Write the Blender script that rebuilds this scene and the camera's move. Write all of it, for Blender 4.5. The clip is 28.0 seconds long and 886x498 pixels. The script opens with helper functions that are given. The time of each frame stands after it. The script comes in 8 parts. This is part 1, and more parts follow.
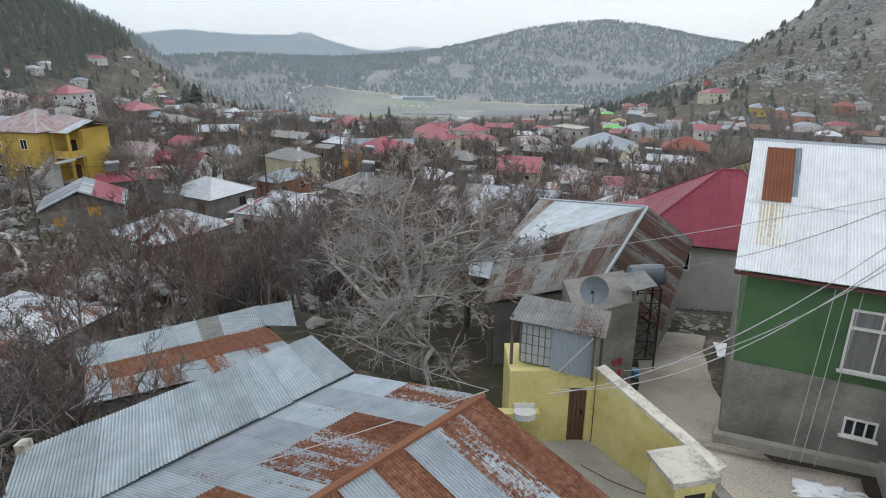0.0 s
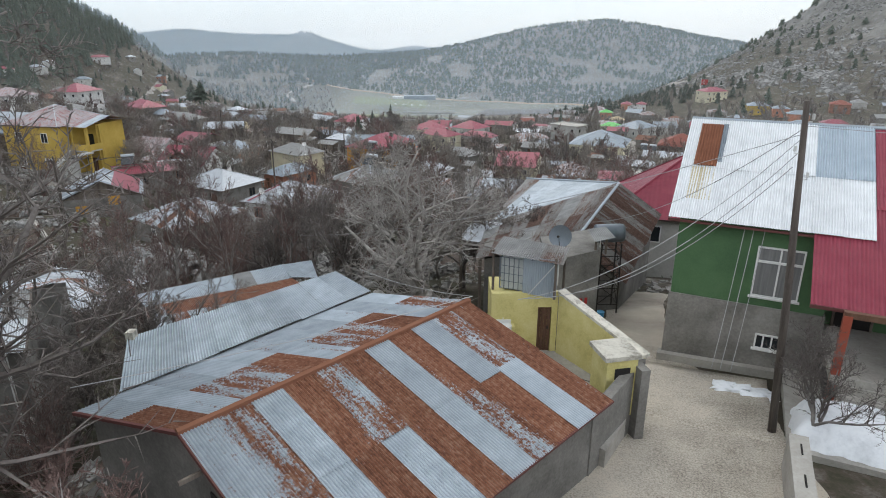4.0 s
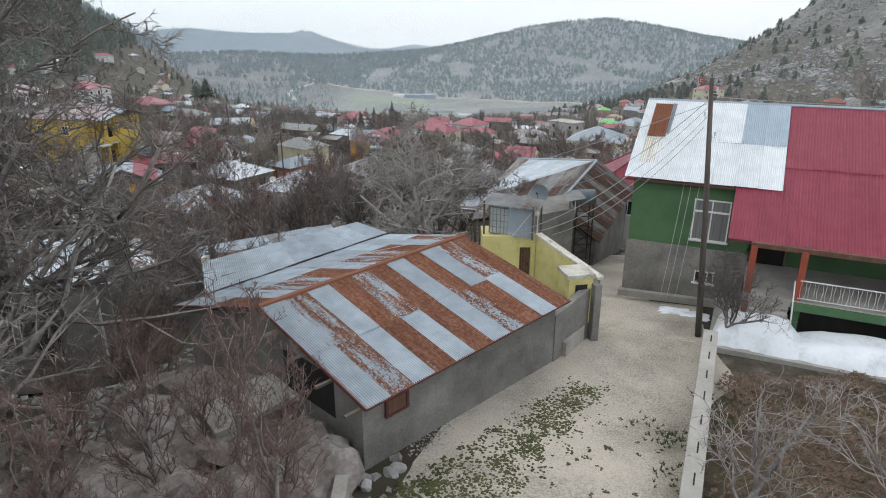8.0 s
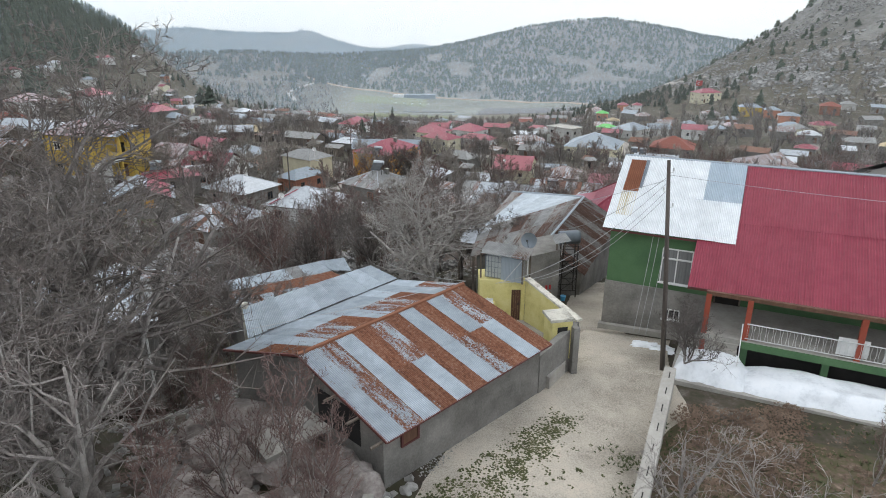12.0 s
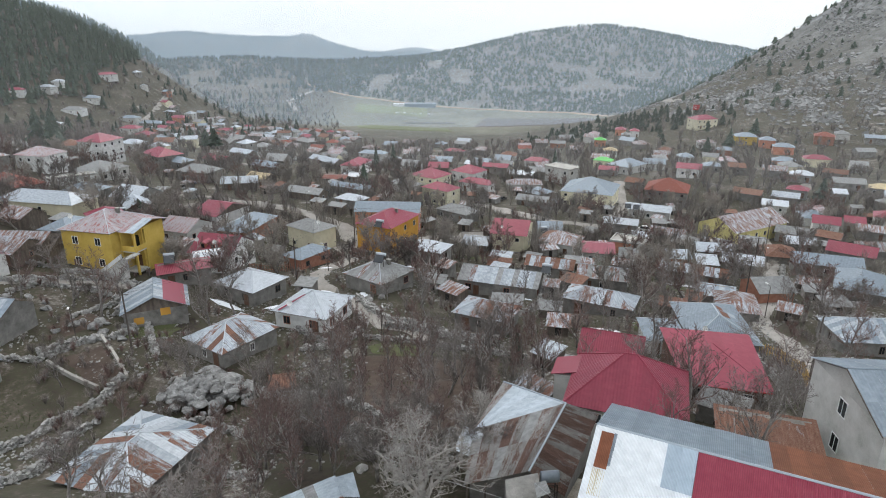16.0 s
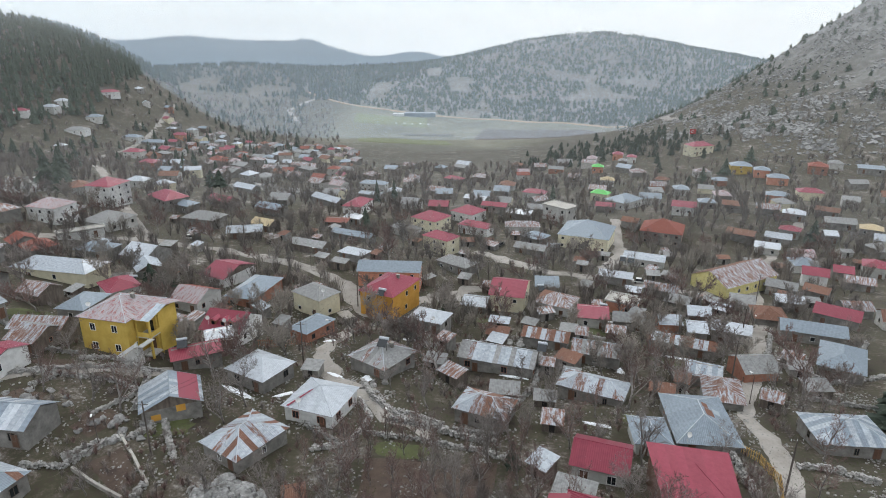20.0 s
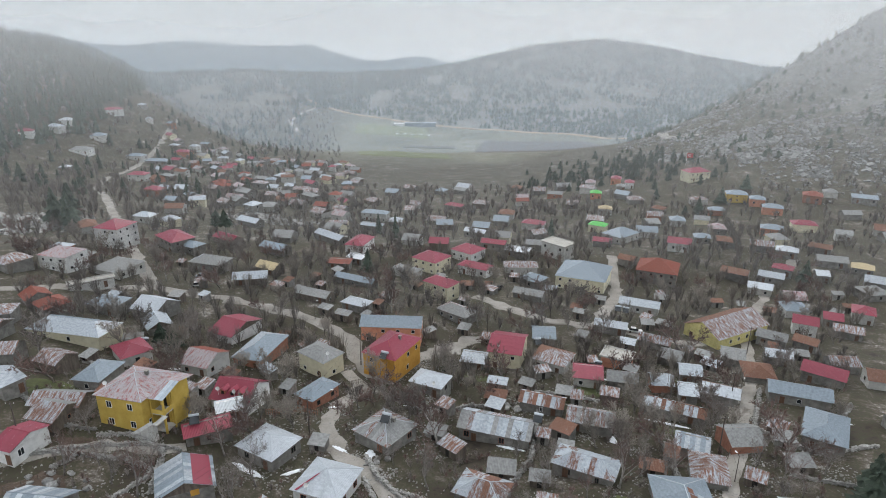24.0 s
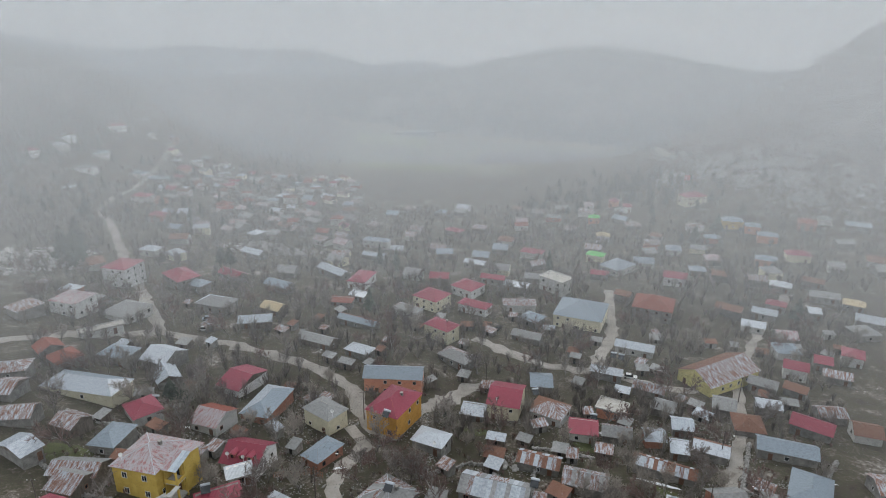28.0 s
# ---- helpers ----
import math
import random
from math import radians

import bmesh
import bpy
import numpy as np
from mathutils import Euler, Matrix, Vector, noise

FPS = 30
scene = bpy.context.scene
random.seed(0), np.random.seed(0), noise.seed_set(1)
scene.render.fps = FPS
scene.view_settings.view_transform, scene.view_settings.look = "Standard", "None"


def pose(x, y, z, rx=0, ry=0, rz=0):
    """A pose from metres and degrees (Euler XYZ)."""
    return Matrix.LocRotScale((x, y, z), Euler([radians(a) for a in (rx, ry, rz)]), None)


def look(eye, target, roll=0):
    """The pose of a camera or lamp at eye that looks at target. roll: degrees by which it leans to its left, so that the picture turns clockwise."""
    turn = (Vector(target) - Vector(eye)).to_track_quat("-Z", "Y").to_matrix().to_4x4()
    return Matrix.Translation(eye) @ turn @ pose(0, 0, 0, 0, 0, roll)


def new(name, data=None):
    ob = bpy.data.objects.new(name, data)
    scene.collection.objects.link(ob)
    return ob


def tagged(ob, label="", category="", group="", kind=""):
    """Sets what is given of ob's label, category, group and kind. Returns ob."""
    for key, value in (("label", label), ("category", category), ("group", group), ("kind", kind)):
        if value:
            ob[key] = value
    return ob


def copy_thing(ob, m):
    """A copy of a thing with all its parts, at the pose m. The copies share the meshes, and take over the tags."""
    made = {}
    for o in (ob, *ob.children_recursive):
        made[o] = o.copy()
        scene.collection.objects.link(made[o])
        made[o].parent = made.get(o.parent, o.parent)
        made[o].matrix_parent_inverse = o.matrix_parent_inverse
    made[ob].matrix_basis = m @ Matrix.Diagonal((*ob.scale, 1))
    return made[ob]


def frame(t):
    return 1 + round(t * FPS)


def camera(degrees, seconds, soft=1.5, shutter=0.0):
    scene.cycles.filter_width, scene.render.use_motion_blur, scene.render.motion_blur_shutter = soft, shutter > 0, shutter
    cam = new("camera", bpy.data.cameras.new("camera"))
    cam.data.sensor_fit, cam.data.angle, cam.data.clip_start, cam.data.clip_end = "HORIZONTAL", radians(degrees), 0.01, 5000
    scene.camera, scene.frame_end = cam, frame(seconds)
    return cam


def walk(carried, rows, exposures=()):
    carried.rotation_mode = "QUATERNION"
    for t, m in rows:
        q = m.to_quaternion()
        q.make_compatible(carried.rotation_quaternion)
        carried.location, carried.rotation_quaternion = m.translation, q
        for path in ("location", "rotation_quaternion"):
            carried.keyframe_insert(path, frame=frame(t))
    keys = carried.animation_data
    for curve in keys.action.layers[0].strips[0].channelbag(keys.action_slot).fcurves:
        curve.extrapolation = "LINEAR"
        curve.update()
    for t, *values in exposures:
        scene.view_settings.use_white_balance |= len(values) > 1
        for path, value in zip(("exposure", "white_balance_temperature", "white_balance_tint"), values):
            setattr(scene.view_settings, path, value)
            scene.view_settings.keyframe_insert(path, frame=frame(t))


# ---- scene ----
# ---- camera, sky and light ----
EXPOSURES = ((0.0, 0.0), (5.0, 0.02), (10.0, 0.12), (12.0, 0.16), (16.0, 0.16), (21.0, 0.14), (24.0, 0.05), (26.0, -0.02), (28.0, -0.2))
cam = camera(71.0, 28.0, 1.0)
PATH = [
    (0.0, -0.00, -0.00, 9.90, 70.67, -0.07),
    (1.0, 0.06, -1.05, 9.90, 70.65, -0.06),
    (2.0, 0.11, -2.09, 9.88, 70.63, -0.04),
    (3.0, 0.12, -3.27, 9.87, 70.62, -0.02),
    (3.5, 0.12, -3.87, 9.88, 70.62, -0.01),
    (5.5, 0.12, -6.36, 9.87, 70.59, 0.03),
    (6.0, 0.12, -7.01, 9.85, 70.58, 0.03),
    (6.5, 0.12, -7.68, 9.83, 70.57, 0.03),
    (7.0, 0.12, -8.32, 9.82, 70.56, 0.04),
    (7.5, 0.12, -8.99, 9.81, 70.54, 0.03),
    (8.0, 0.09, -9.65, 9.79, 70.53, 0.03),
    (8.5, 0.07, -10.31, 9.78, 70.51, 0.01),
    (9.0, 0.04, -10.99, 9.79, 70.51, 0.00),
    (9.5, 0.01, -11.67, 9.77, 70.51, -0.01),
    (10.0, -0.01, -12.33, 9.73, 70.50, -0.01),
    (10.5, -0.02, -12.63, 9.74, 70.48, -0.01),
    (11.0, -0.03, -12.68, 9.88, 70.45, -0.01),
    (11.5, -0.03, -12.63, 10.91, 70.42, -0.01),
    (12.0, -0.03, -12.55, 12.87, 70.39, -0.01),
    (12.5, -0.02, -12.45, 14.90, 70.36, -0.00),
    (14.5, 0.14, -12.28, 22.64, 70.34, 0.02),
    (15.0, 0.16, -12.29, 24.55, 70.35, 0.02),
    (16.0, 0.17, -12.33, 28.48, 70.37, 0.02),
    (17.0, 0.12, -12.32, 32.46, 70.37, 0.01),
    (18.0, 0.01, -12.23, 36.37, 70.39, -0.01),
    (19.0, -0.02, -12.15, 40.21, 70.42, -0.02),
    (20.0, 0.05, -12.13, 44.06, 70.43, -0.02),
    (21.0, 0.11, -12.09, 47.97, 70.44, 0.00),
    (21.5, 0.13, -12.12, 49.92, 70.45, 0.01),
    (23.5, 0.13, -12.25, 57.65, 70.51, 0.02),
    (24.0, 0.11, -12.21, 59.51, 70.53, 0.02),
    (25.0, 0.10, -12.20, 63.27, 70.56, 0.03),
    (26.0, 0.11, -12.14, 67.18, 70.56, 0.03),
    (27.0, 0.07, -12.19, 71.18, 70.55, 0.02),
    (28.0, 0.01, -12.24, 75.12, 70.53, 0.02),
]
walk(cam, [(t, pose(x, y, z, rx, 0, rz)) for t, x, y, z, rx, rz in PATH], EXPOSURES)

world = bpy.data.worlds.new("overcast_sky")
scene.world = world
world.use_nodes = True
wn = world.node_tree.nodes
wl = world.node_tree.links
SUN_ELEVATION, SUN_ROTATION = radians(48), radians(20)
sky = wn.new("ShaderNodeTexSky")
sky.sky_type, sky.sun_disc, sky.sun_elevation, sky.sun_rotation = "NISHITA", False, SUN_ELEVATION, SUN_ROTATION
clear = wn["Background"]
clear.inputs["Strength"].default_value = 0.05
wl.new(sky.outputs[0], clear.inputs["Color"])
cloud = wn.new("ShaderNodeTexNoise")
cloud.inputs["Scale"].default_value, cloud.inputs["Detail"].default_value = 2.2, 5.0
stretch = wn.new("ShaderNodeMapping")
stretch.inputs["Scale"].default_value = (1.0, 1.0, 5.0)
where = wn.new("ShaderNodeTexCoord")
wl.new(where.outputs["Generated"], stretch.inputs["Vector"])
wl.new(stretch.outputs[0], cloud.inputs["Vector"])
grey = wn.new("ShaderNodeValToRGB")
grey.color_ramp.elements[0].position, grey.color_ramp.elements[0].color = 0.3, (0.77, 0.82, 0.872, 1)
grey.color_ramp.elements[1].position, grey.color_ramp.elements[1].color = 0.7, (0.95, 0.978, 0.995, 1)
wl.new(cloud.outputs["Fac"], grey.inputs["Fac"])
deck = wn.new("ShaderNodeBackground")
rise = wn.new("ShaderNodeSeparateXYZ")
wl.new(where.outputs["Generated"], rise.inputs[0])
dome = wn.new("ShaderNodeMapRange")
for key, value in (("From Min", 0.0), ("From Max", 1.0), ("To Min", 0.97), ("To Max", 1.5)):
    dome.inputs[key].default_value = value
wl.new(rise.outputs[2], dome.inputs["Value"])
wl.new(dome.outputs[0], deck.inputs["Strength"])
wl.new(grey.outputs[0], deck.inputs["Color"])
both = wn.new("ShaderNodeAddShader")
wl.new(clear.outputs[0], both.inputs[0])
wl.new(deck.outputs[0], both.inputs[1])
wl.new(both.outputs[0], wn["World Output"].inputs["Surface"])

sun_lamp = bpy.data.lights.new("sun", "SUN")
sun_lamp.energy, sun_lamp.angle, sun_lamp.color = 1.1, radians(25), (1.0, 0.96, 0.905)
sun = new("sun", sun_lamp)
sun.matrix_basis = look((0, 0, 200), (-20 * math.sin(SUN_ROTATION) * -1, -60, 140))

# ---- the lie of the land ----
def smooth(a, b, v):
    v = min(1.0, max(0.0, (v - a) / (b - a)))
    return v * v * (3 - 2 * v)


FALL = ((-400, 34.0), (-60, 4.0), (-20, 0.3), (8, 0.0), (14, -0.5), (24, -2.6), (36, -5.6), (58, -11.3), (84, -13.3), (110, -17.0), (145, -22.2),
        (172, -24.0), (200, -26.9), (232, -29.2), (300, -36.0), (370, -44.0), (440, -52.5), (560, -70.0), (700, -88.0), (950, -103.0), (1200, -106.0), (2900, -108.0), (3600, -165.0), (6000, -330.0))


def fall(y):
    """The slope down the valley's axis."""
    for (a, za), (b, zb) in zip(FALL, FALL[1:]):
        if y <= b:
            return za + (zb - za) * (y - a) / (b - a)
    return FALL[-1][1]


def mound(x, y, cx, cy, rx, ry, turn, h, sharp=2.0):
    c, s = math.cos(radians(turn)), math.sin(radians(turn))
    u, v = ((x - cx) * c + (y - cy) * s) / rx, (-(x - cx) * s + (y - cy) * c) / ry
    return h * math.exp(-((u * u + v * v) ** (sharp / 2)))


def hill_foot(x):
    """Where the plain ends and the middle hill begins."""
    return 1112 - .64 * x if x > -180 else 1227 - 1.6 * (x + 180)


def ground(x, y):
    """The height of the ground."""
    z = (fall(y - 5) + fall(y) + fall(y + 5)) / 3
    near = smooth(35, 90, y)
    z -= 4.2 * smooth(5, 22, -x) * smooth(14, 34, y) * (1 - smooth(42, 60, y))        # hollow west of the lane
    z += near * 0.165 * max(0.0, -x - 32) * (1 - smooth(60, 420, y) * 0.75)          # western side climbs
    z -= near * 0.055 * max(0.0, min(x, 110) - 25) * (1 - smooth(150, 240, y))          # eastern quarter dips
    z -= 2.5 * smooth(-6, 5, x) * smooth(68, 86, y) * (1 - smooth(140, 180, y)) * (1 - smooth(38, 64, x) * .55) * (1 - smooth(70, 100, x))  # gardens below the lane
    z -= 3.4 * smooth(22, 44, x) * smooth(160, 188, y) * (1 - smooth(210, 236, y)) * (1 - smooth(125, 150, x))
    z -= 1.8 * smooth(60, 85, x) * smooth(185, 205, y) * (1 - smooth(210, 245, y))
    z += mound(x, y, -32, 160, 26, 32, 0, 4.6)                 # shoulders that carry the village roads
    z += mound(x, y, -36, 232, 34, 30, 0, 4.0)
    z += mound(x, y, 16, 240, 13, 20, 0, 3.8)
    z += mound(x, y, 166, 368, 60, 60, 0, 1.8)
    z += smooth(260, 420, y) * 0.16 * max(0.0, min(x, 420) - 60) * (1 - smooth(550, 850, y) * .9)  # and climbs again behind
    z += mound(x, y, -545, 690, 240, 270, 0, 118, 4.0)            # wooded hill, west
    z += mound(x, y, 552, 600, 240, 250, 8, 137, 2.4)              # rocky hill, east
    z += mound(x, y, 410, 1650, 355, 290, 6, 116)              # middle hill
    z += mound(x, y, 70, 1720, 290, 260, 4, 30)
    z += mound(x, y, 1150, 1560, 420, 380, -10, 56)
    z += mound(x, y, -790, 2700, 470, 300, 0, 58, 4.0)             # far ridge with its peak
    z += mound(x, y, -526, 2560, 80, 90, 0, 32)
    z += mound(x, y, -120, 2900, 150, 250, 0, 44)
    z += mound(x, y, -2300, 2400, 900, 700, 0, 132)
    z += mound(x, y, 250, 3000, 700, 300, 0, 10)
    z += 9 * smooth(0, 170, y - hill_foot(x)) * smooth(-260, -150, x) * (1 - smooth(1500, 1900, y))
    z -= 4.2 * smooth(7.5, 12.5, -x) * smooth(5, 11, y) * (1 - smooth(18, 26, y))      # drop beside the stable
    z += mound(x, y, -440, 1760, 430, 230, 0, 30)             # wooded rise at the head of the valley
    far = smooth(60, 300, abs(y) + abs(x) * .5)
    z += far * (2.2 * noise.noise((x * .012, y * .012, 3.1)) + 9 * smooth(500, 1500, math.hypot(x, y)) * noise.noise((x * .0045, y * .0045, 7.7)) * smooth(-105, -60, z))
    z += smooth(20, 60, y) * .5 * noise.noise((x * .09, y * .09, 1.3))
    return z

# ---- materials ----
def nodes_of(name, rough=0.85, metal=0.0):
    m = bpy.data.materials.new(name)
    m.use_nodes = True
    n, l = m.node_tree.nodes, m.node_tree.links
    b = n["Principled BSDF"]
    b.inputs["Roughness"].default_value, b.inputs["Metallic"].default_value = rough, metal
    return m, n, l, b


def noise_of(n, l, vector, scale, detail=5.0, rough=0.6):
    t = n.new("ShaderNodeTexNoise")
    t.inputs["Scale"].default_value, t.inputs["Detail"].default_value, t.inputs["Roughness"].default_value = scale, detail, rough
    l.new(vector, t.inputs["Vector"])
    return t.outputs["Fac"]


def ramp_of(n, l, fac, stops):
    r = n.new("ShaderNodeValToRGB")
    el = r.color_ramp.elements
    while len(el) < len(stops):
        el.new(0.5)
    for e, (p, c) in zip(el, stops):
        e.position, e.color = p, (*c, 1)
    l.new(fac, r.inputs["Fac"])
    return r.outputs["Color"]


def mix_of(n, l, fac, a, b, kind="RGBA"):
    x = n.new("ShaderNodeMix")
    x.data_type = kind
    k = (6, 7, 2) if kind == "RGBA" else (2, 3, 0)
    if isinstance(fac, float):
        x.inputs[0].default_value = fac
    else:
        l.new(fac, x.inputs[0])
    l.new(a, x.inputs[k[0]])
    l.new(b, x.inputs[k[1]])
    return x.outputs[k[2]]


def coords(n, l, kind, stretch=(1, 1, 1), shifted=True):
    at = n.new("ShaderNodeTexCoord")
    mp = n.new("ShaderNodeMapping")
    mp.inputs["Scale"].default_value = stretch
    l.new(at.outputs[kind], mp.inputs["Vector"])
    info = n.new("ShaderNodeObjectInfo")
    if shifted:
        mul = n.new("ShaderNodeMath")
        mul.operation, mul.inputs[1].default_value = "MULTIPLY", 37.0
        l.new(info.outputs["Random"], mul.inputs[0])
        off = n.new("ShaderNodeCombineXYZ")
        l.new(mul.outputs[0], off.inputs[0])
        l.new(mul.outputs[0], off.inputs[1])
        l.new(off.outputs[0], mp.inputs["Location"])
    return mp.outputs[0], info.outputs["Random"]


def varied(n, l, colour, rnd, vary):
    hsv = n.new("ShaderNodeHueSaturation")
    rng = n.new("ShaderNodeMapRange")
    rng.inputs["To Min"].default_value, rng.inputs["To Max"].default_value = 1 - vary, 1 + vary
    l.new(rnd, rng.inputs["Value"])
    l.new(rng.outputs[0], hsv.inputs["Value"])
    l.new(colour, hsv.inputs["Color"])
    return hsv.outputs[0]


def bumped(n, l, b, height, strength, distance=0.03):
    x = n.new("ShaderNodeBump")
    x.inputs["Strength"].default_value, x.inputs["Distance"].default_value = strength, distance
    l.new(height, x.inputs["Height"])
    l.new(x.outputs[0], b.inputs["Normal"])


def material(name, tones, scale=3.0, rough=0.85, metal=0.0, bump=0.2, fine=40.0, stretch=(1, 1, 1), vary=0.1, share=0.3, lo=0.33, hi=0.67, shifted=True):
    """A surface that wanders between its tones at a large and a fine scale, and a little from piece to piece."""
    m, n, l, b = nodes_of(name, rough, metal)
    at, rnd = coords(n, l, "Object", stretch, shifted)
    both = mix_of(n, l, share, noise_of(n, l, at, scale, 7), noise_of(n, l, at, fine, 4), "FLOAT")
    c = ramp_of(n, l, both, [(lo + (hi - lo) * i / max(1, len(tones) - 1), t) for i, t in enumerate(tones)])
    l.new(varied(n, l, c, rnd, vary), b.inputs["Base Color"])
    if bump:
        bumped(n, l, b, both, bump)
    return m


def sheet(name, tones, rusts, level, rough=0.5, metal=0.2, vary=0.14, ribs=0.0):
    """Corrugated sheet, weathered: rust eats from blotches that run down the slope. level: how much of it."""
    m, n, l, b = nodes_of(name, rough, metal)
    b.inputs["Specular IOR Level"].default_value = 0.28
    at, rnd = coords(n, l, "UV")
    base = ramp_of(n, l, noise_of(n, l, at, 1.7, 6), [(0.35, tones[0]), (0.65, tones[1])])
    base = varied(n, l, base, rnd, vary)
    if level > 0:
        run = n.new("ShaderNodeMapping")
        run.inputs["Scale"].default_value = (1.5, 0.26, 1.0)
        l.new(at, run.inputs["Vector"])
        eat = mix_of(n, l, 0.42, noise_of(n, l, run.outputs[0], 1.5, 8, 0.7), noise_of(n, l, at, 13.0, 6, 0.7), "FLOAT")
        t = 0.5 + (0.5 - level) * 0.42
        mask = ramp_of(n, l, eat, [(t - 0.025, (0, 0, 0)), (t + 0.025, (1, 1, 1))])
        rust = ramp_of(n, l, mix_of(n, l, 0.5, noise_of(n, l, run.outputs[0], 4.0, 8, 0.7), noise_of(n, l, at, 9.0, 5), "FLOAT"), [(0.36, rusts[0]), (0.5, rusts[1]), (0.64, rusts[2])])
        base = mix_of(n, l, mask, base, varied(n, l, rust, rnd, vary))
        rr = n.new("ShaderNodeMapRange")
        rr.inputs["To Min"].default_value, rr.inputs["To Max"].default_value = rough, 0.9
        l.new(mask, rr.inputs["Value"])
        l.new(rr.outputs[0], b.inputs["Roughness"])
        mm = n.new("ShaderNodeMapRange")
        mm.inputs["To Min"].default_value, mm.inputs["To Max"].default_value = metal, 0.0
        l.new(mask, mm.inputs["Value"])
        l.new(mm.outputs[0], b.inputs["Metallic"])
    sep = n.new("ShaderNodeSeparateXYZ")
    tc = n.new("ShaderNodeTexCoord")
    l.new(tc.outputs["UV"], sep.inputs[0])
    if not ribs:
        # Valleys darkened, crests lightened in colour: dirt together with the ribs' painted shading.
        k = n.new("ShaderNodeMath")
        k.operation, k.inputs[1].default_value = "MULTIPLY", 6.2832 / 0.07
        l.new(sep.outputs[0], k.inputs[0])
        s = n.new("ShaderNodeMath")
        s.operation = "SINE"
        l.new(k.outputs[0], s.inputs[0])
        worn = n.new("ShaderNodeMapRange")
        worn.inputs["From Min"].default_value, worn.inputs["To Min"].default_value, worn.inputs["To Max"].default_value = -1.0, 0.9 if metal == 0.0 and level < 0.1 else 0.8, 1.06
        l.new(s.outputs[0], worn.inputs["Value"])
        rib_shading = n.new("ShaderNodeHueSaturation")
        l.new(worn.outputs[0], rib_shading.inputs["Value"])
        l.new(base, rib_shading.inputs["Color"])
        base = rib_shading.outputs[0]
    l.new(base, b.inputs["Base Color"])
    if ribs:
        k = n.new("ShaderNodeMath")
        k.operation, k.inputs[1].default_value = "MULTIPLY", 6.2832 / ribs
        l.new(sep.outputs[0], k.inputs[0])
        s = n.new("ShaderNodeMath")
        s.operation = "SINE"
        l.new(k.outputs[0], s.inputs[0])
        bumped(n, l, b, s.outputs[0], 0.6, 0.02)
    return m


GALV_FAR, RUST_FAR = ((0.27, 0.298, 0.325), (0.42, 0.452, 0.482)), ((0.10, 0.047, 0.034), (0.175, 0.088, 0.06), (0.255, 0.165, 0.125))
GALV, RUST = ((0.315, 0.36, 0.395), (0.43, 0.48, 0.52)), ((0.105, 0.042, 0.026), (0.215, 0.092, 0.053), (0.31, 0.18, 0.122))
M = {}
M["block"] = material("cement_render", ((0.095, 0.088, 0.078), (0.19, 0.18, 0.163), (0.30, 0.285, 0.26)), 0.8, 0.95, 0, 0.35, 14, lo=.3, hi=.7)
M["pale"] = material("pale_render", ((0.34, 0.33, 0.30), (0.46, 0.45, 0.42), (0.55, 0.54, 0.51)), 0.7, 0.9, 0, 0.25, 14)
M["white"] = material("white_paint", ((0.46, 0.455, 0.435), (0.63, 0.625, 0.60), (0.74, 0.735, 0.715)), 0.9, 0.8, 0, 0.15, 20)
M["cream"] = material("cream_paint", ((0.55, 0.50, 0.36), (0.66, 0.61, 0.44), (0.74, 0.69, 0.52)), 0.8, 0.85, 0, 0.15, 20)
M["yellow"] = material("yellow_paint", ((0.48, 0.41, 0.15), (0.64, 0.56, 0.225), (0.72, 0.645, 0.31)), 1.3, 0.85, 0, 0.2, 18)
M["golden"] = material("golden_yellow_paint", ((0.43, 0.29, 0.055), (0.54, 0.37, 0.075), (0.60, 0.43, 0.11)), 0.6, 0.85, 0, 0.12, 16)
M["ochre"] = material("ochre_paint", ((0.42, 0.20, 0.03), (0.53, 0.27, 0.045), (0.6, 0.34, 0.07)), 0.6, 0.85, 0, 0.12, 16)
M["green"] = material("green_paint", ((0.045, 0.10, 0.045), (0.065, 0.135, 0.058), (0.085, 0.16, 0.075)), 0.6, 0.8, 0, 0.15, 22)
M["peach"] = material("salmon_paint", ((0.40, 0.16, 0.10), (0.50, 0.22, 0.14), (0.56, 0.28, 0.19)), 0.8, 0.85, 0, 0.15, 16)
M["brick"] = material("raw_brick", ((0.24, 0.10, 0.065), (0.33, 0.15, 0.10), (0.38, 0.21, 0.15)), 1.2, 0.95, 0, 0.3, 16)
M["timber"] = material("weathered_timber", ((0.07, 0.055, 0.045), (0.13, 0.105, 0.085), (0.20, 0.17, 0.14)), 2.0, 0.9, 0, 0.3, 22, (1, 1, 0.2))
M["newwood"] = material("fresh_board", ((0.42, 0.26, 0.08), (0.55, 0.36, 0.13)), 2.0, 0.8, 0, 0.2, 22, (1, 1, .3))
M["door"] = material("brown_door_wood", ((0.07, 0.035, 0.02), (0.12, 0.06, 0.035), (0.16, 0.09, 0.055)), 3.0, 0.75, 0, 0.2, 26, (1, 1, .2))
M["orange"] = material("orange_painted_post", ((0.27, 0.052, 0.028), (0.34, 0.075, 0.04)), 2, 0.6, 0, 0.1, 20)
M["trim"] = material("white_window_frame", ((0.66, 0.66, 0.64), (0.80, 0.80, 0.78)), 3, 0.5, 0, 0.05, 20)
M["iron"] = material("dark_iron", ((0.02, 0.018, 0.016), (0.05, 0.042, 0.036)), 6, 0.7, 0.4, 0.1, 30)
M["pipe"] = material("white_pipe", ((0.55, 0.55, 0.53), (0.70, 0.70, 0.68)), 3, 0.5, 0, 0.05, 20)
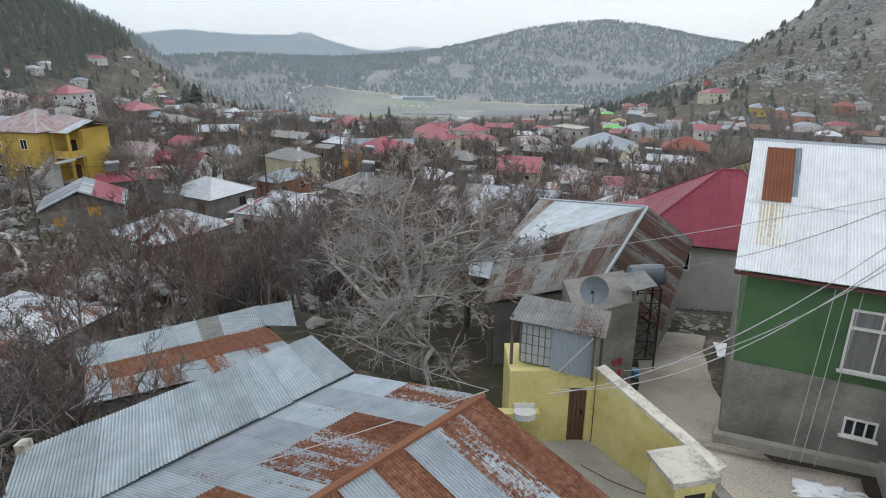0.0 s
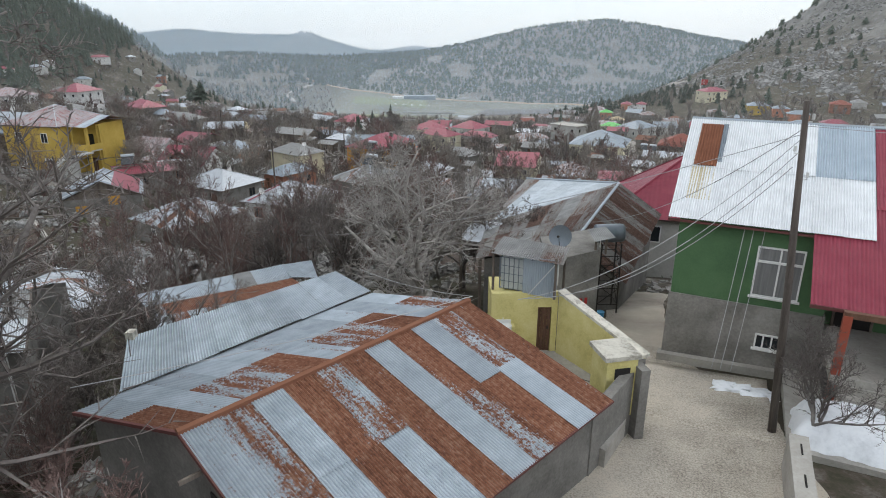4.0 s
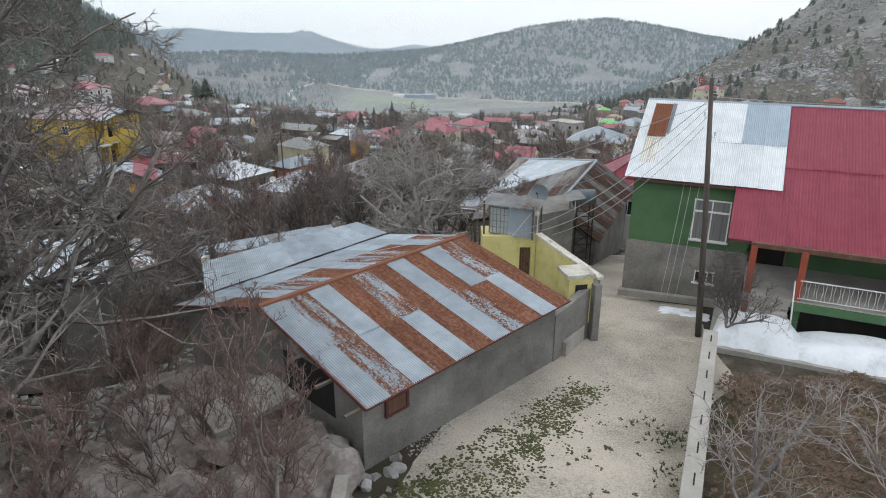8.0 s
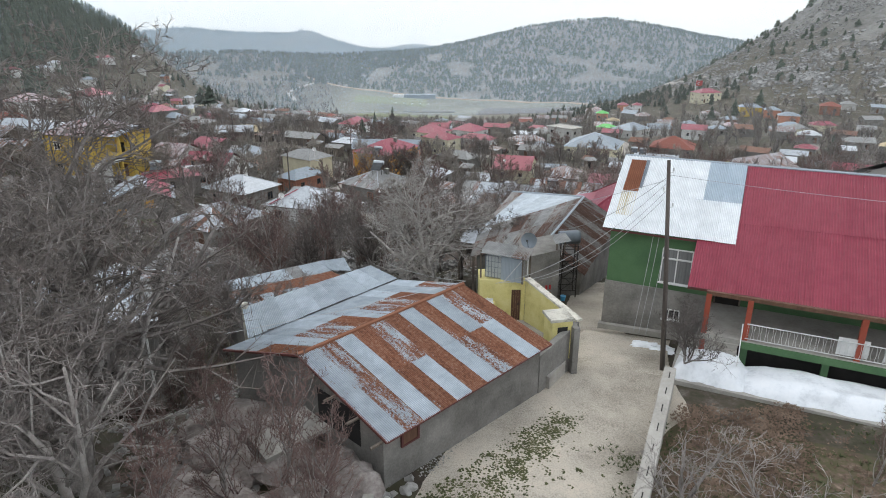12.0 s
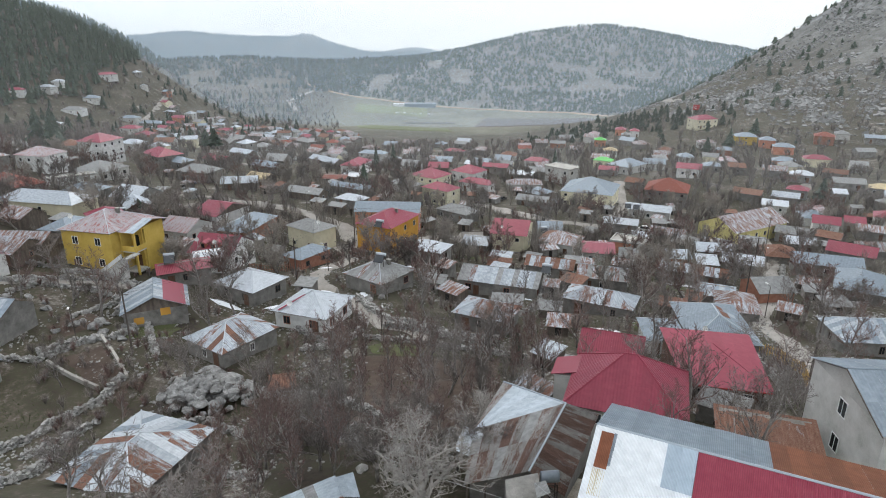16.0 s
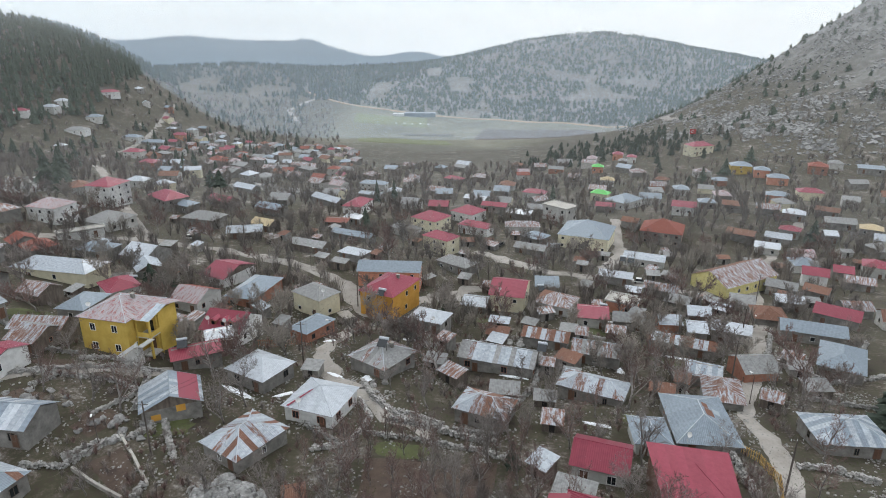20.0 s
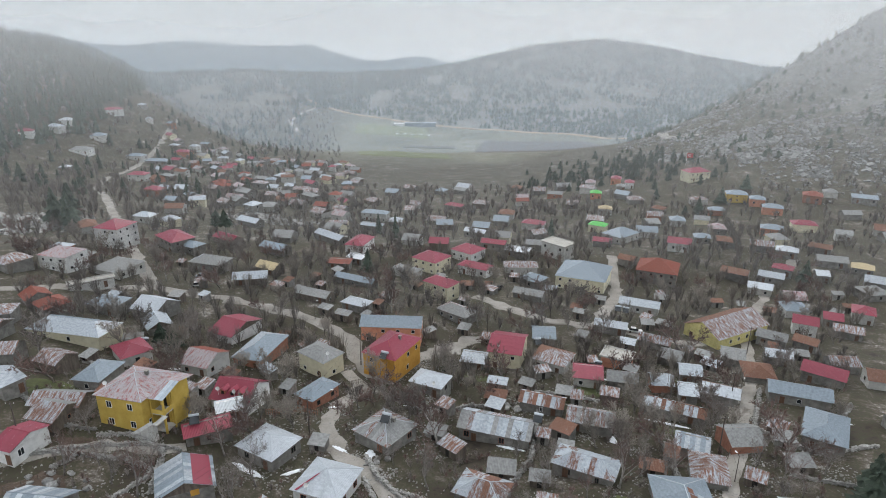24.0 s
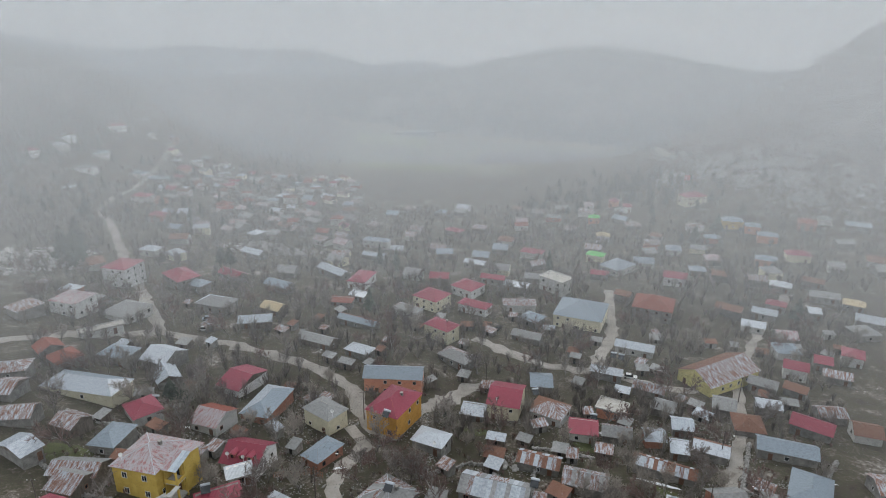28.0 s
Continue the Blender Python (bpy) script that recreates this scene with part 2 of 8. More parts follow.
M["pole"] = material("creosoted_pole", ((0.045, 0.035, 0.03), (0.085, 0.07, 0.06), (0.13, 0.11, 0.095)), 2.5, 0.9, 0, 0.3, 20, (3, 3, 0.15))
M["cable"] = material("grey_cable", ((0.33, 0.33, 0.33), (0.45, 0.45, 0.45)), 2, 0.6, 0, 0, 20)
M["drum"] = material("grey_painted_drum", ((0.13, 0.15, 0.17), (0.20, 0.23, 0.26)), 2, 0.5, 0.3, 0.1, 20)
M["ibc"] = material("milky_plastic_tank", ((0.42, 0.44, 0.42), (0.55, 0.57, 0.55)), 2, 0.5, 0, 0.05, 20)
M["ceramic"] = material("white_ceramic", ((0.72, 0.72, 0.71), (0.8, 0.8, 0.79)), 2, 0.25, 0, 0, 20)
M["blue"] = material("blue_plastic", ((0.03, 0.22, 0.42), (0.05, 0.30, 0.52)), 3, 0.4, 0, 0, 20)
M["concrete"] = material("pale_concrete", ((0.24, 0.225, 0.20), (0.34, 0.32, 0.285), (0.42, 0.40, 0.36)), 0.9, 0.95, 0, 0.3, 12)
M["chalk"] = material("flaked_whitewash", ((0.20, 0.18, 0.15), (0.55, 0.52, 0.44), (0.66, 0.63, 0.55)), 3.0, 0.9, 0, 0.4, 14)
M["snow"] = material("old_snow", ((0.62, 0.64, 0.66), (0.80, 0.82, 0.84), (0.86, 0.87, 0.88)), 1.5, 0.8, 0, 0.4, 9)
M["stone"] = material("grey_limestone", ((0.15, 0.143, 0.13), (0.28, 0.27, 0.252), (0.42, 0.41, 0.39)), 1.6, 0.95, 0, 0.6, 10, vary=0.25)
M["rubble"] = material("pinkish_limestone_rubble", ((0.085, 0.07, 0.061), (0.19, 0.162, 0.147), (0.34, 0.308, 0.285)), 1.3, 0.95, 0, 0.7, 9, vary=0.15)
M["tor"] = material("weathered_grey_tor", ((0.10, 0.098, 0.09), (0.22, 0.215, 0.205), (0.37, 0.363, 0.35)), 1.4, 0.95, 0, 0.8, 7, vary=0.15)
M["crag"] = material("weathered_hill_limestone", ((0.14, 0.137, 0.128), (0.22, 0.217, 0.207), (0.32, 0.315, 0.304)), 0.3, 0.95, 0, 0.5, 3, vary=0.2)
M["bark"] = material("grey_bark", ((0.11, 0.095, 0.085), (0.22, 0.197, 0.18), (0.37, 0.34, 0.31)), 2.5, 0.95, 0, 0.4, 18, vary=0.2)
M["pale_bark"] = material("pale_plane_bark", ((0.17, 0.15, 0.13), (0.30, 0.275, 0.25), (0.40, 0.375, 0.345)), 2.0, 0.9, 0, 0.3, 14, vary=0.15)
M["twig"] = material("grey_brown_twigs", ((0.085, 0.07, 0.062), (0.165, 0.142, 0.128), (0.29, 0.26, 0.235)), 0.7, 0.95, 0, 0, 8, vary=0.25)
M["redtwig"] = material("reddish_twigs", ((0.105, 0.066, 0.057), (0.19, 0.128, 0.112)), 0.7, 0.95, 0, 0, 8, vary=0.2)
M["dun"] = material("pale_dun_twigs", ((0.20, 0.175, 0.15), (0.31, 0.275, 0.235)), 0.7, 0.95, 0, 0, 8, vary=0.2)
M["pine"] = material("conifer_needles", ((0.02, 0.032, 0.022), (0.038, 0.054, 0.036), (0.065, 0.08, 0.055)), 0.6, 0.9, 0, 0, 4, vary=0.25)
M["tuft"] = material("winter_grass_tuft", ((0.035, 0.05, 0.012), (0.065, 0.085, 0.025), (0.11, 0.11, 0.05)), 1.5, 0.95, 0, 0, 9, vary=0.2)
M["moss"] = material("dark_moss", ((0.04, 0.045, 0.015), (0.075, 0.082, 0.026), (0.12, 0.115, 0.05)), 3, 0.95, 0, 0, 12, vary=.2)
M["litter"] = material("leaf_litter", ((0.07, 0.046, 0.032), (0.135, 0.09, 0.062), (0.22, 0.155, 0.11)), 1.4, 0.95, 0, 0.5, 14)
M["soil"] = material("dark_turned_soil", ((0.04, 0.026, 0.02), (0.075, 0.05, 0.036), (0.10, 0.075, 0.055)), 0.5, 0.95, 0, 0.6, 4)
M["lane"] = material("gravel_and_old_concrete", ((0.19, 0.165, 0.135), (0.33, 0.292, 0.24), (0.45, 0.405, 0.34), (0.53, 0.46, 0.37)), 0.32, 0.95, 0, 0.5, 22, share=.5, lo=.38, hi=.62)
M["road"] = material("pale_dirt_road", ((0.17, 0.152, 0.13), (0.28, 0.256, 0.226), (0.37, 0.342, 0.308)), 0.15, 0.95, 0, 0.3, 2.5)
M["tarnish"] = material("dusty_track_cut", ((0.27, 0.185, 0.12), (0.37, 0.27, 0.185)), 0.02, 0.95, 0, 0, .3)
M["glass"] = material("dark_window_glass", ((0.012, 0.014, 0.016), (0.03, 0.034, 0.038)), 0.8, 0.08, 0, 0, 8)
M["curtain"] = material("net_curtain", ((0.13, 0.13, 0.128), (0.26, 0.26, 0.255)), 2, 0.9, 0, 0, 30, (6, 6, .2))
# Near-black standing in for shade: openings, slots, entrance door, below the veranda.
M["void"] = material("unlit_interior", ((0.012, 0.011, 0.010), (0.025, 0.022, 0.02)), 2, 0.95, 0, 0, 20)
M["sign"] = material("red_marking", ((0.30, 0.02, 0.02), (0.38, 0.03, 0.03)), 3, 0.7, 0, 0, 20)
for key, ribs, zincs, rusts, dull in (("", 0.0, GALV, RUST, 1.0), ("_far", 0.26, GALV_FAR, RUST_FAR, 0.88)):
    tone = lambda *cs: tuple(tuple(q * dull for q in c) for c in cs)
    M["galv" + key] = sheet("galvanised_sheet" + key, zincs, rusts, 0.0, ribs=ribs)
    M["zinc" + key] = sheet("bright_zinc_sheet" + key, tone((0.42, 0.45, 0.48), (0.56, 0.59, 0.62)), rusts, 0.0, 0.42, 0.2, 0.08, ribs=ribs)
    M["spot" + key] = sheet("rust_spotted_sheet" + key, zincs, rusts, 0.30, ribs=ribs)
    M["half" + key] = sheet("half_rusted_sheet" + key, zincs, rusts, 0.52, ribs=ribs)
    M["rust" + key] = sheet("rusted_sheet" + key, zincs, rusts, 0.76, ribs=ribs)
    M["grey" + key] = sheet("weathered_grey_sheet" + key, tone((0.20, 0.20, 0.195), (0.31, 0.31, 0.30)), rusts, 0.14, 0.7, 0.0, ribs=ribs)
    M["red" + key] = sheet("red_painted_sheet" + key, tone((0.235, 0.032, 0.056), (0.275, 0.046, 0.07)), GALV + GALV[:1], 0.0, 0.45, 0.0, 0.07, ribs=ribs)
    M["fade" + key] = sheet("faded_red_sheet" + key, tone((0.27, 0.06, 0.055), (0.33, 0.10, 0.09)), ((0.28, 0.24, 0.24), (0.34, 0.31, 0.315), (0.42, 0.41, 0.415)), 0.58, 0.55, 0.0, 0.1, ribs=ribs)
    M["tile" + key] = sheet("orange_red_roof_sheet" + key, tone((0.20, 0.05, 0.032), (0.255, 0.078, 0.052)), rusts, 0.1, 0.7, 0.0, 0.1, ribs=ribs)
    M["steel" + key] = sheet("blue_grey_coated_sheet" + key, ((0.17, 0.205, 0.235), (0.24, 0.28, 0.315)), rusts, 0.0, 0.5, 0.1, 0.08, ribs=ribs)
    M["lime" + key] = sheet("bright_green_sheet" + key, ((0.07, 0.38, 0.06), (0.10, 0.46, 0.09)), rusts, 0.0, 0.5, 0.0, 0.08, ribs=ribs)
    M["tan" + key] = sheet("tan_sheet" + key, ((0.38, 0.30, 0.17), (0.48, 0.39, 0.24)), rusts, 0.12, 0.7, 0.0, 0.1, ribs=ribs)
    M["whiteroof" + key] = sheet("white_painted_sheet" + key, ((0.66, 0.68, 0.69), (0.76, 0.78, 0.79)), ((0.30, 0.22, 0.12), (0.42, 0.34, 0.22), (0.55, 0.49, 0.38)), 0.05, 0.45, 0.0, 0.04, ribs=ribs)
M["paleblue"] = sheet("pale_blue_coated_sheet", ((0.36, 0.43, 0.49), (0.43, 0.50, 0.56)), RUST, 0.0, 0.5, 0.0, 0.05)
M["stain"] = sheet("rust_stained_white_sheet", ((0.62, 0.60, 0.52), (0.74, 0.74, 0.70)), ((0.42, 0.34, 0.20), (0.52, 0.45, 0.30), (0.62, 0.57, 0.44)), 0.5, 0.5, 0.0)
AGED = ((0.075, 0.046, 0.037), (0.135, 0.08, 0.062), (0.20, 0.138, 0.112))
M["aged"] = sheet("aged_grey_brown_sheet", ((0.19, 0.18, 0.17), (0.30, 0.29, 0.275)), AGED, 0.44, 0.75, 0.0, 0.16)
M["darkrust"] = sheet("dark_rusted_sheet", ((0.17, 0.165, 0.158), (0.27, 0.265, 0.255)), AGED, 0.66, 0.8, 0.0, 0.18)
M["brown"] = sheet("brown_oxide_sheet", ((0.17, 0.062, 0.032), (0.22, 0.085, 0.045)), RUST, 0.2, 0.8, 0.0)
M["redbrown"] = sheet("red_brown_edge_sheet", ((0.10, 0.035, 0.03), (0.15, 0.06, 0.055)), RUST, 0.3, 0.8, 0.0)
M["garden"] = material("mossy_garden_soil", ((0.05, 0.035, 0.025), (0.095, 0.066, 0.046), (0.07, 0.07, 0.026), (0.13, 0.09, 0.063), (0.25, 0.185, 0.14)), 0.5, 0.95, 0, 0.7, 5, share=.4, lo=.34, hi=.66)

# ---- kit ----
def mesh_of(name, verts, faces, mat, smooth_shade=False, uvs=None):
    me = bpy.data.meshes.new(name)
    me.from_pydata(verts, [], faces)
    me.materials.append(mat)
    if smooth_shade:
        me.polygons.foreach_set("use_smooth", [True] * len(me.polygons))
    if uvs is not None:
        lay = me.uv_layers.new(name="UVMap")
        idx = np.empty(len(me.loops), dtype=np.int32)
        me.loops.foreach_get("vertex_index", idx)
        lay.data.foreach_set("uv", np.asarray(uvs, dtype=np.float32)[idx].ravel())
    me.update()
    return me


def thing(name, at, label, category, group="", turn=0.0, kind=""):
    """An Empty at the base of a thing."""
    ob = new(name)
    ob.matrix_basis = pose(*at, 0, 0, turn)
    ob.empty_display_size = 0.2
    return tagged(ob, label, category, group, kind)


def part(name, solid, mat, parent, label="", smooth_shade=False, uvs=None):
    ob = new(name, mesh_of(name, solid[0], solid[1], M[mat], smooth_shade, uvs))
    ob.parent = parent
    return tagged(ob, label)


def single(name, solid, mat, at, label, category, group="", kind="", smooth_shade=False, turn=0.0):
    """A thing that is one mesh."""
    ob = new(name, mesh_of(name, solid[0], solid[1], M[mat], smooth_shade))
    ob.matrix_basis = pose(*at, 0, 0, turn)
    return tagged(ob, label, category, group, kind)


def box(x0, y0, z0, x1, y1, z1):
    return ([(x0, y0, z0), (x1, y0, z0), (x1, y1, z0), (x0, y1, z0), (x0, y0, z1), (x1, y0, z1), (x1, y1, z1), (x0, y1, z1)],
            [(0, 3, 2, 1), (4, 5, 6, 7), (0, 1, 5, 4), (1, 2, 6, 5), (2, 3, 7, 6), (3, 0, 4, 7)])


def merge(*solids):
    v, f = [], []
    for vs, fs in solids:
        k = len(v)
        v.extend(vs)
        f.extend(tuple(i + k for i in q) for q in fs)
    return v, f


def moved(solid, m):
    return [tuple(m @ Vector(p)) for p in solid[0]], solid[1]


def prism(poly, z0, z1):
    """An upright prism over a polygon (counter-clockwise). z1: one height, or one for each corner."""
    n = len(poly)
    tops = z1 if isinstance(z1, (list, tuple)) else [z1] * n
    v = [(x, y, z0) for x, y in poly] + [(x, y, h) for (x, y), h in zip(poly, tops)]
    f = [tuple(range(n))[::-1], tuple(range(n, 2 * n))] + [(i, (i + 1) % n, n + (i + 1) % n, n + i) for i in range(n)]
    return v, f


def slab(points, thick):
    """A plate through coplanar points, with its thickness downwards."""
    n = len(points)
    v = [tuple(p) for p in points] + [(p[0], p[1], p[2] - thick) for p in points]
    f = [tuple(range(n)), tuple(range(n, 2 * n))[::-1]] + [(i, n + i, n + (i + 1) % n, (i + 1) % n) for i in range(n)]
    return v, f


def tube(points, radii, sides=5, cap=True):
    """A round bar along a line of points."""
    v, f = [], []
    pts = [Vector(p) for p in points]
    for i, p in enumerate(pts):
        d = (pts[min(i + 1, len(pts) - 1)] - pts[max(i - 1, 0)]).normalized()
        a = d.orthogonal().normalized()
        b = d.cross(a)
        r = radii[i] if isinstance(radii, (list, tuple)) else radii
        for k in range(sides):
            w = 2 * math.pi * k / sides
            v.append(tuple(p + (a * math.cos(w) + b * math.sin(w)) * r))
    for i in range(len(pts) - 1):
        for k in range(sides):
            q = (k + 1) % sides
            f.append((i * sides + k, i * sides + q, (i + 1) * sides + q, (i + 1) * sides + k))
    if cap:
        f.append(tuple(range(sides))[::-1])
        f.append(tuple(range((len(pts) - 1) * sides, len(pts) * sides)))
    return v, f


def bar(a, b, w, d=None):
    return tube([a, b], w, 4)


def hung(a, b, sag, n=14):
    """A line that hangs between two points."""
    return [tuple(Vector(a).lerp(Vector(b), i / n) - Vector((0, 0, sag * 4 * (i / n) * (1 - i / n)))) for i in range(n + 1)]


def sheets(parent, corners, count, rows, pick, waves=11, lap=0.05, up=0.02, name="roof_sheet", top=None, amp=0.013):
    """Roof sheets over the quad A B C D (A, B along the eave, D above A), each an object of its own. pick(i, j) names the material.
    top: (r0, r1), where the upper edge is shorter than the eave, as shares of its length (a hip)."""
    A, B, C, D = (Vector(p) for p in corners)
    nrm = (B - A).cross(D - A).normalized()
    if nrm.z < 0:
        nrm = -nrm
    r0, r1 = top or (0.0, 1.0)

    def high(u):
        if u < r0:
            return u / r0
        if u > r1:
            return (1 - u) / (1 - r1)
        return 1.0

    def at(u, v):
        e = A.lerp(B, u)
        w = (u - r0) / (r1 - r0) if r1 > r0 + 1e-6 else 0.5
        t = D.lerp(C, min(1, max(0, w))) if top else D.lerp(C, u)
        if top:
            h = high(u)
            foot = D.lerp(C, 0.5) if r1 <= r0 + 1e-6 else t
            if u < r0:
                return e.lerp(A.lerp(D, u / r0), 0 if h == 0 else min(1, v / h))
            if u > r1:
                return e.lerp(B.lerp(C, (1 - u) / (1 - r1)), 0 if h == 0 else min(1, v / h))
            return e.lerp(foot, v)
        return e.lerp(t, v)

    width, slope = (B - A).length, (D - A).length
    seg = max(1, waves * 4)
    for j in range(rows):
        for i in range(count):
            u0, u1 = i / count, (i + 1) / count
            us = [u0 + (u1 - u0) * k / seg for k in range(seg + 1)]
            for r in (r0, r1):
                if u0 + 1e-4 < r < u1 - 1e-4:
                    us.append(r)
            us.sort()
            lift = up + 0.006 * ((i + j) % 2) + random.uniform(0, 0.006)
            tilt = random.uniform(-0.006, 0.006)
            vs, uv = [], []
            v0, v1 = j / rows - (lap / slope if j else 0.0), (j + 1) / rows
            out = random.uniform(0, 0.05) / slope if j == 0 else 0
            for u in us:
                h = high(u)
                if v0 >= h and h < 1 and j:
                    a = b = at(u, h)
                else:
                    a, b = at(u, max(0, v0)), at(u, min(v1, h))
                if j == 0 and h >= 1:
                    a = a + (a - b) * out
                wv = amp * math.sin((u - u0) / (u1 - u0) * waves * 2 * math.pi) if waves else 0.0
                vs += [tuple(a + nrm * (lift + wv + tilt + 0.012 * (j > 0))), tuple(b + nrm * (lift + wv))]
                ux = u * count * waves * 0.07 if waves else u * width
                uv += [(ux, v0 * slope), (ux, v1 * slope)]
            fs = [(2 * k, 2 * k + 2, 2 * k + 3, 2 * k + 1) for k in range(len(us) - 1)]
            part(name, (vs, fs), pick(i, j), parent, "", False, uv)


def seeded(seed, choices):
    rnd = random.Random(seed)
    names, weights = zip(*choices)
    memo = {}

    def pick(i, j):
        if (i, j) not in memo:
            memo[(i, j)] = rnd.choices(names, weights)[0]
        return memo[(i, j)]
    return pick

# ---- ground ----
def axis(near, lo, hi, step, grow):
    a, v, s = [near], near, step
    while v < hi:
        v += s
        s *= grow
        a.append(v)
    b, v, s = [], near, step
    while v > lo:
        v -= s
        s *= grow
        b.append(v)
    return b[::-1] + a


def land_material():
    """Winter ground: dark earth, thin grass and pale stones in the village, bleached grass on the plain, grey rock and scrub on the hills."""
    m, n, l, b = nodes_of("winter_ground", 0.95)
    at, rnd = coords(n, l, "Object", (1, 1, 1), False)
    mid = noise_of(n, l, at, 0.11, 8, 0.65)
    fine = noise_of(n, l, at, 1.6, 6, 0.7)
    both = mix_of(n, l, 0.55, mid, mix_of(n, l, 0.5, noise_of(n, l, at, 0.45, 8, 0.75), fine, "FLOAT"), "FLOAT")
    village = ramp_of(n, l, both, [(0.38, (0.022, 0.016, 0.011)), (0.45, (0.05, 0.038, 0.026)), (0.495, (0.044, 0.042, 0.02)), (0.54, (0.075, 0.06, 0.044)), (0.58, (0.15, 0.132, 0.11)), (0.63, (0.38, 0.355, 0.32))])
    plain = ramp_of(n, l, mix_of(n, l, 0.3, noise_of(n, l, at, 0.008, 6), noise_of(n, l, at, 0.05, 6), "FLOAT"),
                    [(0.38, (0.085, 0.082, 0.062)), (0.5, (0.125, 0.122, 0.085)), (0.62, (0.175, 0.165, 0.125))])
    rock = ramp_of(n, l, mix_of(n, l, 0.5, noise_of(n, l, at, 0.022, 8, 0.7), noise_of(n, l, at, 0.16, 7, 0.7), "FLOAT"),
                   [(0.38, (0.085, 0.085, 0.076)), (0.50, (0.15, 0.148, 0.138)), (0.64, (0.29, 0.287, 0.277))])
    wood = ramp_of(n, l, mix_of(n, l, 0.5, noise_of(n, l, at, 0.03, 6), noise_of(n, l, at, 0.3, 5), "FLOAT"),
                   [(0.4, (0.05, 0.045, 0.035)), (0.6, (0.115, 0.095, 0.07))])
    geo = n.new("ShaderNodeAttribute")
    geo.attribute_name = "cover"
    sep = n.new("ShaderNodeSeparateColor")
    l.new(geo.outputs["Color"], sep.inputs[0])
    c = mix_of(n, l, sep.outputs[0], village, plain)
    c = mix_of(n, l, sep.outputs[1], c, rock)
    c = mix_of(n, l, sep.outputs[2], c, wood)
    l.new(c, b.inputs["Base Color"])
    bumped(n, l, b, both, 0.8, 0.12)
    return m


GX, GY = axis(0, -5200, 5200, 0.9, 1.021), axis(6, -2500, 5800, 0.9, 1.013)
gv = [(x, y, ground(x, y)) for y in GY for x in GX]
W = len(GX)
gf = [(j * W + i, j * W + i + 1, j * W + W + i + 1, j * W + W + i) for j in range(len(GY) - 1) for i in range(W - 1)]
M["land"] = land_material()
land = tagged(new("ground", mesh_of("ground", gv, gf, M["land"], True)), "bare winter earth with thin grass and stones", "ground", kind="structure")
cover = land.data.color_attributes.new("cover", "FLOAT_COLOR", "POINT")


def cover_of(x, y, z):
    flat = smooth(520, 640, y) * smooth(-190, -110, x + .05 * (y - 600)) * (1 - smooth(-92, -80, z))
    up = smooth(0, 40, y - hill_foot(x))
    east = smooth(215, 330, x - .12 * (y - 300)) * smooth(250, 400, y)
    west = max(smooth(300, 380, -x) * smooth(330, 480, y), smooth(1400, 1600, y) * smooth(-60, 320, -x))
    west = max(west, .5 * up)
    return (flat, max(0.0, min(1.0, max(up, east))), max(0.0, min(1.0, west)), 1.0)


cover.data.foreach_set("color", np.array([cover_of(*p) for p in gv], dtype=np.float32).ravel())


def draped(line, width, lift, step=1.5, wander=0.12, bend=None):
    """A strip laid on the ground along a line of points, as wide as given at each."""
    pts = []
    for (x0, y0, w0), (x1, y1, w1) in zip([(*p, w) for p, w in zip(line, width)], [(*p, w) for p, w in zip(line[1:], width[1:])]):
        k = max(1, int(math.hypot(x1 - x0, y1 - y0) / step))
        pts += [(x0 + (x1 - x0) * i / k, y0 + (y1 - y0) * i / k, w0 + (w1 - w0) * i / k) for i in range(k)]
    pts.append((*line[-1], width[-1]))
    v, f = [], []
    cols = 6
    for i, (x, y, w) in enumerate(pts):
        a, b = pts[max(0, i - 1)], pts[min(len(pts) - 1, i + 1)]
        d = Vector((b[0] - a[0], b[1] - a[1])).normalized()
        for c in range(cols + 1):
            s = (c / cols - .5) * w
            if c in (0, cols):
                s *= 1 + wander * 4 * noise.noise((x * .35, y * .35, c * 5.0))
            px, py = x - d.y * s, y + d.x * s
            v.append((px, py, ground(px, py) + (lift if 0 < c < cols else -0.02)))
    for i in range(len(pts) - 1):
        for c in range(cols):
            q = i * (cols + 1) + c
            f.append((q + 1, q, q + cols + 1, q + cols + 2))
    return v, f

# ---- the lane and its houses ----
LANE = [(1.2, -16), (0.6, -6), (1.1, -1.5), (2.9, 3.0), (6.0, 7.0), (6.9, 11.5), (6.9, 15.0), (8.6, 20.5), (10.6, 25.0)]
lane = single("lane", draped(LANE, [5.0, 5.2, 5.6, 6.8, 6.2, 5.2, 3.0, 2.6, 2.4], 0.05, 0.6, 0.05), "lane", (0, 0, 0), "pale gravel lane with worn concrete patches", "lane", kind="structure", smooth_shade=True)


def rel(base, pts):
    return [(p[0] - base[0], p[1] - base[1], p[2] - base[2]) for p in pts]


def ring(x0, z0, x1, z1, b, y0, y1):
    """A flat rectangular frame in the plane x-z, b wide, from y0 to y1."""
    v = [(x, y, z) for y in (y0, y1) for k in (0, b) for x, z in ((x0 + k, z0 + k), (x1 - k, z0 + k), (x1 - k, z1 - k), (x0 + k, z1 - k))]
    f = []
    for i in range(4):
        q = (i + 1) % 4
        f += [(i, q, 4 + q, 4 + i), (8 + q, 8 + i, 12 + i, 12 + q), (q, i, 8 + i, 8 + q), (4 + i, 4 + q, 12 + q, 12 + i)]
    return v, f


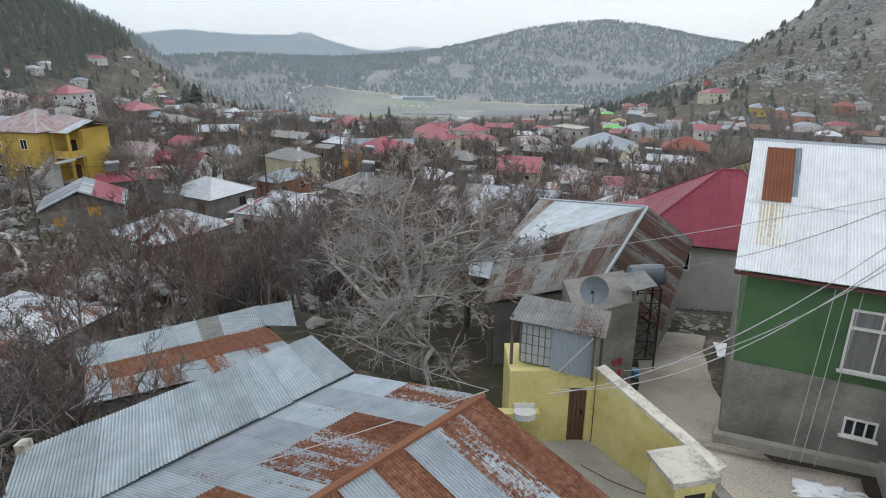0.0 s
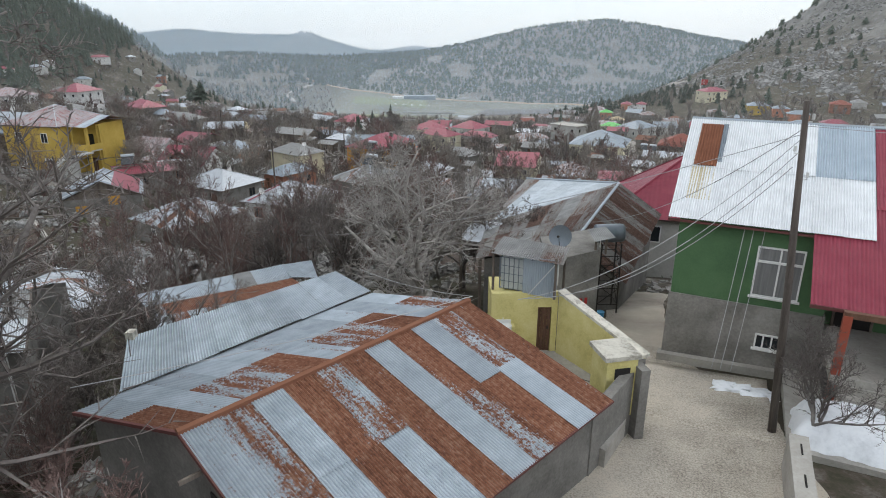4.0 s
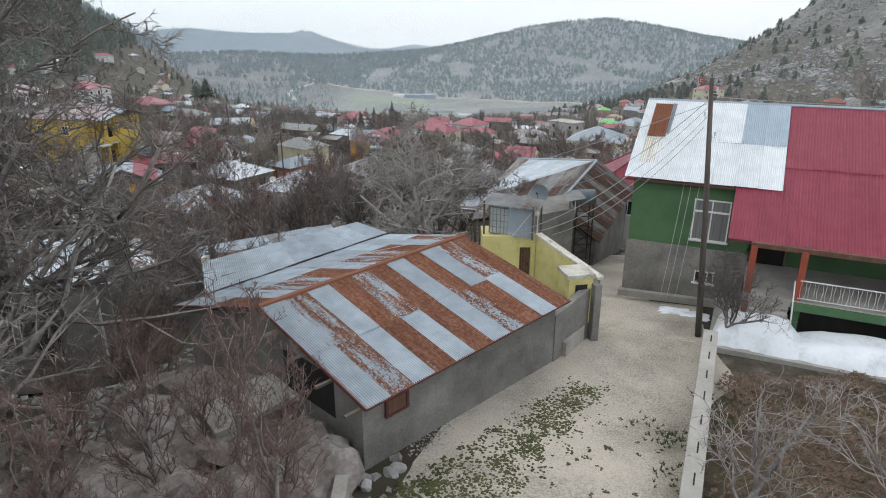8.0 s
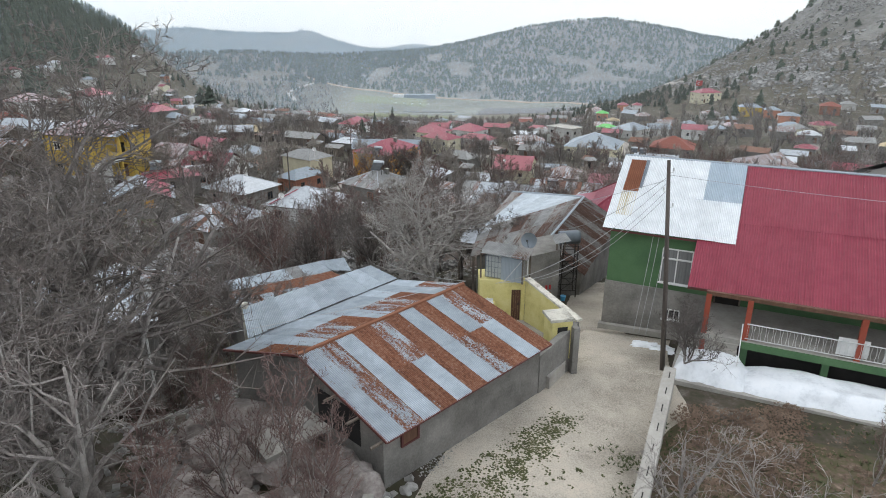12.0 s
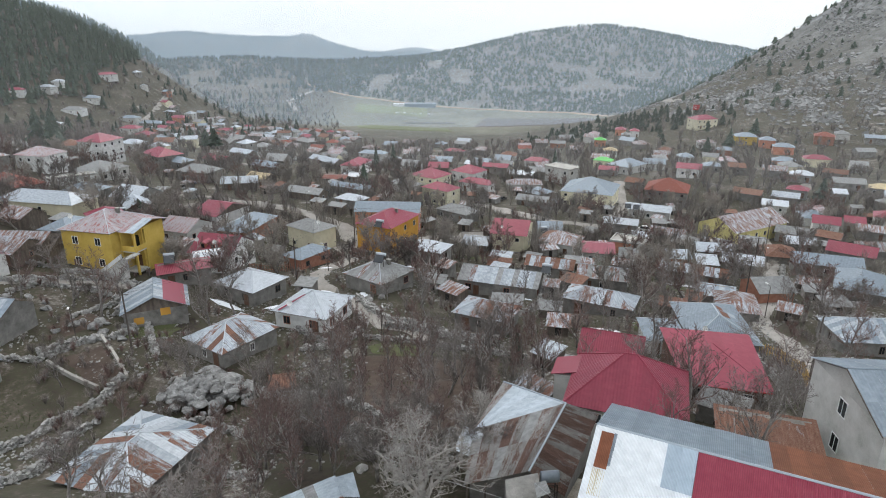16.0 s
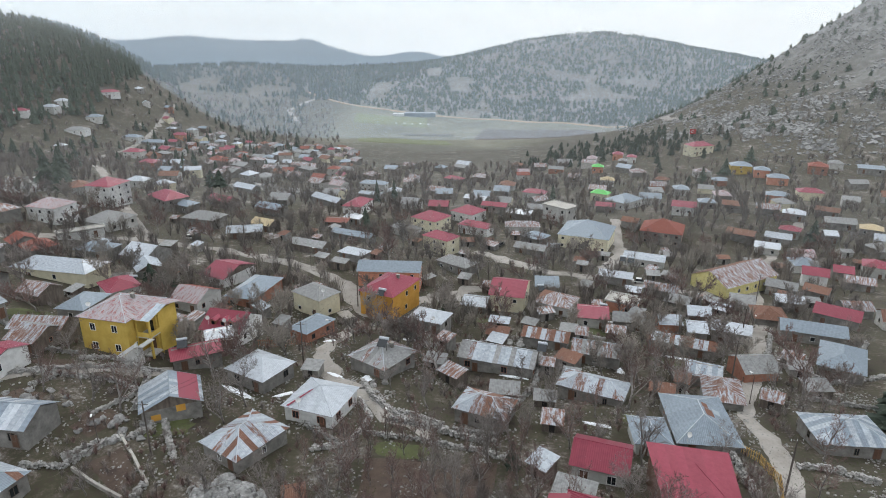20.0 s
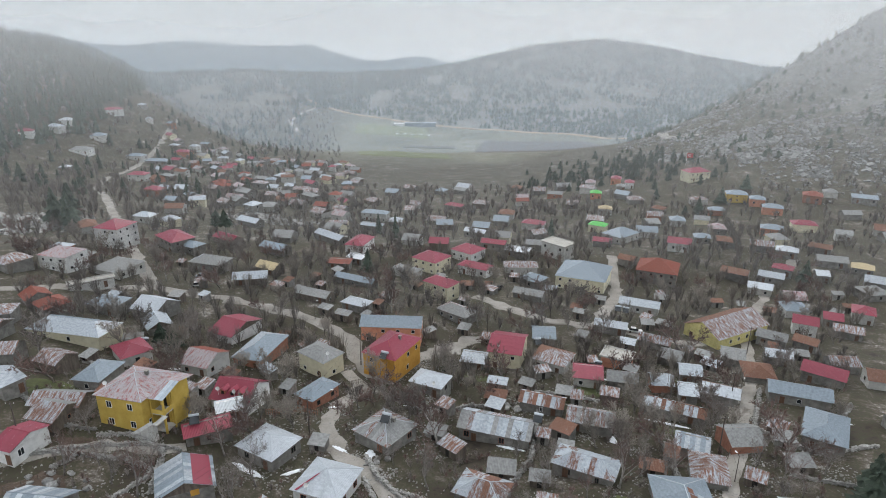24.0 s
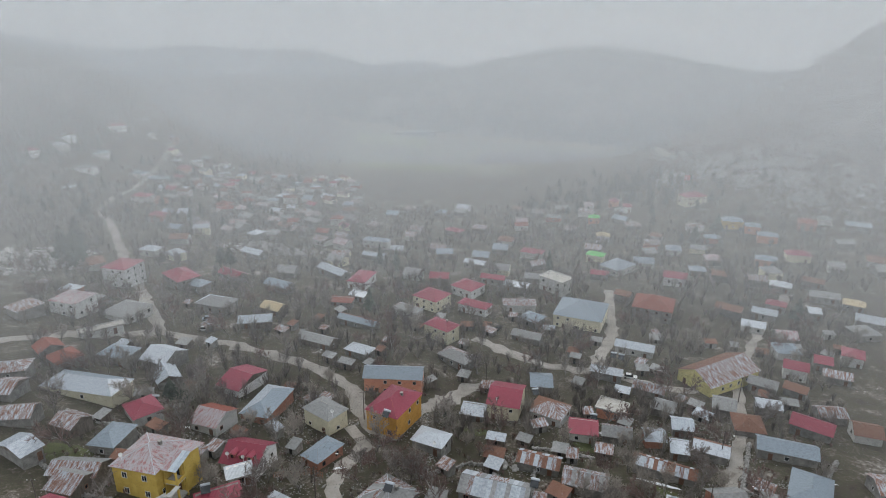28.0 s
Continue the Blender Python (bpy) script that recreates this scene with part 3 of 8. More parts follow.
def window(parent, x, z, w, h, y, mullions=1, bars=0, frame="trim", depth=0.05, curtain=False):
    """A window in a wall that faces -y at y (local). Returns its frame."""
    b = 0.05
    fr = part("window", ring(x - w / 2, z, x + w / 2, z + h, b, y - depth, y), frame, parent)
    for i in range(mullions):
        c = x - w / 2 + w * (i + 1) / (mullions + 1)
        part("mullion", box(c - b / 2, y - depth * .8, z + b, c + b / 2, y, z + h - b), frame, fr)
    part("pane", box(x - w / 2 + b, y - 0.03, z + b, x + w / 2 - b, y - 0.022, z + h - b), "curtain" if curtain else "glass", fr)
    if bars:
        for i in range(bars):
            c = x - w / 2 + w * (i + .5) / bars
            part("window_bar", tube([(c, y - depth - .02, z), (c, y - depth - .02, z + h)], .006, 4), frame, fr)
        for q in (z + .1, z + h * .6, z + h - .1):
            part("window_bar", tube([(x - w / 2, y - depth - .02, q), (x + w / 2, y - depth - .02, q)], .006, 4), frame, fr)
    part("window_sill", box(x - w / 2 - .06, y - depth - .06, z - .05, x + w / 2 + .06, y, z), frame, fr)
    return fr


# low stable with a rusted roof beside the lane
B0 = (0.0, 6.0, 0.0)
stable = thing("stable", B0, "low cement-rendered stable under a rust-striped corrugated roof", "stable")
eN, eR, rF, rN = (-1.58, 1.92, 1.98), (3.90, 7.42, 2.10), (0.78, 10.52, 3.13), (-4.68, 5.04, 2.98)
lowF, lowN = (-1.96, 12.27, 2.60), (-7.75, 6.85, 2.18)
low = ["galv", "half", "galv", "rust", "galv", "rust", "galv", "half", "rust", "galv", "rust"]
high = ["spot", "half", "galv", "rust", "half", "rust", "galv", "rust", "galv", "half", "rust"]
sheets(stable, rel(B0, (eN, eR, rF, rN)), 11, 2, lambda i, j: (low, high)[j][i], 11, 0.12)
sheets(stable, rel(B0, (lowF, lowN, rN, rF)), 11, 2, lambda i, j: ("half", "spot", "rust", "half")[i % 4] if j else ("galv", "galv", "spot")[i % 3], 11, 0.12)
part("ridge_cap", tube(rel(B0, [tuple(Vector(rN) + Vector((-.02, -.02, .03))), tuple(Vector(rF) + Vector((.02, .02, .03)))]), 0.085, 6), "rust", stable, "rusted half-round ridge cap")
part("verge_board", merge(bar(*rel(B0, [eN, rN]), .05), bar(*rel(B0, [rN, lowN]), .05), bar(*rel(B0, [eN, eR]), .035)), "redbrown", stable)
w0 = [(-1.74, 2.30), (3.52, 7.62), (0.75, 10.32), (-4.55, 5.05)]
part("wall", prism([(x - B0[0], y - B0[1]) for x, y in w0], -0.6, [1.92, 2.04, 3.0, 2.86]), "block", stable)
w1 = [(-4.45, 5.05), (0.7, 10.3), (-1.8, 12.0), (-7.4, 6.9)]
part("wall", prism([(x - B0[0], y - B0[1]) for x, y in w1], -1.0, [2.85, 3.0, 2.5, 2.08]), "block", stable)
hatch = part("hatch_frame", moved(merge(box(-.36, -.06, 0, -.29, .05, .5), box(.29, -.06, 0, .36, .05, .5), box(-.29, -.06, 0, .29, .05, .06), box(-.29, -.06, .44, .29, .05, .5)), Matrix.Translation((-1.02, -2.99, 1.2)) @ pose(0, 0, 0, 0, 0, 45.3)), "redbrown", stable, "rust-brown framed hatch")
part("hatch_board", moved(box(-.29, -.03, .06, .29, .0, .44), Matrix.Translation((-1.02, -2.99, 1.2)) @ pose(0, 0, 0, 0, 0, 45.3)), "door", hatch)
# No opening is cut: a near-black panel paints the loft's shade.
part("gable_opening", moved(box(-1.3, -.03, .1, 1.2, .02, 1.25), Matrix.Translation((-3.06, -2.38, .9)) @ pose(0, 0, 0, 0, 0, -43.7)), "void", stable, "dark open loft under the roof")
part("roof_beam", merge(*[bar(rel(B0, [tuple(Vector(eN).lerp(Vector(rN), k) + Vector((-.3, -.3, -.14)))])[0], rel(B0, [tuple(Vector(eN).lerp(Vector(rN), k) + Vector((.7, .7, -.12)))])[0], .05) for k in (.05, .3, .55, .8)]), "timber", stable)

# byre roof behind it, grey
B1 = (-5.0, 11.0, -0.8)
byre = thing("byre", B1, "lean-to byre under a plain grey corrugated roof", "byre")
gA, gB, gC, gD = (-7.05, 7.45, 2.30), (-2.0, 12.30, 2.66), (-3.42, 14.63, 2.36), (-7.95, 9.75, 2.45)
sheets(byre, rel(B1, (gA, gB, gC, gD)), 9, 1, lambda i, j: "galv", 11)
part("wall", prism([(x - B1[0], y - B1[1]) for x, y in ((-6.9, 7.5), (-2.1, 12.2), (-3.5, 14.4), (-7.7, 9.8))], -1.0, [3.05, 3.4, 3.1, 3.2]), "block", byre)
part("gable_post", box(-2.95, -1.35, 0, -2.75, -1.1, 3.45), "chalk", byre, "flaking whitewashed post")
B2 = (-8.6, 18.6, -2.0)
shed = thing("shed", B2, "long low shed with grey and rusted roof sheets", "shed")
sA, sB, sC, sD = (-9.9, 14.9, 0.05), (-4.5, 17.6, 0.1), (-6.35, 20.2, -0.15), (-11.4, 17.3, -0.2)
sheets(shed, rel(B2, (sA, sB, sC, sD)), 9, 2, lambda i, j: "rust" if j and i > 0 else ("half" if j or i % 2 else "spot"), 11)
sheets(shed, rel(B2, (sD, sC, (-7.2, 22.4, -.35), (-12.6, 18.9, -.4))), 8, 1, lambda i, j: "grey" if i in (5,) else "galv", 11, up=0.035)
sheets(shed, rel(B2, ((-6.3, 20.0, -.1), (-5.2, 20.0, -.1), (-6.0, 22.6, -.3), (-7.3, 22.0, -.3))), 2, 1, lambda i, j: "galv", 11, up=0.09)
part("wall", prism([(x - B2[0], y - B2[1]) for x, y in ((-9.7, 15.1), (-4.7, 17.6), (-7.2, 22.0), (-12.2, 18.7))], -1.6, [1.92, 1.97, 1.55, 1.5]), "block", shed)
part("ridge_strip", bar(*rel(B2, [sD, sC]), .03), "pipe", shed)

# yellow courtyard with wash-house
B3 = (3.4, 11.4, 0.0)
yard = thing("courtyard_wall", B3, "flaking yellow courtyard wall with a stone coping", "wall")


def upright(a, b, z0, za, zb, t):
    """A wall from a to b in plan, t thick, its top at za and zb."""
    d = Vector((b[0] - a[0], b[1] - a[1])).normalized()
    o = Vector((-d.y, d.x)) * t
    return prism([(a[0], a[1]), (b[0], b[1]), (b[0] + o.x, b[1] + o.y), (a[0] + o.x, a[1] + o.y)], z0, [za, zb, zb, za])


def loc(base, p):
    return tuple(p[i] - base[i] for i in range(len(p)))


part("wall", upright(loc(B3, (3.62, 12.72)), loc(B3, (5.30, 10.0)), -0.9, 2.38, 1.75, .22), "yellow", yard)
part("coping", moved(upright(loc(B3, (3.58, 12.76)), loc(B3, (5.34, 9.94)), 0, .09, .09, .30), Matrix(((1, 0, 0, 0), (0, 1, 0, 0), (-.1035, .1674, 1, 2.185), (0, 0, 0, 1)))), "chalk", yard, "crumbling whitewashed coping")
part("block_face", upright(loc(B3, (3.55, 7.6)), loc(B3, (5.45, 9.95)), -0.7, 1.5, 1.74, .26), "block", yard, "grey cement block pier")
part("floor", prism([loc(B3, p) for p in ((1.0, 11.0), (4.0, 7.9), (5.3, 9.9), (3.6, 12.8), (1.4, 13.2))], -0.9, .42), "concrete", yard, "cracked concrete yard floor")
part("crack", merge(*[tube([loc(B3, (3.2 + .5 * a, 11.9 - .4 * a + .1 * math.sin(a * 5), .428)), loc(B3, (3.2 + .5 * (a + 1), 11.9 - .4 * (a + 1) + .1 * math.sin(a * 5 + 5), .428))], .012, 3) for a in range(3)]), "iron", yard)
oven = thing("oven", loc((0, 0, 0), (4.55, 9.75, 0.42)), "small yellow masonry bread oven with a flaked top", "oven")
part("body", moved(box(-.42, -.46, 0, .42, .40, 1.66), pose(0, 0, 0, 0, 0, 12)), "yellow", oven)
part("top", moved(box(-.5, -.52, 1.66, .47, .46, 1.78), pose(0, 0, 0, 0, 0, 12)), "chalk", oven, "flaked white top slab")
# Mouth is not hollow: a near-black plate paints its inner shade.
part("mouth", moved(box(-.2, -.475, 1.12, .22, -.462, 1.42), pose(0, 0, 0, 0, 0, 12)), "void", oven, "dark oven mouth")
part("pier", moved(box(.38, -.75, -1.0, .62, .1, 1.45), pose(0, 0, 0, 0, 0, 12)), "block", oven, "bare block pier")

wash = thing("wash_house", (2.7, 12.8, 0.42), "small yellow wash-house with a brown plank door", "outbuilding")
part("wall", box(-1.1, 0, -.9, .32, .18, 1.95), "yellow", wash)
part("wall", box(.74, 0, -.9, .92, .18, 2.0), "yellow", wash)
part("lintel", box(.32, 0, 1.5, .74, .18, 2.0), "yellow", wash)
part("wall", box(-1.1, .18, -.9, .92, 1.5, 1.9), "yellow", wash)
dr = part("door", merge(*[box(.33 + k * .1, .06, 0, .42 + k * .1, .1, 1.5) for k in range(4)]), "door", wash, "dark brown plank door, shut")
part("handle", box(.62, .02, .75, .66, .06, .85), "iron", dr)
part("ledge", box(-1.6, -.25, .5, -.4, .0, .95), "yellow", wash)
sink = thing("wash_basin", (1.95, 12.62, 1.25), "white ceramic wash basin on the yellow wall", "basin")
part("bowl", merge(prism([(.27 * math.cos(a) , -.02 + .2 * math.sin(a)) for a in [k * math.pi / 7 for k in range(14)]], .0, .16), box(-.25, .12, 0, .25, .19, .26)), "ceramic", sink)
part("pedestal", box(-.07, -.02, -.5, .07, .12, 0), "pipe", sink)
part("tap", tube([(0, .13, .26), (0, .13, .34), (0, .03, .34)], .012, 5), "pipe", sink)

ibc = thing("water_tank", (2.75, 13.35, 2.33), "caged plastic water tank in a sheet-metal shelter", "tank")
tilt = pose(0, 0, 0, 0, 0, -24)
part("bladder", moved(box(-.74, -.42, .06, .1, .42, 1.05), tilt), "ibc", ibc, "milky plastic tank body")
for k in range(6):
    part("cage_bar", moved(tube([(-.76, -.44 + .88 * k / 5, .05), (-.76, -.44 + .88 * k / 5, 1.07)], .014, 4), tilt), "drum", ibc)
for k in range(7):
    part("cage_bar", moved(tube([(-.78 + .9 * k / 6, -.44, .05), (-.78 + .9 * k / 6, -.44, 1.07)], .014, 4), tilt), "drum", ibc)
for z in (.05, .3, .55, .8, 1.07):
    part("cage_bar", moved(tube([(-.76, .44, z), (-.76, -.44, z), (.12, -.44, z)], .014, 4), tilt), "drum", ibc)
for k in range(5):
    part("shelter_sheet", moved(([(-0.02 + .24 * i / 8 + .20 * k, -.5 - .02 * (i % 2), z) for i in range(9) for z in (0.02, 1.22)], [(2 * i, 2 * i + 2, 2 * i + 3, 2 * i + 1) for i in range(8)]), tilt), "galv", ibc)
sheets(ibc, [tuple(tilt @ Vector(p)) for p in ((-1.0, -.66, 1.2), (1.22, -.62, 1.14), (1.15, .5, 1.3), (-1.0, .5, 1.38))], 3, 1, lambda i, j: "aged" if i == 2 else "grey", 11)
for x in (-.95, .98):
    for y in (-.55, .6):
        part("post", moved(bar((x, y, -.9 if y > 0 else 0), (x, y, 1.3), .045), tilt), "timber", ibc)
part("brace", moved(bar((.2, -.62, .05), (.95, -.62, 1.1), .02), tilt), "pipe", ibc)

# satellite dish
dish = thing("satellite_dish", (4.05, 15.3, 2.5), "white satellite dish on a short pole", "dish")
part("mast", tube([(0, 0, -.9), (0, 0, .75)], .03, 6), "pipe", dish)
rings, dv, df = 5, [(0, 0, 0)], []
for r in range(1, rings + 1):
    for k in range(20):
        a = 2 * math.pi * k / 20
        dv.append((.38 * r / rings * math.cos(a), .38 * r / rings * math.sin(a), .09 * (r / rings) ** 2))
df = [(0, 1 + k, 1 + (k + 1) % 20) for k in range(20)] + [(1 + r * 20 + k, 1 + r * 20 + 20 + k, 1 + r * 20 + 20 + (k + 1) % 20, 1 + r * 20 + (k + 1) % 20) for r in range(rings - 1) for k in range(20)]
part("reflector", moved((dv, df), pose(0, -.08, .9, 74, 0, -20)), "drum", dish, "", True)
part("feed_arm", moved(merge(tube([(0, -.34, .05), (0, 0, .42)], .015, 4), tube([(0, 0, .46), (0, 0, .58)], .045, 6)), pose(0, -.08, .9, 74, 0, -20)), "iron", dish)

# barrel on a lattice stand
tower = thing("barrel_stand", (6.85, 19.3, -1.15), "grey steel barrel on a tall lattice stand", "water stand")
legs = [(-.42, -.42), (.42, -.42), (.42, .42), (-.42, .42)]
for x, y in legs:
    part("leg", bar((x, y, 0), (x * .92, y * .92, 3.0), .035), "iron", tower)
for k in range(4):
    for z in (.4, 1.1, 1.8, 2.5, 2.98):
        part("rung", bar((*legs[k], z), (*legs[(k + 1) % 4], z), .02), "iron", tower)
    for z in (.4, 1.1, 1.8):
        part("brace", bar((*legs[k], z), (*legs[(k + 1) % 4], z + .7), .016), "iron", tower)
part("barrel", tube([(-.62, -.1, 3.36), (-.6, -.1, 3.36), (-.2, -.06, 3.36), (0, -.04, 3.36), (.4, 0, 3.36), (.52, 0, 3.36)], [.34, .37, .37, .375, .37, .35], 18), "drum", tower, "", True)
part("drain_pipe", tube([(-.5, -.5, 3.3), (-.5, -.5, 2.5)], .02, 5), "pipe", tower)
part("bucket", tube([(-.35, -.9, .02), (-.35, -.9, .30)], [.12, .16], 10), "blue", tower, "blue plastic bucket")

# rendered store under the barn with a crooked sheet on top
store = thing("store_room", (5.2, 17.9, -0.9), "plain rendered store room with a sheet roof", "outbuilding")
part("wall", prism([(-1.3, -1.6), (.75, -.75), (.9, 1.6), (-1.2, 1.2)], -.6, [3.0, 3.15, 3.2, 3.0]), "block", store)
sheets(store, [(.45, -.95, 3.5), (1.3, -.6, 3.55), (1.15, .3, 3.68), (.4, .1, 3.66)], 1, 1, lambda i, j: "grey", 11)
part("prop", bar((.55, -.75, 2.9), (.55, -.75, 3.5), .05), "timber", store)
part("prop", bar((1.0, -.5, 2.9), (1.0, -.5, 3.55), .05), "timber", store)
part("painted_mark", merge(*[box(.02 + k * .2, -1.145 - .0 + k * .083, 1.1 - .4 * r, .12 + k * .2, -1.135 + k * .083, 1.35 - .4 * r) for k in range(2) for r in range(2)]), "sign", store, "faded red painted mark")

# barn
BB = (7.0, 25.5, -3.0)
barn = thing("barn", BB, "old barn with a sagging rust and grey sheet roof", "barn")
P0, P1, P2, P3, P4, P5, P6 = (9.2, 26.9, 2.45), (5.0, 31.0, 1.75), (5.75, 20.9, 1.25), (1.5, 20.2, .75), (2.4, 26.6, .30), (12.2, 28.7, .25), (8.1, 20.7, -.6)
sheets(barn, rel(BB, (P6, P5, P0, P2)), 10, 1, lambda i, j: ("darkrust", "aged", "darkrust", "darkrust", "aged")[i % 5], 11)
sheets(barn, rel(BB, (P2, P3, P4, P0)), 8, 2, lambda i, j: ("aged", "darkrust", "aged", "aged", "grey")[(i + 2 * j) % 5], 11)
sheets(barn, rel(BB, (P4, P4, P1, P0)), 6, 1, lambda i, j: "galv" if i < 5 else "aged", 11)
sheets(barn, rel(BB, ((.9, 24.6, .1), (2.3, 23.4, .25), (3.2, 25.6, .6), (1.8, 26.9, .4))), 2, 1, lambda i, j: "zinc", 11, up=.08)
part("hip_cap", merge(tube(rel(BB, [P0, P2]), .07, 6), tube(rel(BB, [P0, P1]), .07, 6)), "galv", barn)
part("wall", prism([loc(BB[:2], p) for p in ((1.9, 20.6), (5.8, 21.1), (8.0, 21.0), (11.7, 28.4), (5.2, 30.6), (2.7, 26.4))], -1.6, [3.6, 4.1, 2.35, 3.1, 4.5, 3.2]), "block", barn)
for x, y in ((1.7, 20.3), (2.9, 20.4), (1.0, 24.5)):
    part("post", bar(loc(BB, (x, y, -2.6)), loc(BB, (x, y, .7)), .09), "timber", barn)
# Doorway is a near-black panel; its inner shade is in the colour.
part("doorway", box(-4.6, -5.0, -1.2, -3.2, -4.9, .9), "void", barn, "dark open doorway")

# green house with a veranda
G0 = (7.2, 14.25, 0.0)
GT = -26.0
house = thing("green_house", G0, "green house with white and red sheet roof and a veranda", "house", turn=GT)
SL, RISE, EAVE = 4.25, 2.55, 4.35


def on(s, d):
    """A point of the front slope: s along the eave, d up from the white eave."""
    return (s, d, EAVE + RISE * d / SL)


def front(i, j):
    if i > 4 and j == 1:
        return "paleblue"
    return "whiteroof"


sheets(house, (on(0, 0), on(5.5, 0), on(5.5, SL), on(0, SL)), 7, 2, front, 11, 0.1, up=0.05)
sheets(house, (on(4.0, -2.15), on(15.5, -2.15), on(15.5, 1.2), on(4.0, 1.2)), 13, 1, lambda i, j: "red", 9, 0.1, up=0.0, amp=.014)
sheets(house, (on(5.52, 1.1), on(15.5, 1.1), on(15.5, SL), on(5.52, SL)), 11, 1, lambda i, j: "red", 9, 0.1, up=0.02, amp=.014)
sheets(house, ((15.5, 2 * SL + .4, EAVE + 1.15), (0, 2 * SL + .4, EAVE + 1.15), (0, SL, EAVE + RISE), (15.5, SL, EAVE + RISE)), 17, 1, lambda i, j: "steel" if i > 6 else "brown", 9, 0.1, up=0.03)
sheets(house, (on(.38, SL * .5), on(1.08, SL * .5), on(1.08, SL * .93), on(.38, SL * .93)), 1, 1, lambda i, j: "brown", 8, up=.09, name="patch_sheet")
sheets(house, (on(.36, SL * .18), on(1.1, SL * .18), on(1.1, SL * .52), on(.36, SL * .52)), 1, 1, lambda i, j: "stain", 8, up=.055, name="patch_sheet")
sheets(house, (on(1.08, SL * .55), on(1.24, SL * .55), on(1.24, SL * .94), on(1.08, SL * .94)), 1, 1, lambda i, j: "steel", 2, up=.08, name="patch_sheet")
part("ridge_cap", tube([on(0, SL), on(15.5, SL)], .09, 6), "galv", house)
part("fascia", merge(bar((0.02, .02, EAVE - .06), (4.2, .02, EAVE - .06), .05), bar((4.0, -2.13, 3.0), (15.5, -2.13, 3.0), .07), bar((0.03, 0, EAVE - .05), (.03, SL, EAVE + RISE - .06), .05)), "redbrown", house)
part("wall", merge(prism([(.32, .35), (4.7, .35), (4.7, 8.0), (.32, 8.0)], 1.75, 4.4), prism([(4.7, .9), (15.2, .9), (15.2, 8.0), (4.7, 8.0)], 1.3, 4.8)), "green", house, "green painted upper wall")
part("gable", prism([(.32, .4), (.5, .4), (.5, 8.0), (.32, 8.0)], 4.4, [4.42, 4.42, 4.42, 4.42]), "green", house)
part("gable_infill", ([(.32, .4, 4.4), (.32, 8.1, 4.4), (.32, 8.1, 5.5), (.32, SL, 6.75), (.5, .4, 4.4), (.5, 8.1, 4.4), (.5, 8.1, 5.5), (.5, SL, 6.75)], [(0, 3, 2, 1), (4, 5, 6, 7), (0, 4, 7, 3), (3, 7, 6, 2), (2, 6, 5, 1)]), "green", house)
part("plinth", prism([(.27, .3), (4.75, .3), (4.75, 8.05), (.27, 8.05)], -2.0, 1.75), "block", house, "grey cement plinth wall")
part("footing", prism([(.15, .12), (4.8, .12), (4.8, .4), (.15, .4)], -1.2, [-.45, -.25, -.2, -.4]), "concrete", house)
window(house, 3.3, 2.08, 1.3, 1.62, .35, 1, 0, curtain=True)
part("transom", box(2.7, .27, 3.2, 3.9, .33, 3.27), "trim", house)
window(house, 3.35, .35, .72, .5, .30, 2, 0)
part("veranda_floor", prism([(4.75, -2.55), (15.2, -2.55), (15.2, .9), (4.75, .9)], 1.05, 1.3), "concrete", house)
part("veranda_beam", box(6.2, -2.62, .98, 15.2, -2.5, 1.26), "green", house, "green edge beam")
for s in (4.85, 6.35, 10.1, 13.9):
    part("veranda_post", box(s - .1, -2.5, 1.3 if s > 5 else .3, s + .1, -2.3, 3.0), "orange", house, "orange-red square post")
part("veranda_lintel", box(4.75, -2.48, 2.94, 15.2, -2.32, 3.1), "door", house)
for s in (6.4, 9.2, 12.0, 14.9):
    part("pier", box(s - .12, -2.45, -1.0, s + .12, -2.2, 1.0), "green", house)
# Solid near-black box put where only shade lies below the veranda.
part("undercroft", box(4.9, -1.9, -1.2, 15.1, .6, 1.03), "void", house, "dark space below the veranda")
door = part("door", box(5.05, .84, 1.3, 6.0, .9, 3.25), "void", house, "dark entrance door")
part("frame", merge(box(4.98, .8, 1.3, 5.05, .9, 3.3), box(6.0, .8, 1.3, 6.07, .9, 3.3)), "timber", door)
window(house, 8.6, 2.05, 1.5, 1.0, .9, 1, 0)
rail = part("railing", merge(tube([(6.35, -2.5, 2.02), (15.2, -2.5, 2.02)], .025, 5), tube([(6.35, -2.5, 1.4), (15.2, -2.5, 1.4)], .02, 5)), "pipe", house, "white-painted iron railing")
for k in range(74):
    s = 6.42 + k * .12
    part("baluster", tube([(s, -2.5, 1.4), (s + (.03 if k % 2 else -.03), -2.5, 1.7), (s, -2.5, 2.02)], .009, 3), "pipe", rail)
for s in (9.4, 10.9):
    part("panel", box(s, -2.47, 1.45, s + 1.0, -2.44, 2.15), "white", house, "white board leaning on the railing")
part("stair_rail", tube([(6.15, -3.6, .1), (6.2, -3.6, .95), (6.2, -2.55, 2.0)], .022, 5), "pipe", house)
part("stair_post", tube([(4.7, -3.3, .1), (4.72, -3.2, 1.2)], .022, 5), "pipe", house)
part("step", merge(*[box(4.95, -2.6 - .28 * k, -.3, 6.15, -2.3 - .28 * k, 1.3 - .22 * (k + 1)) for k in range(4)]), "concrete", house)
part("down_cable", merge(*[tube(hung((s, .2, 4.3), (s - .3, -.6, -.2), .25, 8), .012, 3) for s in (2.2, 2.45, 2.75)]), "cable", house, "loose cables hanging down the wall")

# kerb, snow and garden
gm = pose(*G0, 0, 0, GT)


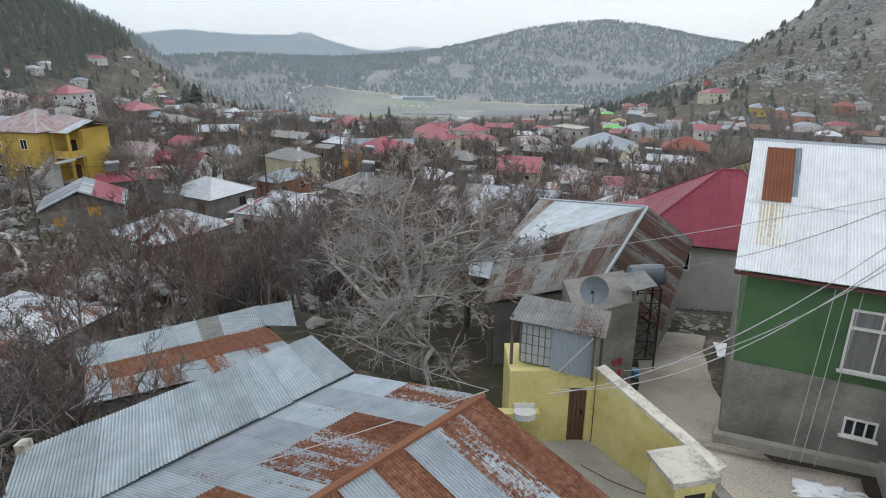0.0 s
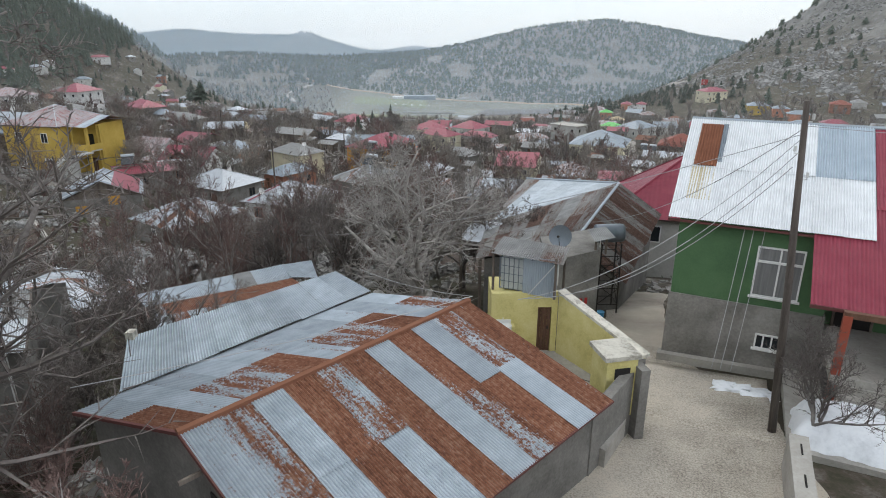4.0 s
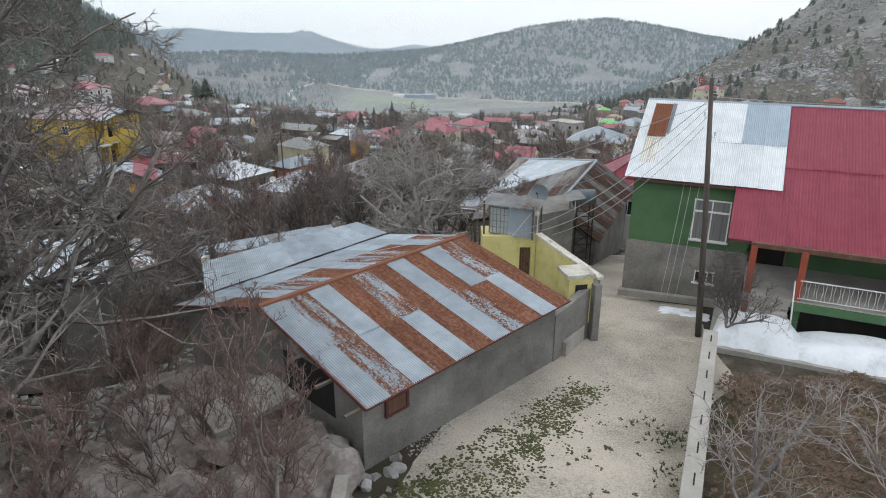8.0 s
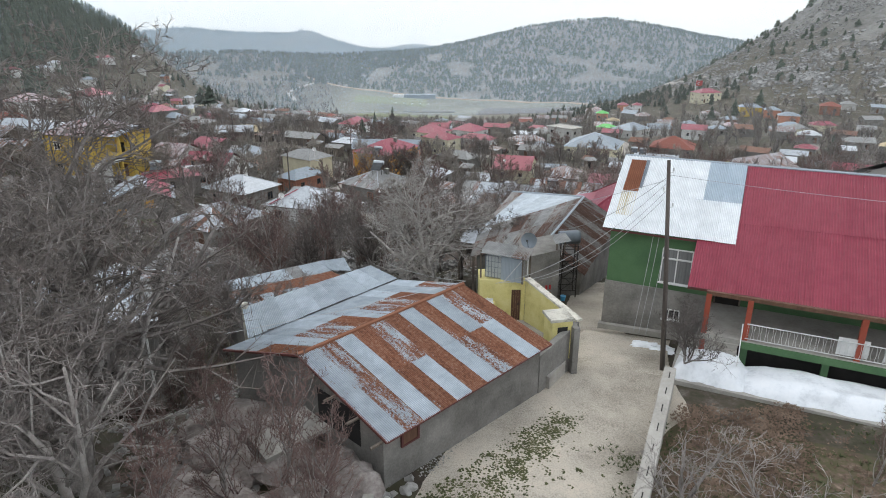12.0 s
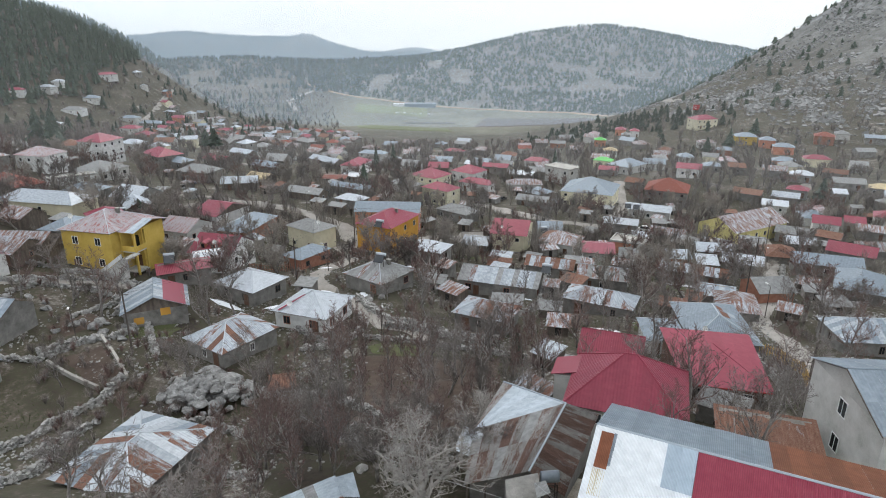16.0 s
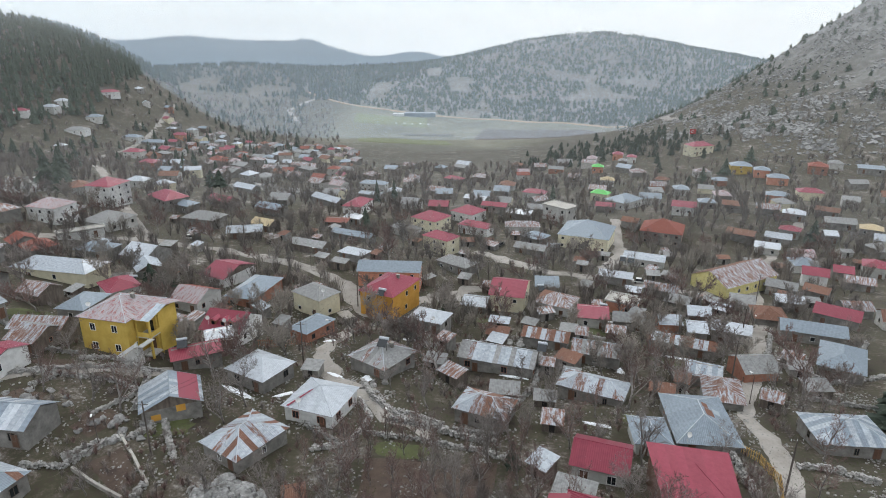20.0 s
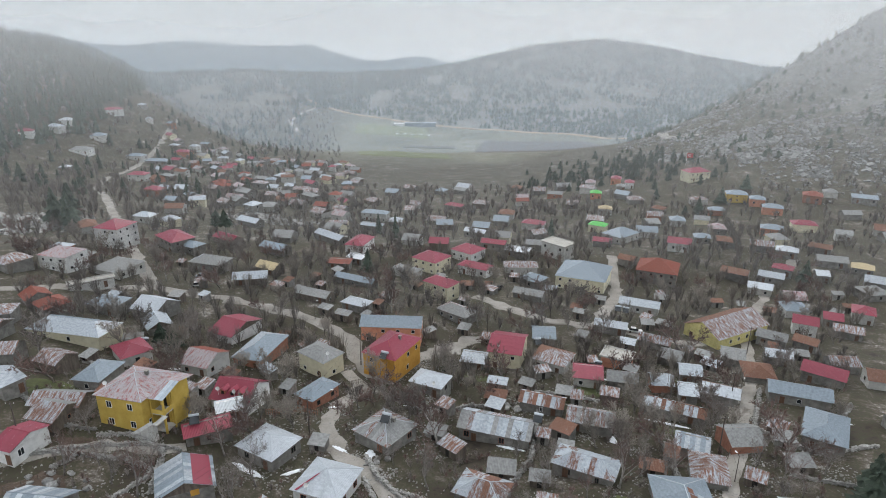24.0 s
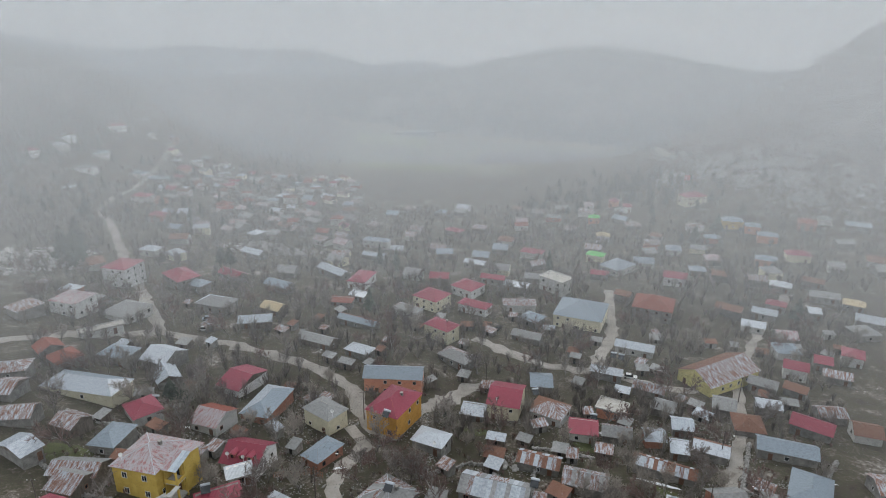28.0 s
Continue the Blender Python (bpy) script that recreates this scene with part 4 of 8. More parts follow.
def yardp(s, d, z=0.0):
    p = gm @ Vector((s, d, z))
    return (p.x, p.y, p.z)


kerb = single("terrace_kerb", moved(merge(box(3.9, -4.55, -.7, 13.5, -4.25, .05), box(13.2, -4.5, -.7, 13.5, -2.6, .3)), gm), "concrete", (0, 0, 0), "long concrete kerb of the snowy terrace", "kerb")
terrace = single("terrace", moved(box(3.9, -4.3, -.7, 13.4, .2, -.12), gm), "concrete", (0, 0, 0), "bare concrete terrace before the veranda", "terrace", kind="structure")


def heap(s0, s1, d0, d1, top, seed, base):
    nx, ny, v, f = 36, 14, [], []
    for j in range(ny + 1):
        for i in range(nx + 1):
            a, b = i / nx, j / ny
            e = min(1, min(a, 1 - a) * 6) ** .5 * min(1, min(b, 1 - b) * 4) ** .6
            h = top * e * (.85 + .3 * noise.noise((a * 3 + seed, b * 2, seed)))
            wob = .18 * noise.noise((a * 7, b * 7, seed + 3.0))
            p = yardp(s0 + (s1 - s0) * a + wob, d0 + (d1 - d0) * b + wob, base + max(0, h) - .03)
            v.append(p)
    for j in range(ny):
        for i in range(nx):
            q = j * (nx + 1) + i
            f.append((q, q + 1, q + nx + 2, q + nx + 1))
    return v, f


for s0, s1, d0, d1, top, seed, base in ((6.0, 13.3, -4.5, -2.1, .85, 1.7, -.12), (4.0, 6.7, -4.45, -2.2, .95, 4.2, -.12), (2.0, 3.8, -1.7, -1.0, .12, 8.1, -.36)):
    single("snow_bank", heap(s0, s1, d0, d1, top, seed, base), "snow", (0, 0, 0), "melting heap of old snow on the terrace", "snow", "snow heaps", smooth_shade=True)
single("snow_bank", moved(([(x, y, .0 + .16 * math.exp(-(x * x * .3 + y * y * 3)) * (1 + .5 * noise.noise((x * 2, y * 2, 0)))) for y in [k * .12 - .72 for k in range(13)] for x in [k * .25 - 1.75 for k in range(15)]],
       [(j * 15 + i, j * 15 + i + 1, j * 15 + i + 16, j * 15 + i + 15) for j in range(12) for i in range(14)]), pose(12.6, 21.6, ground(12.6, 21.6) - .01, 0, 0, -15)), "snow", (0, 0, 0), "thin strip of old snow behind the house", "snow", "snow heaps", smooth_shade=True)

garden = single("garden_soil", draped([(9.6, -14), (9.2, -4), (10.6, 2.5), (11.6, 4.4)], [12, 11, 9.5, 7], .26, 1.0, .02), "garden", (0, 0, 0), "mossy garden soil with dead leaves", "garden", kind="structure", smooth_shade=True)
wallg = thing("garden_wall", (6.2, 3.4, 0), "pale concrete garden wall with slotted coping", "wall")
cw = [(2.75, -6.5), (3.92, -1.5), (8.3, 7.95)]
for (a, b) in zip(cw, cw[1:]):
    part("wall", upright(loc((6.2, 3.4), a), loc((6.2, 3.4), b), -.8, .92, .9, -.42), "concrete", wallg)
for k in range(9):
    t = (k + .3) / 9
    a = Vector((3.92, -1.5)).lerp(Vector((8.3, 7.95)), t) + Vector((.2, -.09))
    d = (Vector((8.3, 7.95)) - Vector((3.92, -1.5))).normalized()
    # Slots are strips laid on the wall, their inner shade painted near-black.
    part("slot", upright(loc((6.2, 3.4), tuple(a)), loc((6.2, 3.4), tuple(a + d * .42)), .90, .925, .922, -.035), "void", wallg)

# power pole and its lines
pole = thing("power_pole", (8.85, 9.45, 0.1), "leaning dark wooden power pole with insulators", "pole")
top = (-.87, -.22, 8.35)
part("shaft", tube([(0, 0, -.5), (-.4, -.1, 3.9), top], [.105, .088, .062], 10), "pole", pole, "", True)
for k, (z, dx) in enumerate(((7.9, .17), (7.2, -.17), (6.6, .17))):
    c = Vector((0, 0, 0)).lerp(Vector(top), z / 8.35)
    part("insulator", merge(tube([tuple(c), tuple(c + Vector((dx, 0, 0))), tuple(c + Vector((dx, 0, .06)))], .012, 4), tube([tuple(c + Vector((dx, 0, .05))), tuple(c + Vector((dx, 0, .17)))], [.035, .03], 8)), "pipe", pole)
part("cross_stay", bar((-.05, -.02, .3), (-.7, -.15, 6.4), .012), "iron", pole)
pt = (8.0, 9.25, 7.9)
for a, b, sag in (((8.0, 9.25, 7.6), (2.1, 10.6, 3.15), .7), ((7.95, 9.25, 7.0), (4.2, 12.6, 2.5), .55), ((8.0, 9.25, 7.3), (2.3, 11.0, 3.0), .9), ((8.0, 9.3, 7.8), (5.6, 17.5, 3.2), .5),
                  ((0.9, 10.5, 3.3), (-7.6, 6.7, 2.9), .1), ((0.9, 10.6, 3.25), (-2.6, 14.5, 2.5), .15), ((8.0, 9.3, 7.7), (-11.5, 31, -1.5), 1.0), ((8.1, 9.3, 7.9), (26, -4, 9.5), .5)):
    single("overhead_wire", tube(hung(a, b, sag, 18), .010, 4), "cable", (0, 0, 0), "thin grey overhead wire between pole and houses", "wire", "overhead wires")

# red hipped roof close below the first stretch of the flight
N0 = (-7.5, -9.5, 0.0)
near_house = thing("red_roof_house", N0, "small house under a red ribbed sheet roof", "house")


def red_face(x, y, up=0.0):
    """A point of the low eastern slope."""
    return (x, y, 5.14 - .04 * (x + 3.42) + .133 * (y + 5.28) + up)


hip_low, hip_high = red_face(-3.42, -5.28), red_face(-10.4, -7.4)
sheets(near_house, rel(N0, (red_face(-2.16, -10.62), red_face(-1.48, -6.68), red_face(-3.43, -6.34), red_face(-4.11, -10.28))), 5, 1, lambda i, j: "red", 9, amp=.011, up=.03)
sheets(near_house, rel(N0, (red_face(-2.73, -6.36), red_face(-3.0, -5.52), red_face(-3.43, -5.45), red_face(-3.43, -6.36))), 1, 1, lambda i, j: "red", 11, amp=.011, up=.032)
sheets(near_house, rel(N0, (red_face(-4.05, -10.3), red_face(-3.36, -5.3), hip_high, red_face(-11.0, -9.1))), 6, 1, lambda i, j: "red", 9, amp=.011, up=.012)
sheets(near_house, rel(N0, ((-3.36, -5.2, 5.1), (-10.8, -3.4, 4.1), hip_high, hip_low)), 6, 1, lambda i, j: "red", 9, amp=.011)
part("hip_strip", bar(*rel(N0, [hip_low, hip_high]), .035), "redbrown", near_house, "dark closing strip under the hip")
for k in range(14):
    p = Vector(red_face(-3.43, -5.75 - .32 * k, .05))
    part("roof_screw", tube(rel(N0, [tuple(p), tuple(p + Vector((0, 0, .03)))]), .014, 5), "pipe", near_house)
part("patch_sheet", slab(rel(N0, [(-3.42, -5.34, 5.17), (-3.2, -5.27, 5.06), (-3.02, -5.5, 4.98), (-3.45, -5.62, 5.15)]), .02), "whiteroof", near_house, "white patch sheet")
part("tar_felt", slab(rel(N0, [(-3.4, -5.2, 5.1), (-2.86, -5.05, 4.78), (-2.8, -5.35, 4.66), (-3.06, -5.5, 4.9)]), .02), "iron", near_house, "dark roofing felt")
part("flue", tube(rel(N0, [(-3.08, -6.36, 4.95), (-2.89, -6.43, 5.45)]), .028, 8), "iron", near_house)
for k in range(5):
    part("gable_board", slab(rel(N0, [(-2.68 + .03 * k, -6.25 + .19 * k, 4.86 - .03 * k), (-2.65 + .03 * k, -6.08 + .19 * k, 4.83 - .03 * k), (-2.5 + .03 * k, -6.05 + .19 * k, 2.6), (-2.53 + .03 * k, -6.22 + .19 * k, 2.6)]), .03), "timber", near_house)
part("gable_pole", bar(*rel(N0, [(-2.72, -6.35, 4.7), (-2.55, -5.2, 4.95)]), .03), "timber", near_house)
part("wall", prism([loc(N0[:2], p) for p in ((-10.6, -8.6), (-2.4, -10.0), (-1.8, -6.9), (-3.0, -6.2), (-3.6, -5.5), (-10.4, -4.3))], -1.0, [4.75, 4.32, 4.68, 4.78, 4.9, 4.0]), "pale", near_house)

# long low sheep shed in the hollow, its roof patched with white sheets
S0 = (-18.0, 13.0, -1.5)
fold = thing("sheep_shed", S0, "long cement-rendered shed with a grey roof patched in white", "shed")
fa, fb, fc, fd = (-24.5, 10.4, .45), (-12.7, 12.5, .55), (-14.6, 16.0, 1.15), (-25.2, 14.2, 1.15)
sheets(fold, rel(S0, (fa, fb, fc, fd)), 13, 2, lambda i, j: ("zinc" if i > 8 and j == 0 or i == 10 else "spot" if i in (2, 6) and not j else "galv" if i % 3 else "grey"), 11)
sheets(fold, rel(S0, ((-14.9, 19.0, .35), (-25.6, 17.4, .35), fd, fc)), 11, 1, lambda i, j: "galv" if i % 4 else "half", 11)
part("verge_board", bar(*rel(S0, [fb, fc]), .045), "timber", fold)
part("wall", prism([loc(S0[:2], p) for p in ((-24.2, 10.7), (-13.0, 12.7), (-14.8, 15.9), (-15.1, 18.7), (-25.2, 17.2))], -2.6, [1.9, 2.0, 2.55, 1.8, 1.8]), "block", fold)
# Near-black panel on the wall paints the shade inside the doorway.
part("doorway", moved(box(-.6, -.03, -1.9, .6, .03, .6), pose(-15.6 - S0[0], 12.22 - S0[1], .9, 0, 0, 10.2)), "void", fold, "dark open doorway")
part("downpipe", tube(rel(S0, [(-13.4, 12.5, .5), (-13.4, 12.5, -3.0)]), .05, 6), "pipe", fold)

single("yard_wall", merge(upright((-1.62, -6.5), (-1.85, -2.5), -.6, .5, .55, .3), upright((-1.85, -2.5), (-1.95, 1.4), -.6, .55, .7, .3)), "concrete", (0, 0, 0), "low crumbling concrete wall beside the lane", "wall")

# ---- village houses ----
TAKEN = [(2, 6, 9), (12, 14, 10), (7, 25, 8), (-8, 18, 6), (-7, -8, 6)]


def chimney(parent, x, y, z):
    c = part("chimney", box(x - .28, y - .28, z - .5, x + .28, y + .28, z + .75), "block", parent)
    part("chimney_cap", box(x - .36, y - .36, z + .75, x + .36, y + .36, z + .83), "concrete", c)


def side_window(parent, m, w, h, far, red=False, white=True):
    """A window in the plane x-z of m, facing -y."""
    b = .045 if far else .07
    tone = "brick" if red else "trim" if white else "timber"
    fr = part("window", moved(ring(-w / 2 - b, -b, w / 2 + b, h + b, b, -.05, 0), m), tone, parent)
    part("pane", moved(box(-w / 2, -.02, 0, w / 2, -.004, h), m), "glass", fr)
    if not far:
        part("mullion", moved(box(-.025, -.045, 0, .025, -.021, h), m), tone, fr)


def house(x, y, turn, w, d, h, roof, tones, walls, rise=None, far=False, label="", seed=0, stack=False, openings=True, name="house", eaves=0.4):
    """A house centred at x, y, its front (-y) eave w long, d deep and h high. roof: hip, gable (ridge along the front), gable_end or shed."""
    rnd = random.Random(seed * 7 + 1)
    gz = ground(x, y)
    TAKEN.append((x, y, .5 * math.hypot(w, d) + .4))
    ob = thing(name, (x, y, gz), label, name.replace("_", " "), "village houses" if name == "house" else "", turn)
    o = eaves
    rise = rise if rise is not None else {"hip": .22, "gable": .24, "gable_end": .24, "shed": .12, "flat": 0}[roof] * min(w, d) + .25
    low = -2.2
    names = tones.split()
    key = "_far"

    def pick(i, j, s=0):
        return names[(i * 7 + s + seed) % len(names)] + key if len(names) < 4 else random.Random(seed * 31 + i * 7 + s).choice(names) + key

    W, D = w / 2, d / 2
    count = lambda q: 1 if far else max(2, round(q / .95))
    rows = 1 if far or d < 7 else 2
    part("wall", prism([(-W, -D), (W, -D), (W, D), (-W, D)], low, h if roof != "shed" else [h, h, h + rise * .96, h + rise * .96]), walls, ob)
    X, Y = W + o, D + o
    if roof == "hip":
        if w >= d:
            rl, rr, g = (-(W - D), 0, h + rise), (W - D, 0, h + rise), Y / (2 * X)
            sheets(ob, ((-X, -Y, h), (X, -Y, h), rr, rl), count(2 * X), rows, lambda i, j: pick(i, j), 0, top=(g, 1 - g))
            sheets(ob, ((X, Y, h), (-X, Y, h), rl, rr), 1 if far else max(1, count(2 * X) // 2), 1, lambda i, j: pick(i, j, 1), 0, top=(g, 1 - g))
            sheets(ob, ((X, -Y, h), (X, Y, h), rr, rr), count(2 * Y), 1, lambda i, j: pick(i, j, 2), 0, top=(.5, .5))
            sheets(ob, ((-X, Y, h), (-X, -Y, h), rl, rl), count(2 * Y), 1, lambda i, j: pick(i, j, 3), 0, top=(.5, .5))
            hips = [((-X, -Y, h), rl), ((X, -Y, h), rr), ((X, Y, h), rr), ((-X, Y, h), rl), (rl, rr)]
        else:
            rf, rb, g = (0, -(D - W), h + rise), (0, D - W, h + rise), X / (2 * Y)
            sheets(ob, ((X, -Y, h), (X, Y, h), rb, rf), count(2 * Y), rows, lambda i, j: pick(i, j), 0, top=(g, 1 - g))
            sheets(ob, ((-X, Y, h), (-X, -Y, h), rf, rb), count(2 * Y), 1, lambda i, j: pick(i, j, 1), 0, top=(g, 1 - g))
            sheets(ob, ((-X, -Y, h), (X, -Y, h), rf, rf), count(2 * X), 1, lambda i, j: pick(i, j, 2), 0, top=(.5, .5))
            sheets(ob, ((X, Y, h), (-X, Y, h), rb, rb), count(2 * X), 1, lambda i, j: pick(i, j, 3), 0, top=(.5, .5))
            hips = [((-X, -Y, h), rf), ((X, -Y, h), rf), ((X, Y, h), rb), ((-X, Y, h), rb), (rf, rb)]
        if not far:
            for a, b in hips:
                part("ridge_cap", tube([(a[0], a[1], a[2] + .03), (b[0], b[1], b[2] + .03)], .07, 5), "zinc" if "red" not in names[0] else "red", ob)
        if not far:
            part("soffit", box(-X + .05, -Y + .05, h - .08, X - .05, Y - .05, h - .005), "timber", ob)
    elif roof in ("gable", "gable_end"):
        if roof == "gable":
            q = [(-X, -Y, h), (X, -Y, h), (X, 0, h + rise), (-X, 0, h + rise)]
            q2 = [(X, Y, h), (-X, Y, h), (-X, 0, h + rise), (X, 0, h + rise)]
            ends = [((-W, -D, h), (-W, D, h), (-W, 0, h + rise * .9)), ((W, D, h), (W, -D, h), (W, 0, h + rise * .9))]
            cap = ((-X, 0, h + rise + .04), (X, 0, h + rise + .04))
            n1 = count(2 * X)
        else:
            q = [(X, -Y, h), (X, Y, h), (0, Y, h + rise), (0, -Y, h + rise)]
            q2 = [(-X, Y, h), (-X, -Y, h), (0, -Y, h + rise), (0, Y, h + rise)]
            ends = [((-W, -D, h), (W, -D, h), (0, -D, h + rise * .9)), ((W, D, h), (-W, D, h), (0, D, h + rise * .9))]
            cap = ((0, -Y, h + rise + .04), (0, Y, h + rise + .04))
            n1 = count(2 * Y)
        sheets(ob, q, n1, rows, lambda i, j: pick(i, j), 0)
        sheets(ob, q2, n1, 1, lambda i, j: pick(i, j, 1), 0)
        for e in ends:
            n = (Vector(e[1]) - Vector(e[0])).cross(Vector(e[2]) - Vector(e[0])).normalized() * .15
            part("gable", ([*e, *[tuple(Vector(p) - n) for p in e]], [(0, 1, 2), (5, 4, 3), (0, 3, 4, 1), (1, 4, 5, 2), (2, 5, 3, 0)]), walls if seed % 3 else "timber", ob)
        if not far:
            part("ridge_cap", tube(cap, .06, 5), names[0], ob)
            for a, b in ((q[0], q[3]), (q[1], q[2])):
                part("verge_board", bar(tuple(Vector(a) - Vector((0, 0, .05))), tuple(Vector(b) - Vector((0, 0, .05))), .05), "timber", ob)
    elif roof == "shed":
        sheets(ob, [(-X, -Y, h), (X, -Y, h), (X, Y, h + rise), (-X, Y, h + rise)], count(2 * X), rows, lambda i, j: pick(i, j), 0)
        part("eaves_board", bar((-X, -Y, h - .05), (X, -Y, h - .05), .06), "timber", ob)
    else:
        part("roof_slab", box(-X, -Y, h, X, Y, h + .22), "concrete", ob)
        part("parapet", merge(box(-X, -Y, h + .22, X, -Y + .15, h + .5), box(-X, Y - .15, h + .22, X, Y, h + .5), box(-X, -Y, h + .22, -X + .15, Y, h + .5), box(X - .15, -Y, h + .22, X, Y, h + .5)), "pale", ob)
    if openings:
        storeys = 1 if h < 4.2 else 2 if h < 7.6 else 3
        sh = h / storeys
        red = rnd.random() < .12
        white = walls in ("white", "cream", "golden", "ochre", "peach") or rnd.random() < .3
        for s in range(storeys):
            z = s * sh + max(.75, sh * .36)
            hh = min(1.25, sh * .4)
            for m, length in ((pose(0, -D, z), w), (pose(W, 0, z, 0, 0, 90), d), (pose(-W, 0, z, 0, 0, -90), d)):
                k = max(1, int(length / (3.2 if h > 2.7 else 5)))
                if openings == "few":
                    k = 1
                for i in range(k):
                    if rnd.random() < (.15 if storeys > 1 else .45) + (.2 if far else 0):
                        continue
                    side_window(ob, m @ Matrix.Translation((length * ((i + .5) / k - .5) + rnd.uniform(-.2, .2), 0, 0)), (.85 if far else 1.0) if h > 2.7 else .6, hh * (.85 if far else 1), far, red, white)
        dx = rnd.choice((-.28, .3)) * w
        if openings == "few":
            return ob
        dr = part("door", box(dx - .48, -D - .04, .05, dx + .48, -D - .003, min(2.05, h - .3)), "door", ob)
        if not far:
            part("door_frame", merge(box(dx - .56, -D - .06, .05, dx - .48, -D, min(2.12, h - .25)), box(dx + .48, -D - .06, .05, dx + .56, -D, min(2.12, h - .25))), "timber", dr)
    if stack:
        chimney(ob, W * .35, D * .2, h + rise * .7)
    return ob

# each house by its centre, turn, front, depth and eaves
yellow = house(-57.1, 88.8, -14, 9.5, 10.0, 7.2, "hip", "fade", "golden", label="bright yellow village house under a faded red sheet hipped roof", seed=0, stack=True)
house(-88.2, 121.7, -13, 20.0, 7.5, 3.0, "hip", "zinc galv steel", "cream", far=True, label="cream-painted village house with a patched bright zinc roof", seed=1)
steep = house(-41.9, 99.4, -14, 8.3, 8.5, 3.1, "gable", "red", "white", rise=2.6, far=True, label="white-painted village house under a red sheet pitched roof", seed=2)
cottage = house(-41.6, 70.0, 24, 8.2, 7.4, 2.5, "gable_end", "steel galv steel steel", "block", openings="few", label="cement-rendered village house with flaking yellow paint under blue-grey sheet", seed=3)
house(-43.1, 84.3, 27, 7.9, 3.2, 2.6, "shed", "red", "block", label="cement-rendered village house under a red sheet pitched roof", seed=4)
house(-31.2, 81.4, -30, 8.3, 7.1, 2.8, "hip", "zinc", "block", label="cement-rendered village house under a bright zinc hipped roof", seed=5)
white_hip = house(-18.8, 70.9, -20, 8.1, 7.9, 2.8, "hip", "zinc", "white", label="white-painted village house with a patched bright zinc roof", seed=6)
house(-27.4, 60.4, -34, 7.1, 8.5, 2.5, "hip", "spot galv rust galv half galv", "block", label="cement-rendered village house with a patched rusted sheet roof", seed=7)
house(-10.7, 86.5, -37, 8.1, 8.2, 2.8, "hip", "grey half grey half", "block", label="cement-rendered village house with a patched weathered grey sheet roof", seed=8, stack=True)
house(-27.0, 103.9, -34, 4.8, 7.8, 2.8, "hip", "steel", "brick", far=True, label="brick village house under a blue-grey sheet hipped roof", seed=9)
house(-29.0, 118.8, -38, 8.8, 6.1, 4.8, "hip", "grey", "cream", far=True, label="cream-painted village house under a weathered grey sheet hipped roof", seed=10)
house(-12.1, 120.1, -27, 8.5, 12.0, 6.3, "hip", "red", "ochre", far=True, label="golden-yellow village house under a red sheet hipped roof", seed=11, stack=True)
house(-13.6, 138.7, -4, 15.8, 6.6, 5.1, "gable", "steel", "peach", far=True, label="salmon-painted village house under a blue-grey sheet pitched roof", seed=12)
house(-2.7, 109.7, -25, 7.4, 5.5, 2.9, "hip", "zinc", "block", far=True, label="cement-rendered village house under a bright zinc hipped roof", seed=13)
house(17.1, 132.5, -16, 8.2, 11.3, 4.9, "gable", "red", "cream", rise=2.2, far=True, label="cream-painted village house under a red sheet pitched roof", seed=14)
house(8.0, 128.7, -15, 5.8, 4.3, 2.3, "shed", "galv spot", "block", far=True, label="cement-rendered village house under a grey galvanised pitched roof", seed=15)
house(28.1, 128.2, -31, 8.8, 7.5, 3.1, "hip", "half rust", "pale", far=True, label="pale rendered village house under a rust-streaked sheet hipped roof", seed=16)
house(34.8, 118.3, -12, 6.5, 4.9, 3.0, "shed", "red red", "pale", far=True, label="pale rendered village house under a red sheet pitched roof", seed=17)
house(10.8, 92.4, -19, 13.9, 6.5, 2.9, "gable", "grey half galv grey zinc", "block", label="cement-rendered village house with a patched weathered grey sheet roof", seed=18)
house(21.6, 103.4, -20, 9.0, 4.3, 2.5, "gable", "half rust galv", "block", label="cement-rendered village house with a patched rust-streaked sheet roof", seed=19)
house(30.4, 96.3, -18, 8.9, 5.4, 2.7, "gable", "half grey half", "block", label="cement-rendered village house with a patched rust-streaked sheet roof", seed=20)
house(6.5, 68.9, -25, 7.7, 5.6, 2.6, "hip", "half galv rust half", "block", label="cement-rendered village house with a patched rust-streaked sheet roof", seed=21)
house(25.1, 77.7, -27, 10.4, 5.3, 2.6, "hip", "half spot galv half", "block", label="cement-rendered village house with a patched rust-streaked sheet roof", seed=22)
house(49.4, 102.2, -27, 13.0, 3.8, 2.5, "gable", "rust zinc half rust galv", "block", label="cement-rendered village house with a patched rusted sheet roof", seed=23)
house(63.1, 109.9, -26, 7.4, 4.7, 2.9, "gable", "rust rust zinc half", "block", far=True, label="cement-rendered village house with a patched rusted sheet roof", seed=24)
house(47.7, 87.3, -24, 5.7, 3.6, 2.4, "shed", "steel galv", "block", label="cement-rendered village house under a blue-grey sheet pitched roof", seed=25)
long_hip = house(37.9, 66.0, -7, 8.4, 12.0, 2.1, "hip", "steel", "block", label="cement-rendered village house under a patched blue-grey sheet roof", seed=26)
house(29.2, 61.8, -6, 4.6, 6.0, 2.4, "hip", "steel", "pale", label="pale rendered village house under a grey galvanised hipped roof", seed=27)
red_hip = house(16.0, 33.8, -20, 9.0, 8.0, 4.55, "hip", "red", "pale", rise=3.2, label="pale rendered village house under a red sheet hipped roof", seed=28)
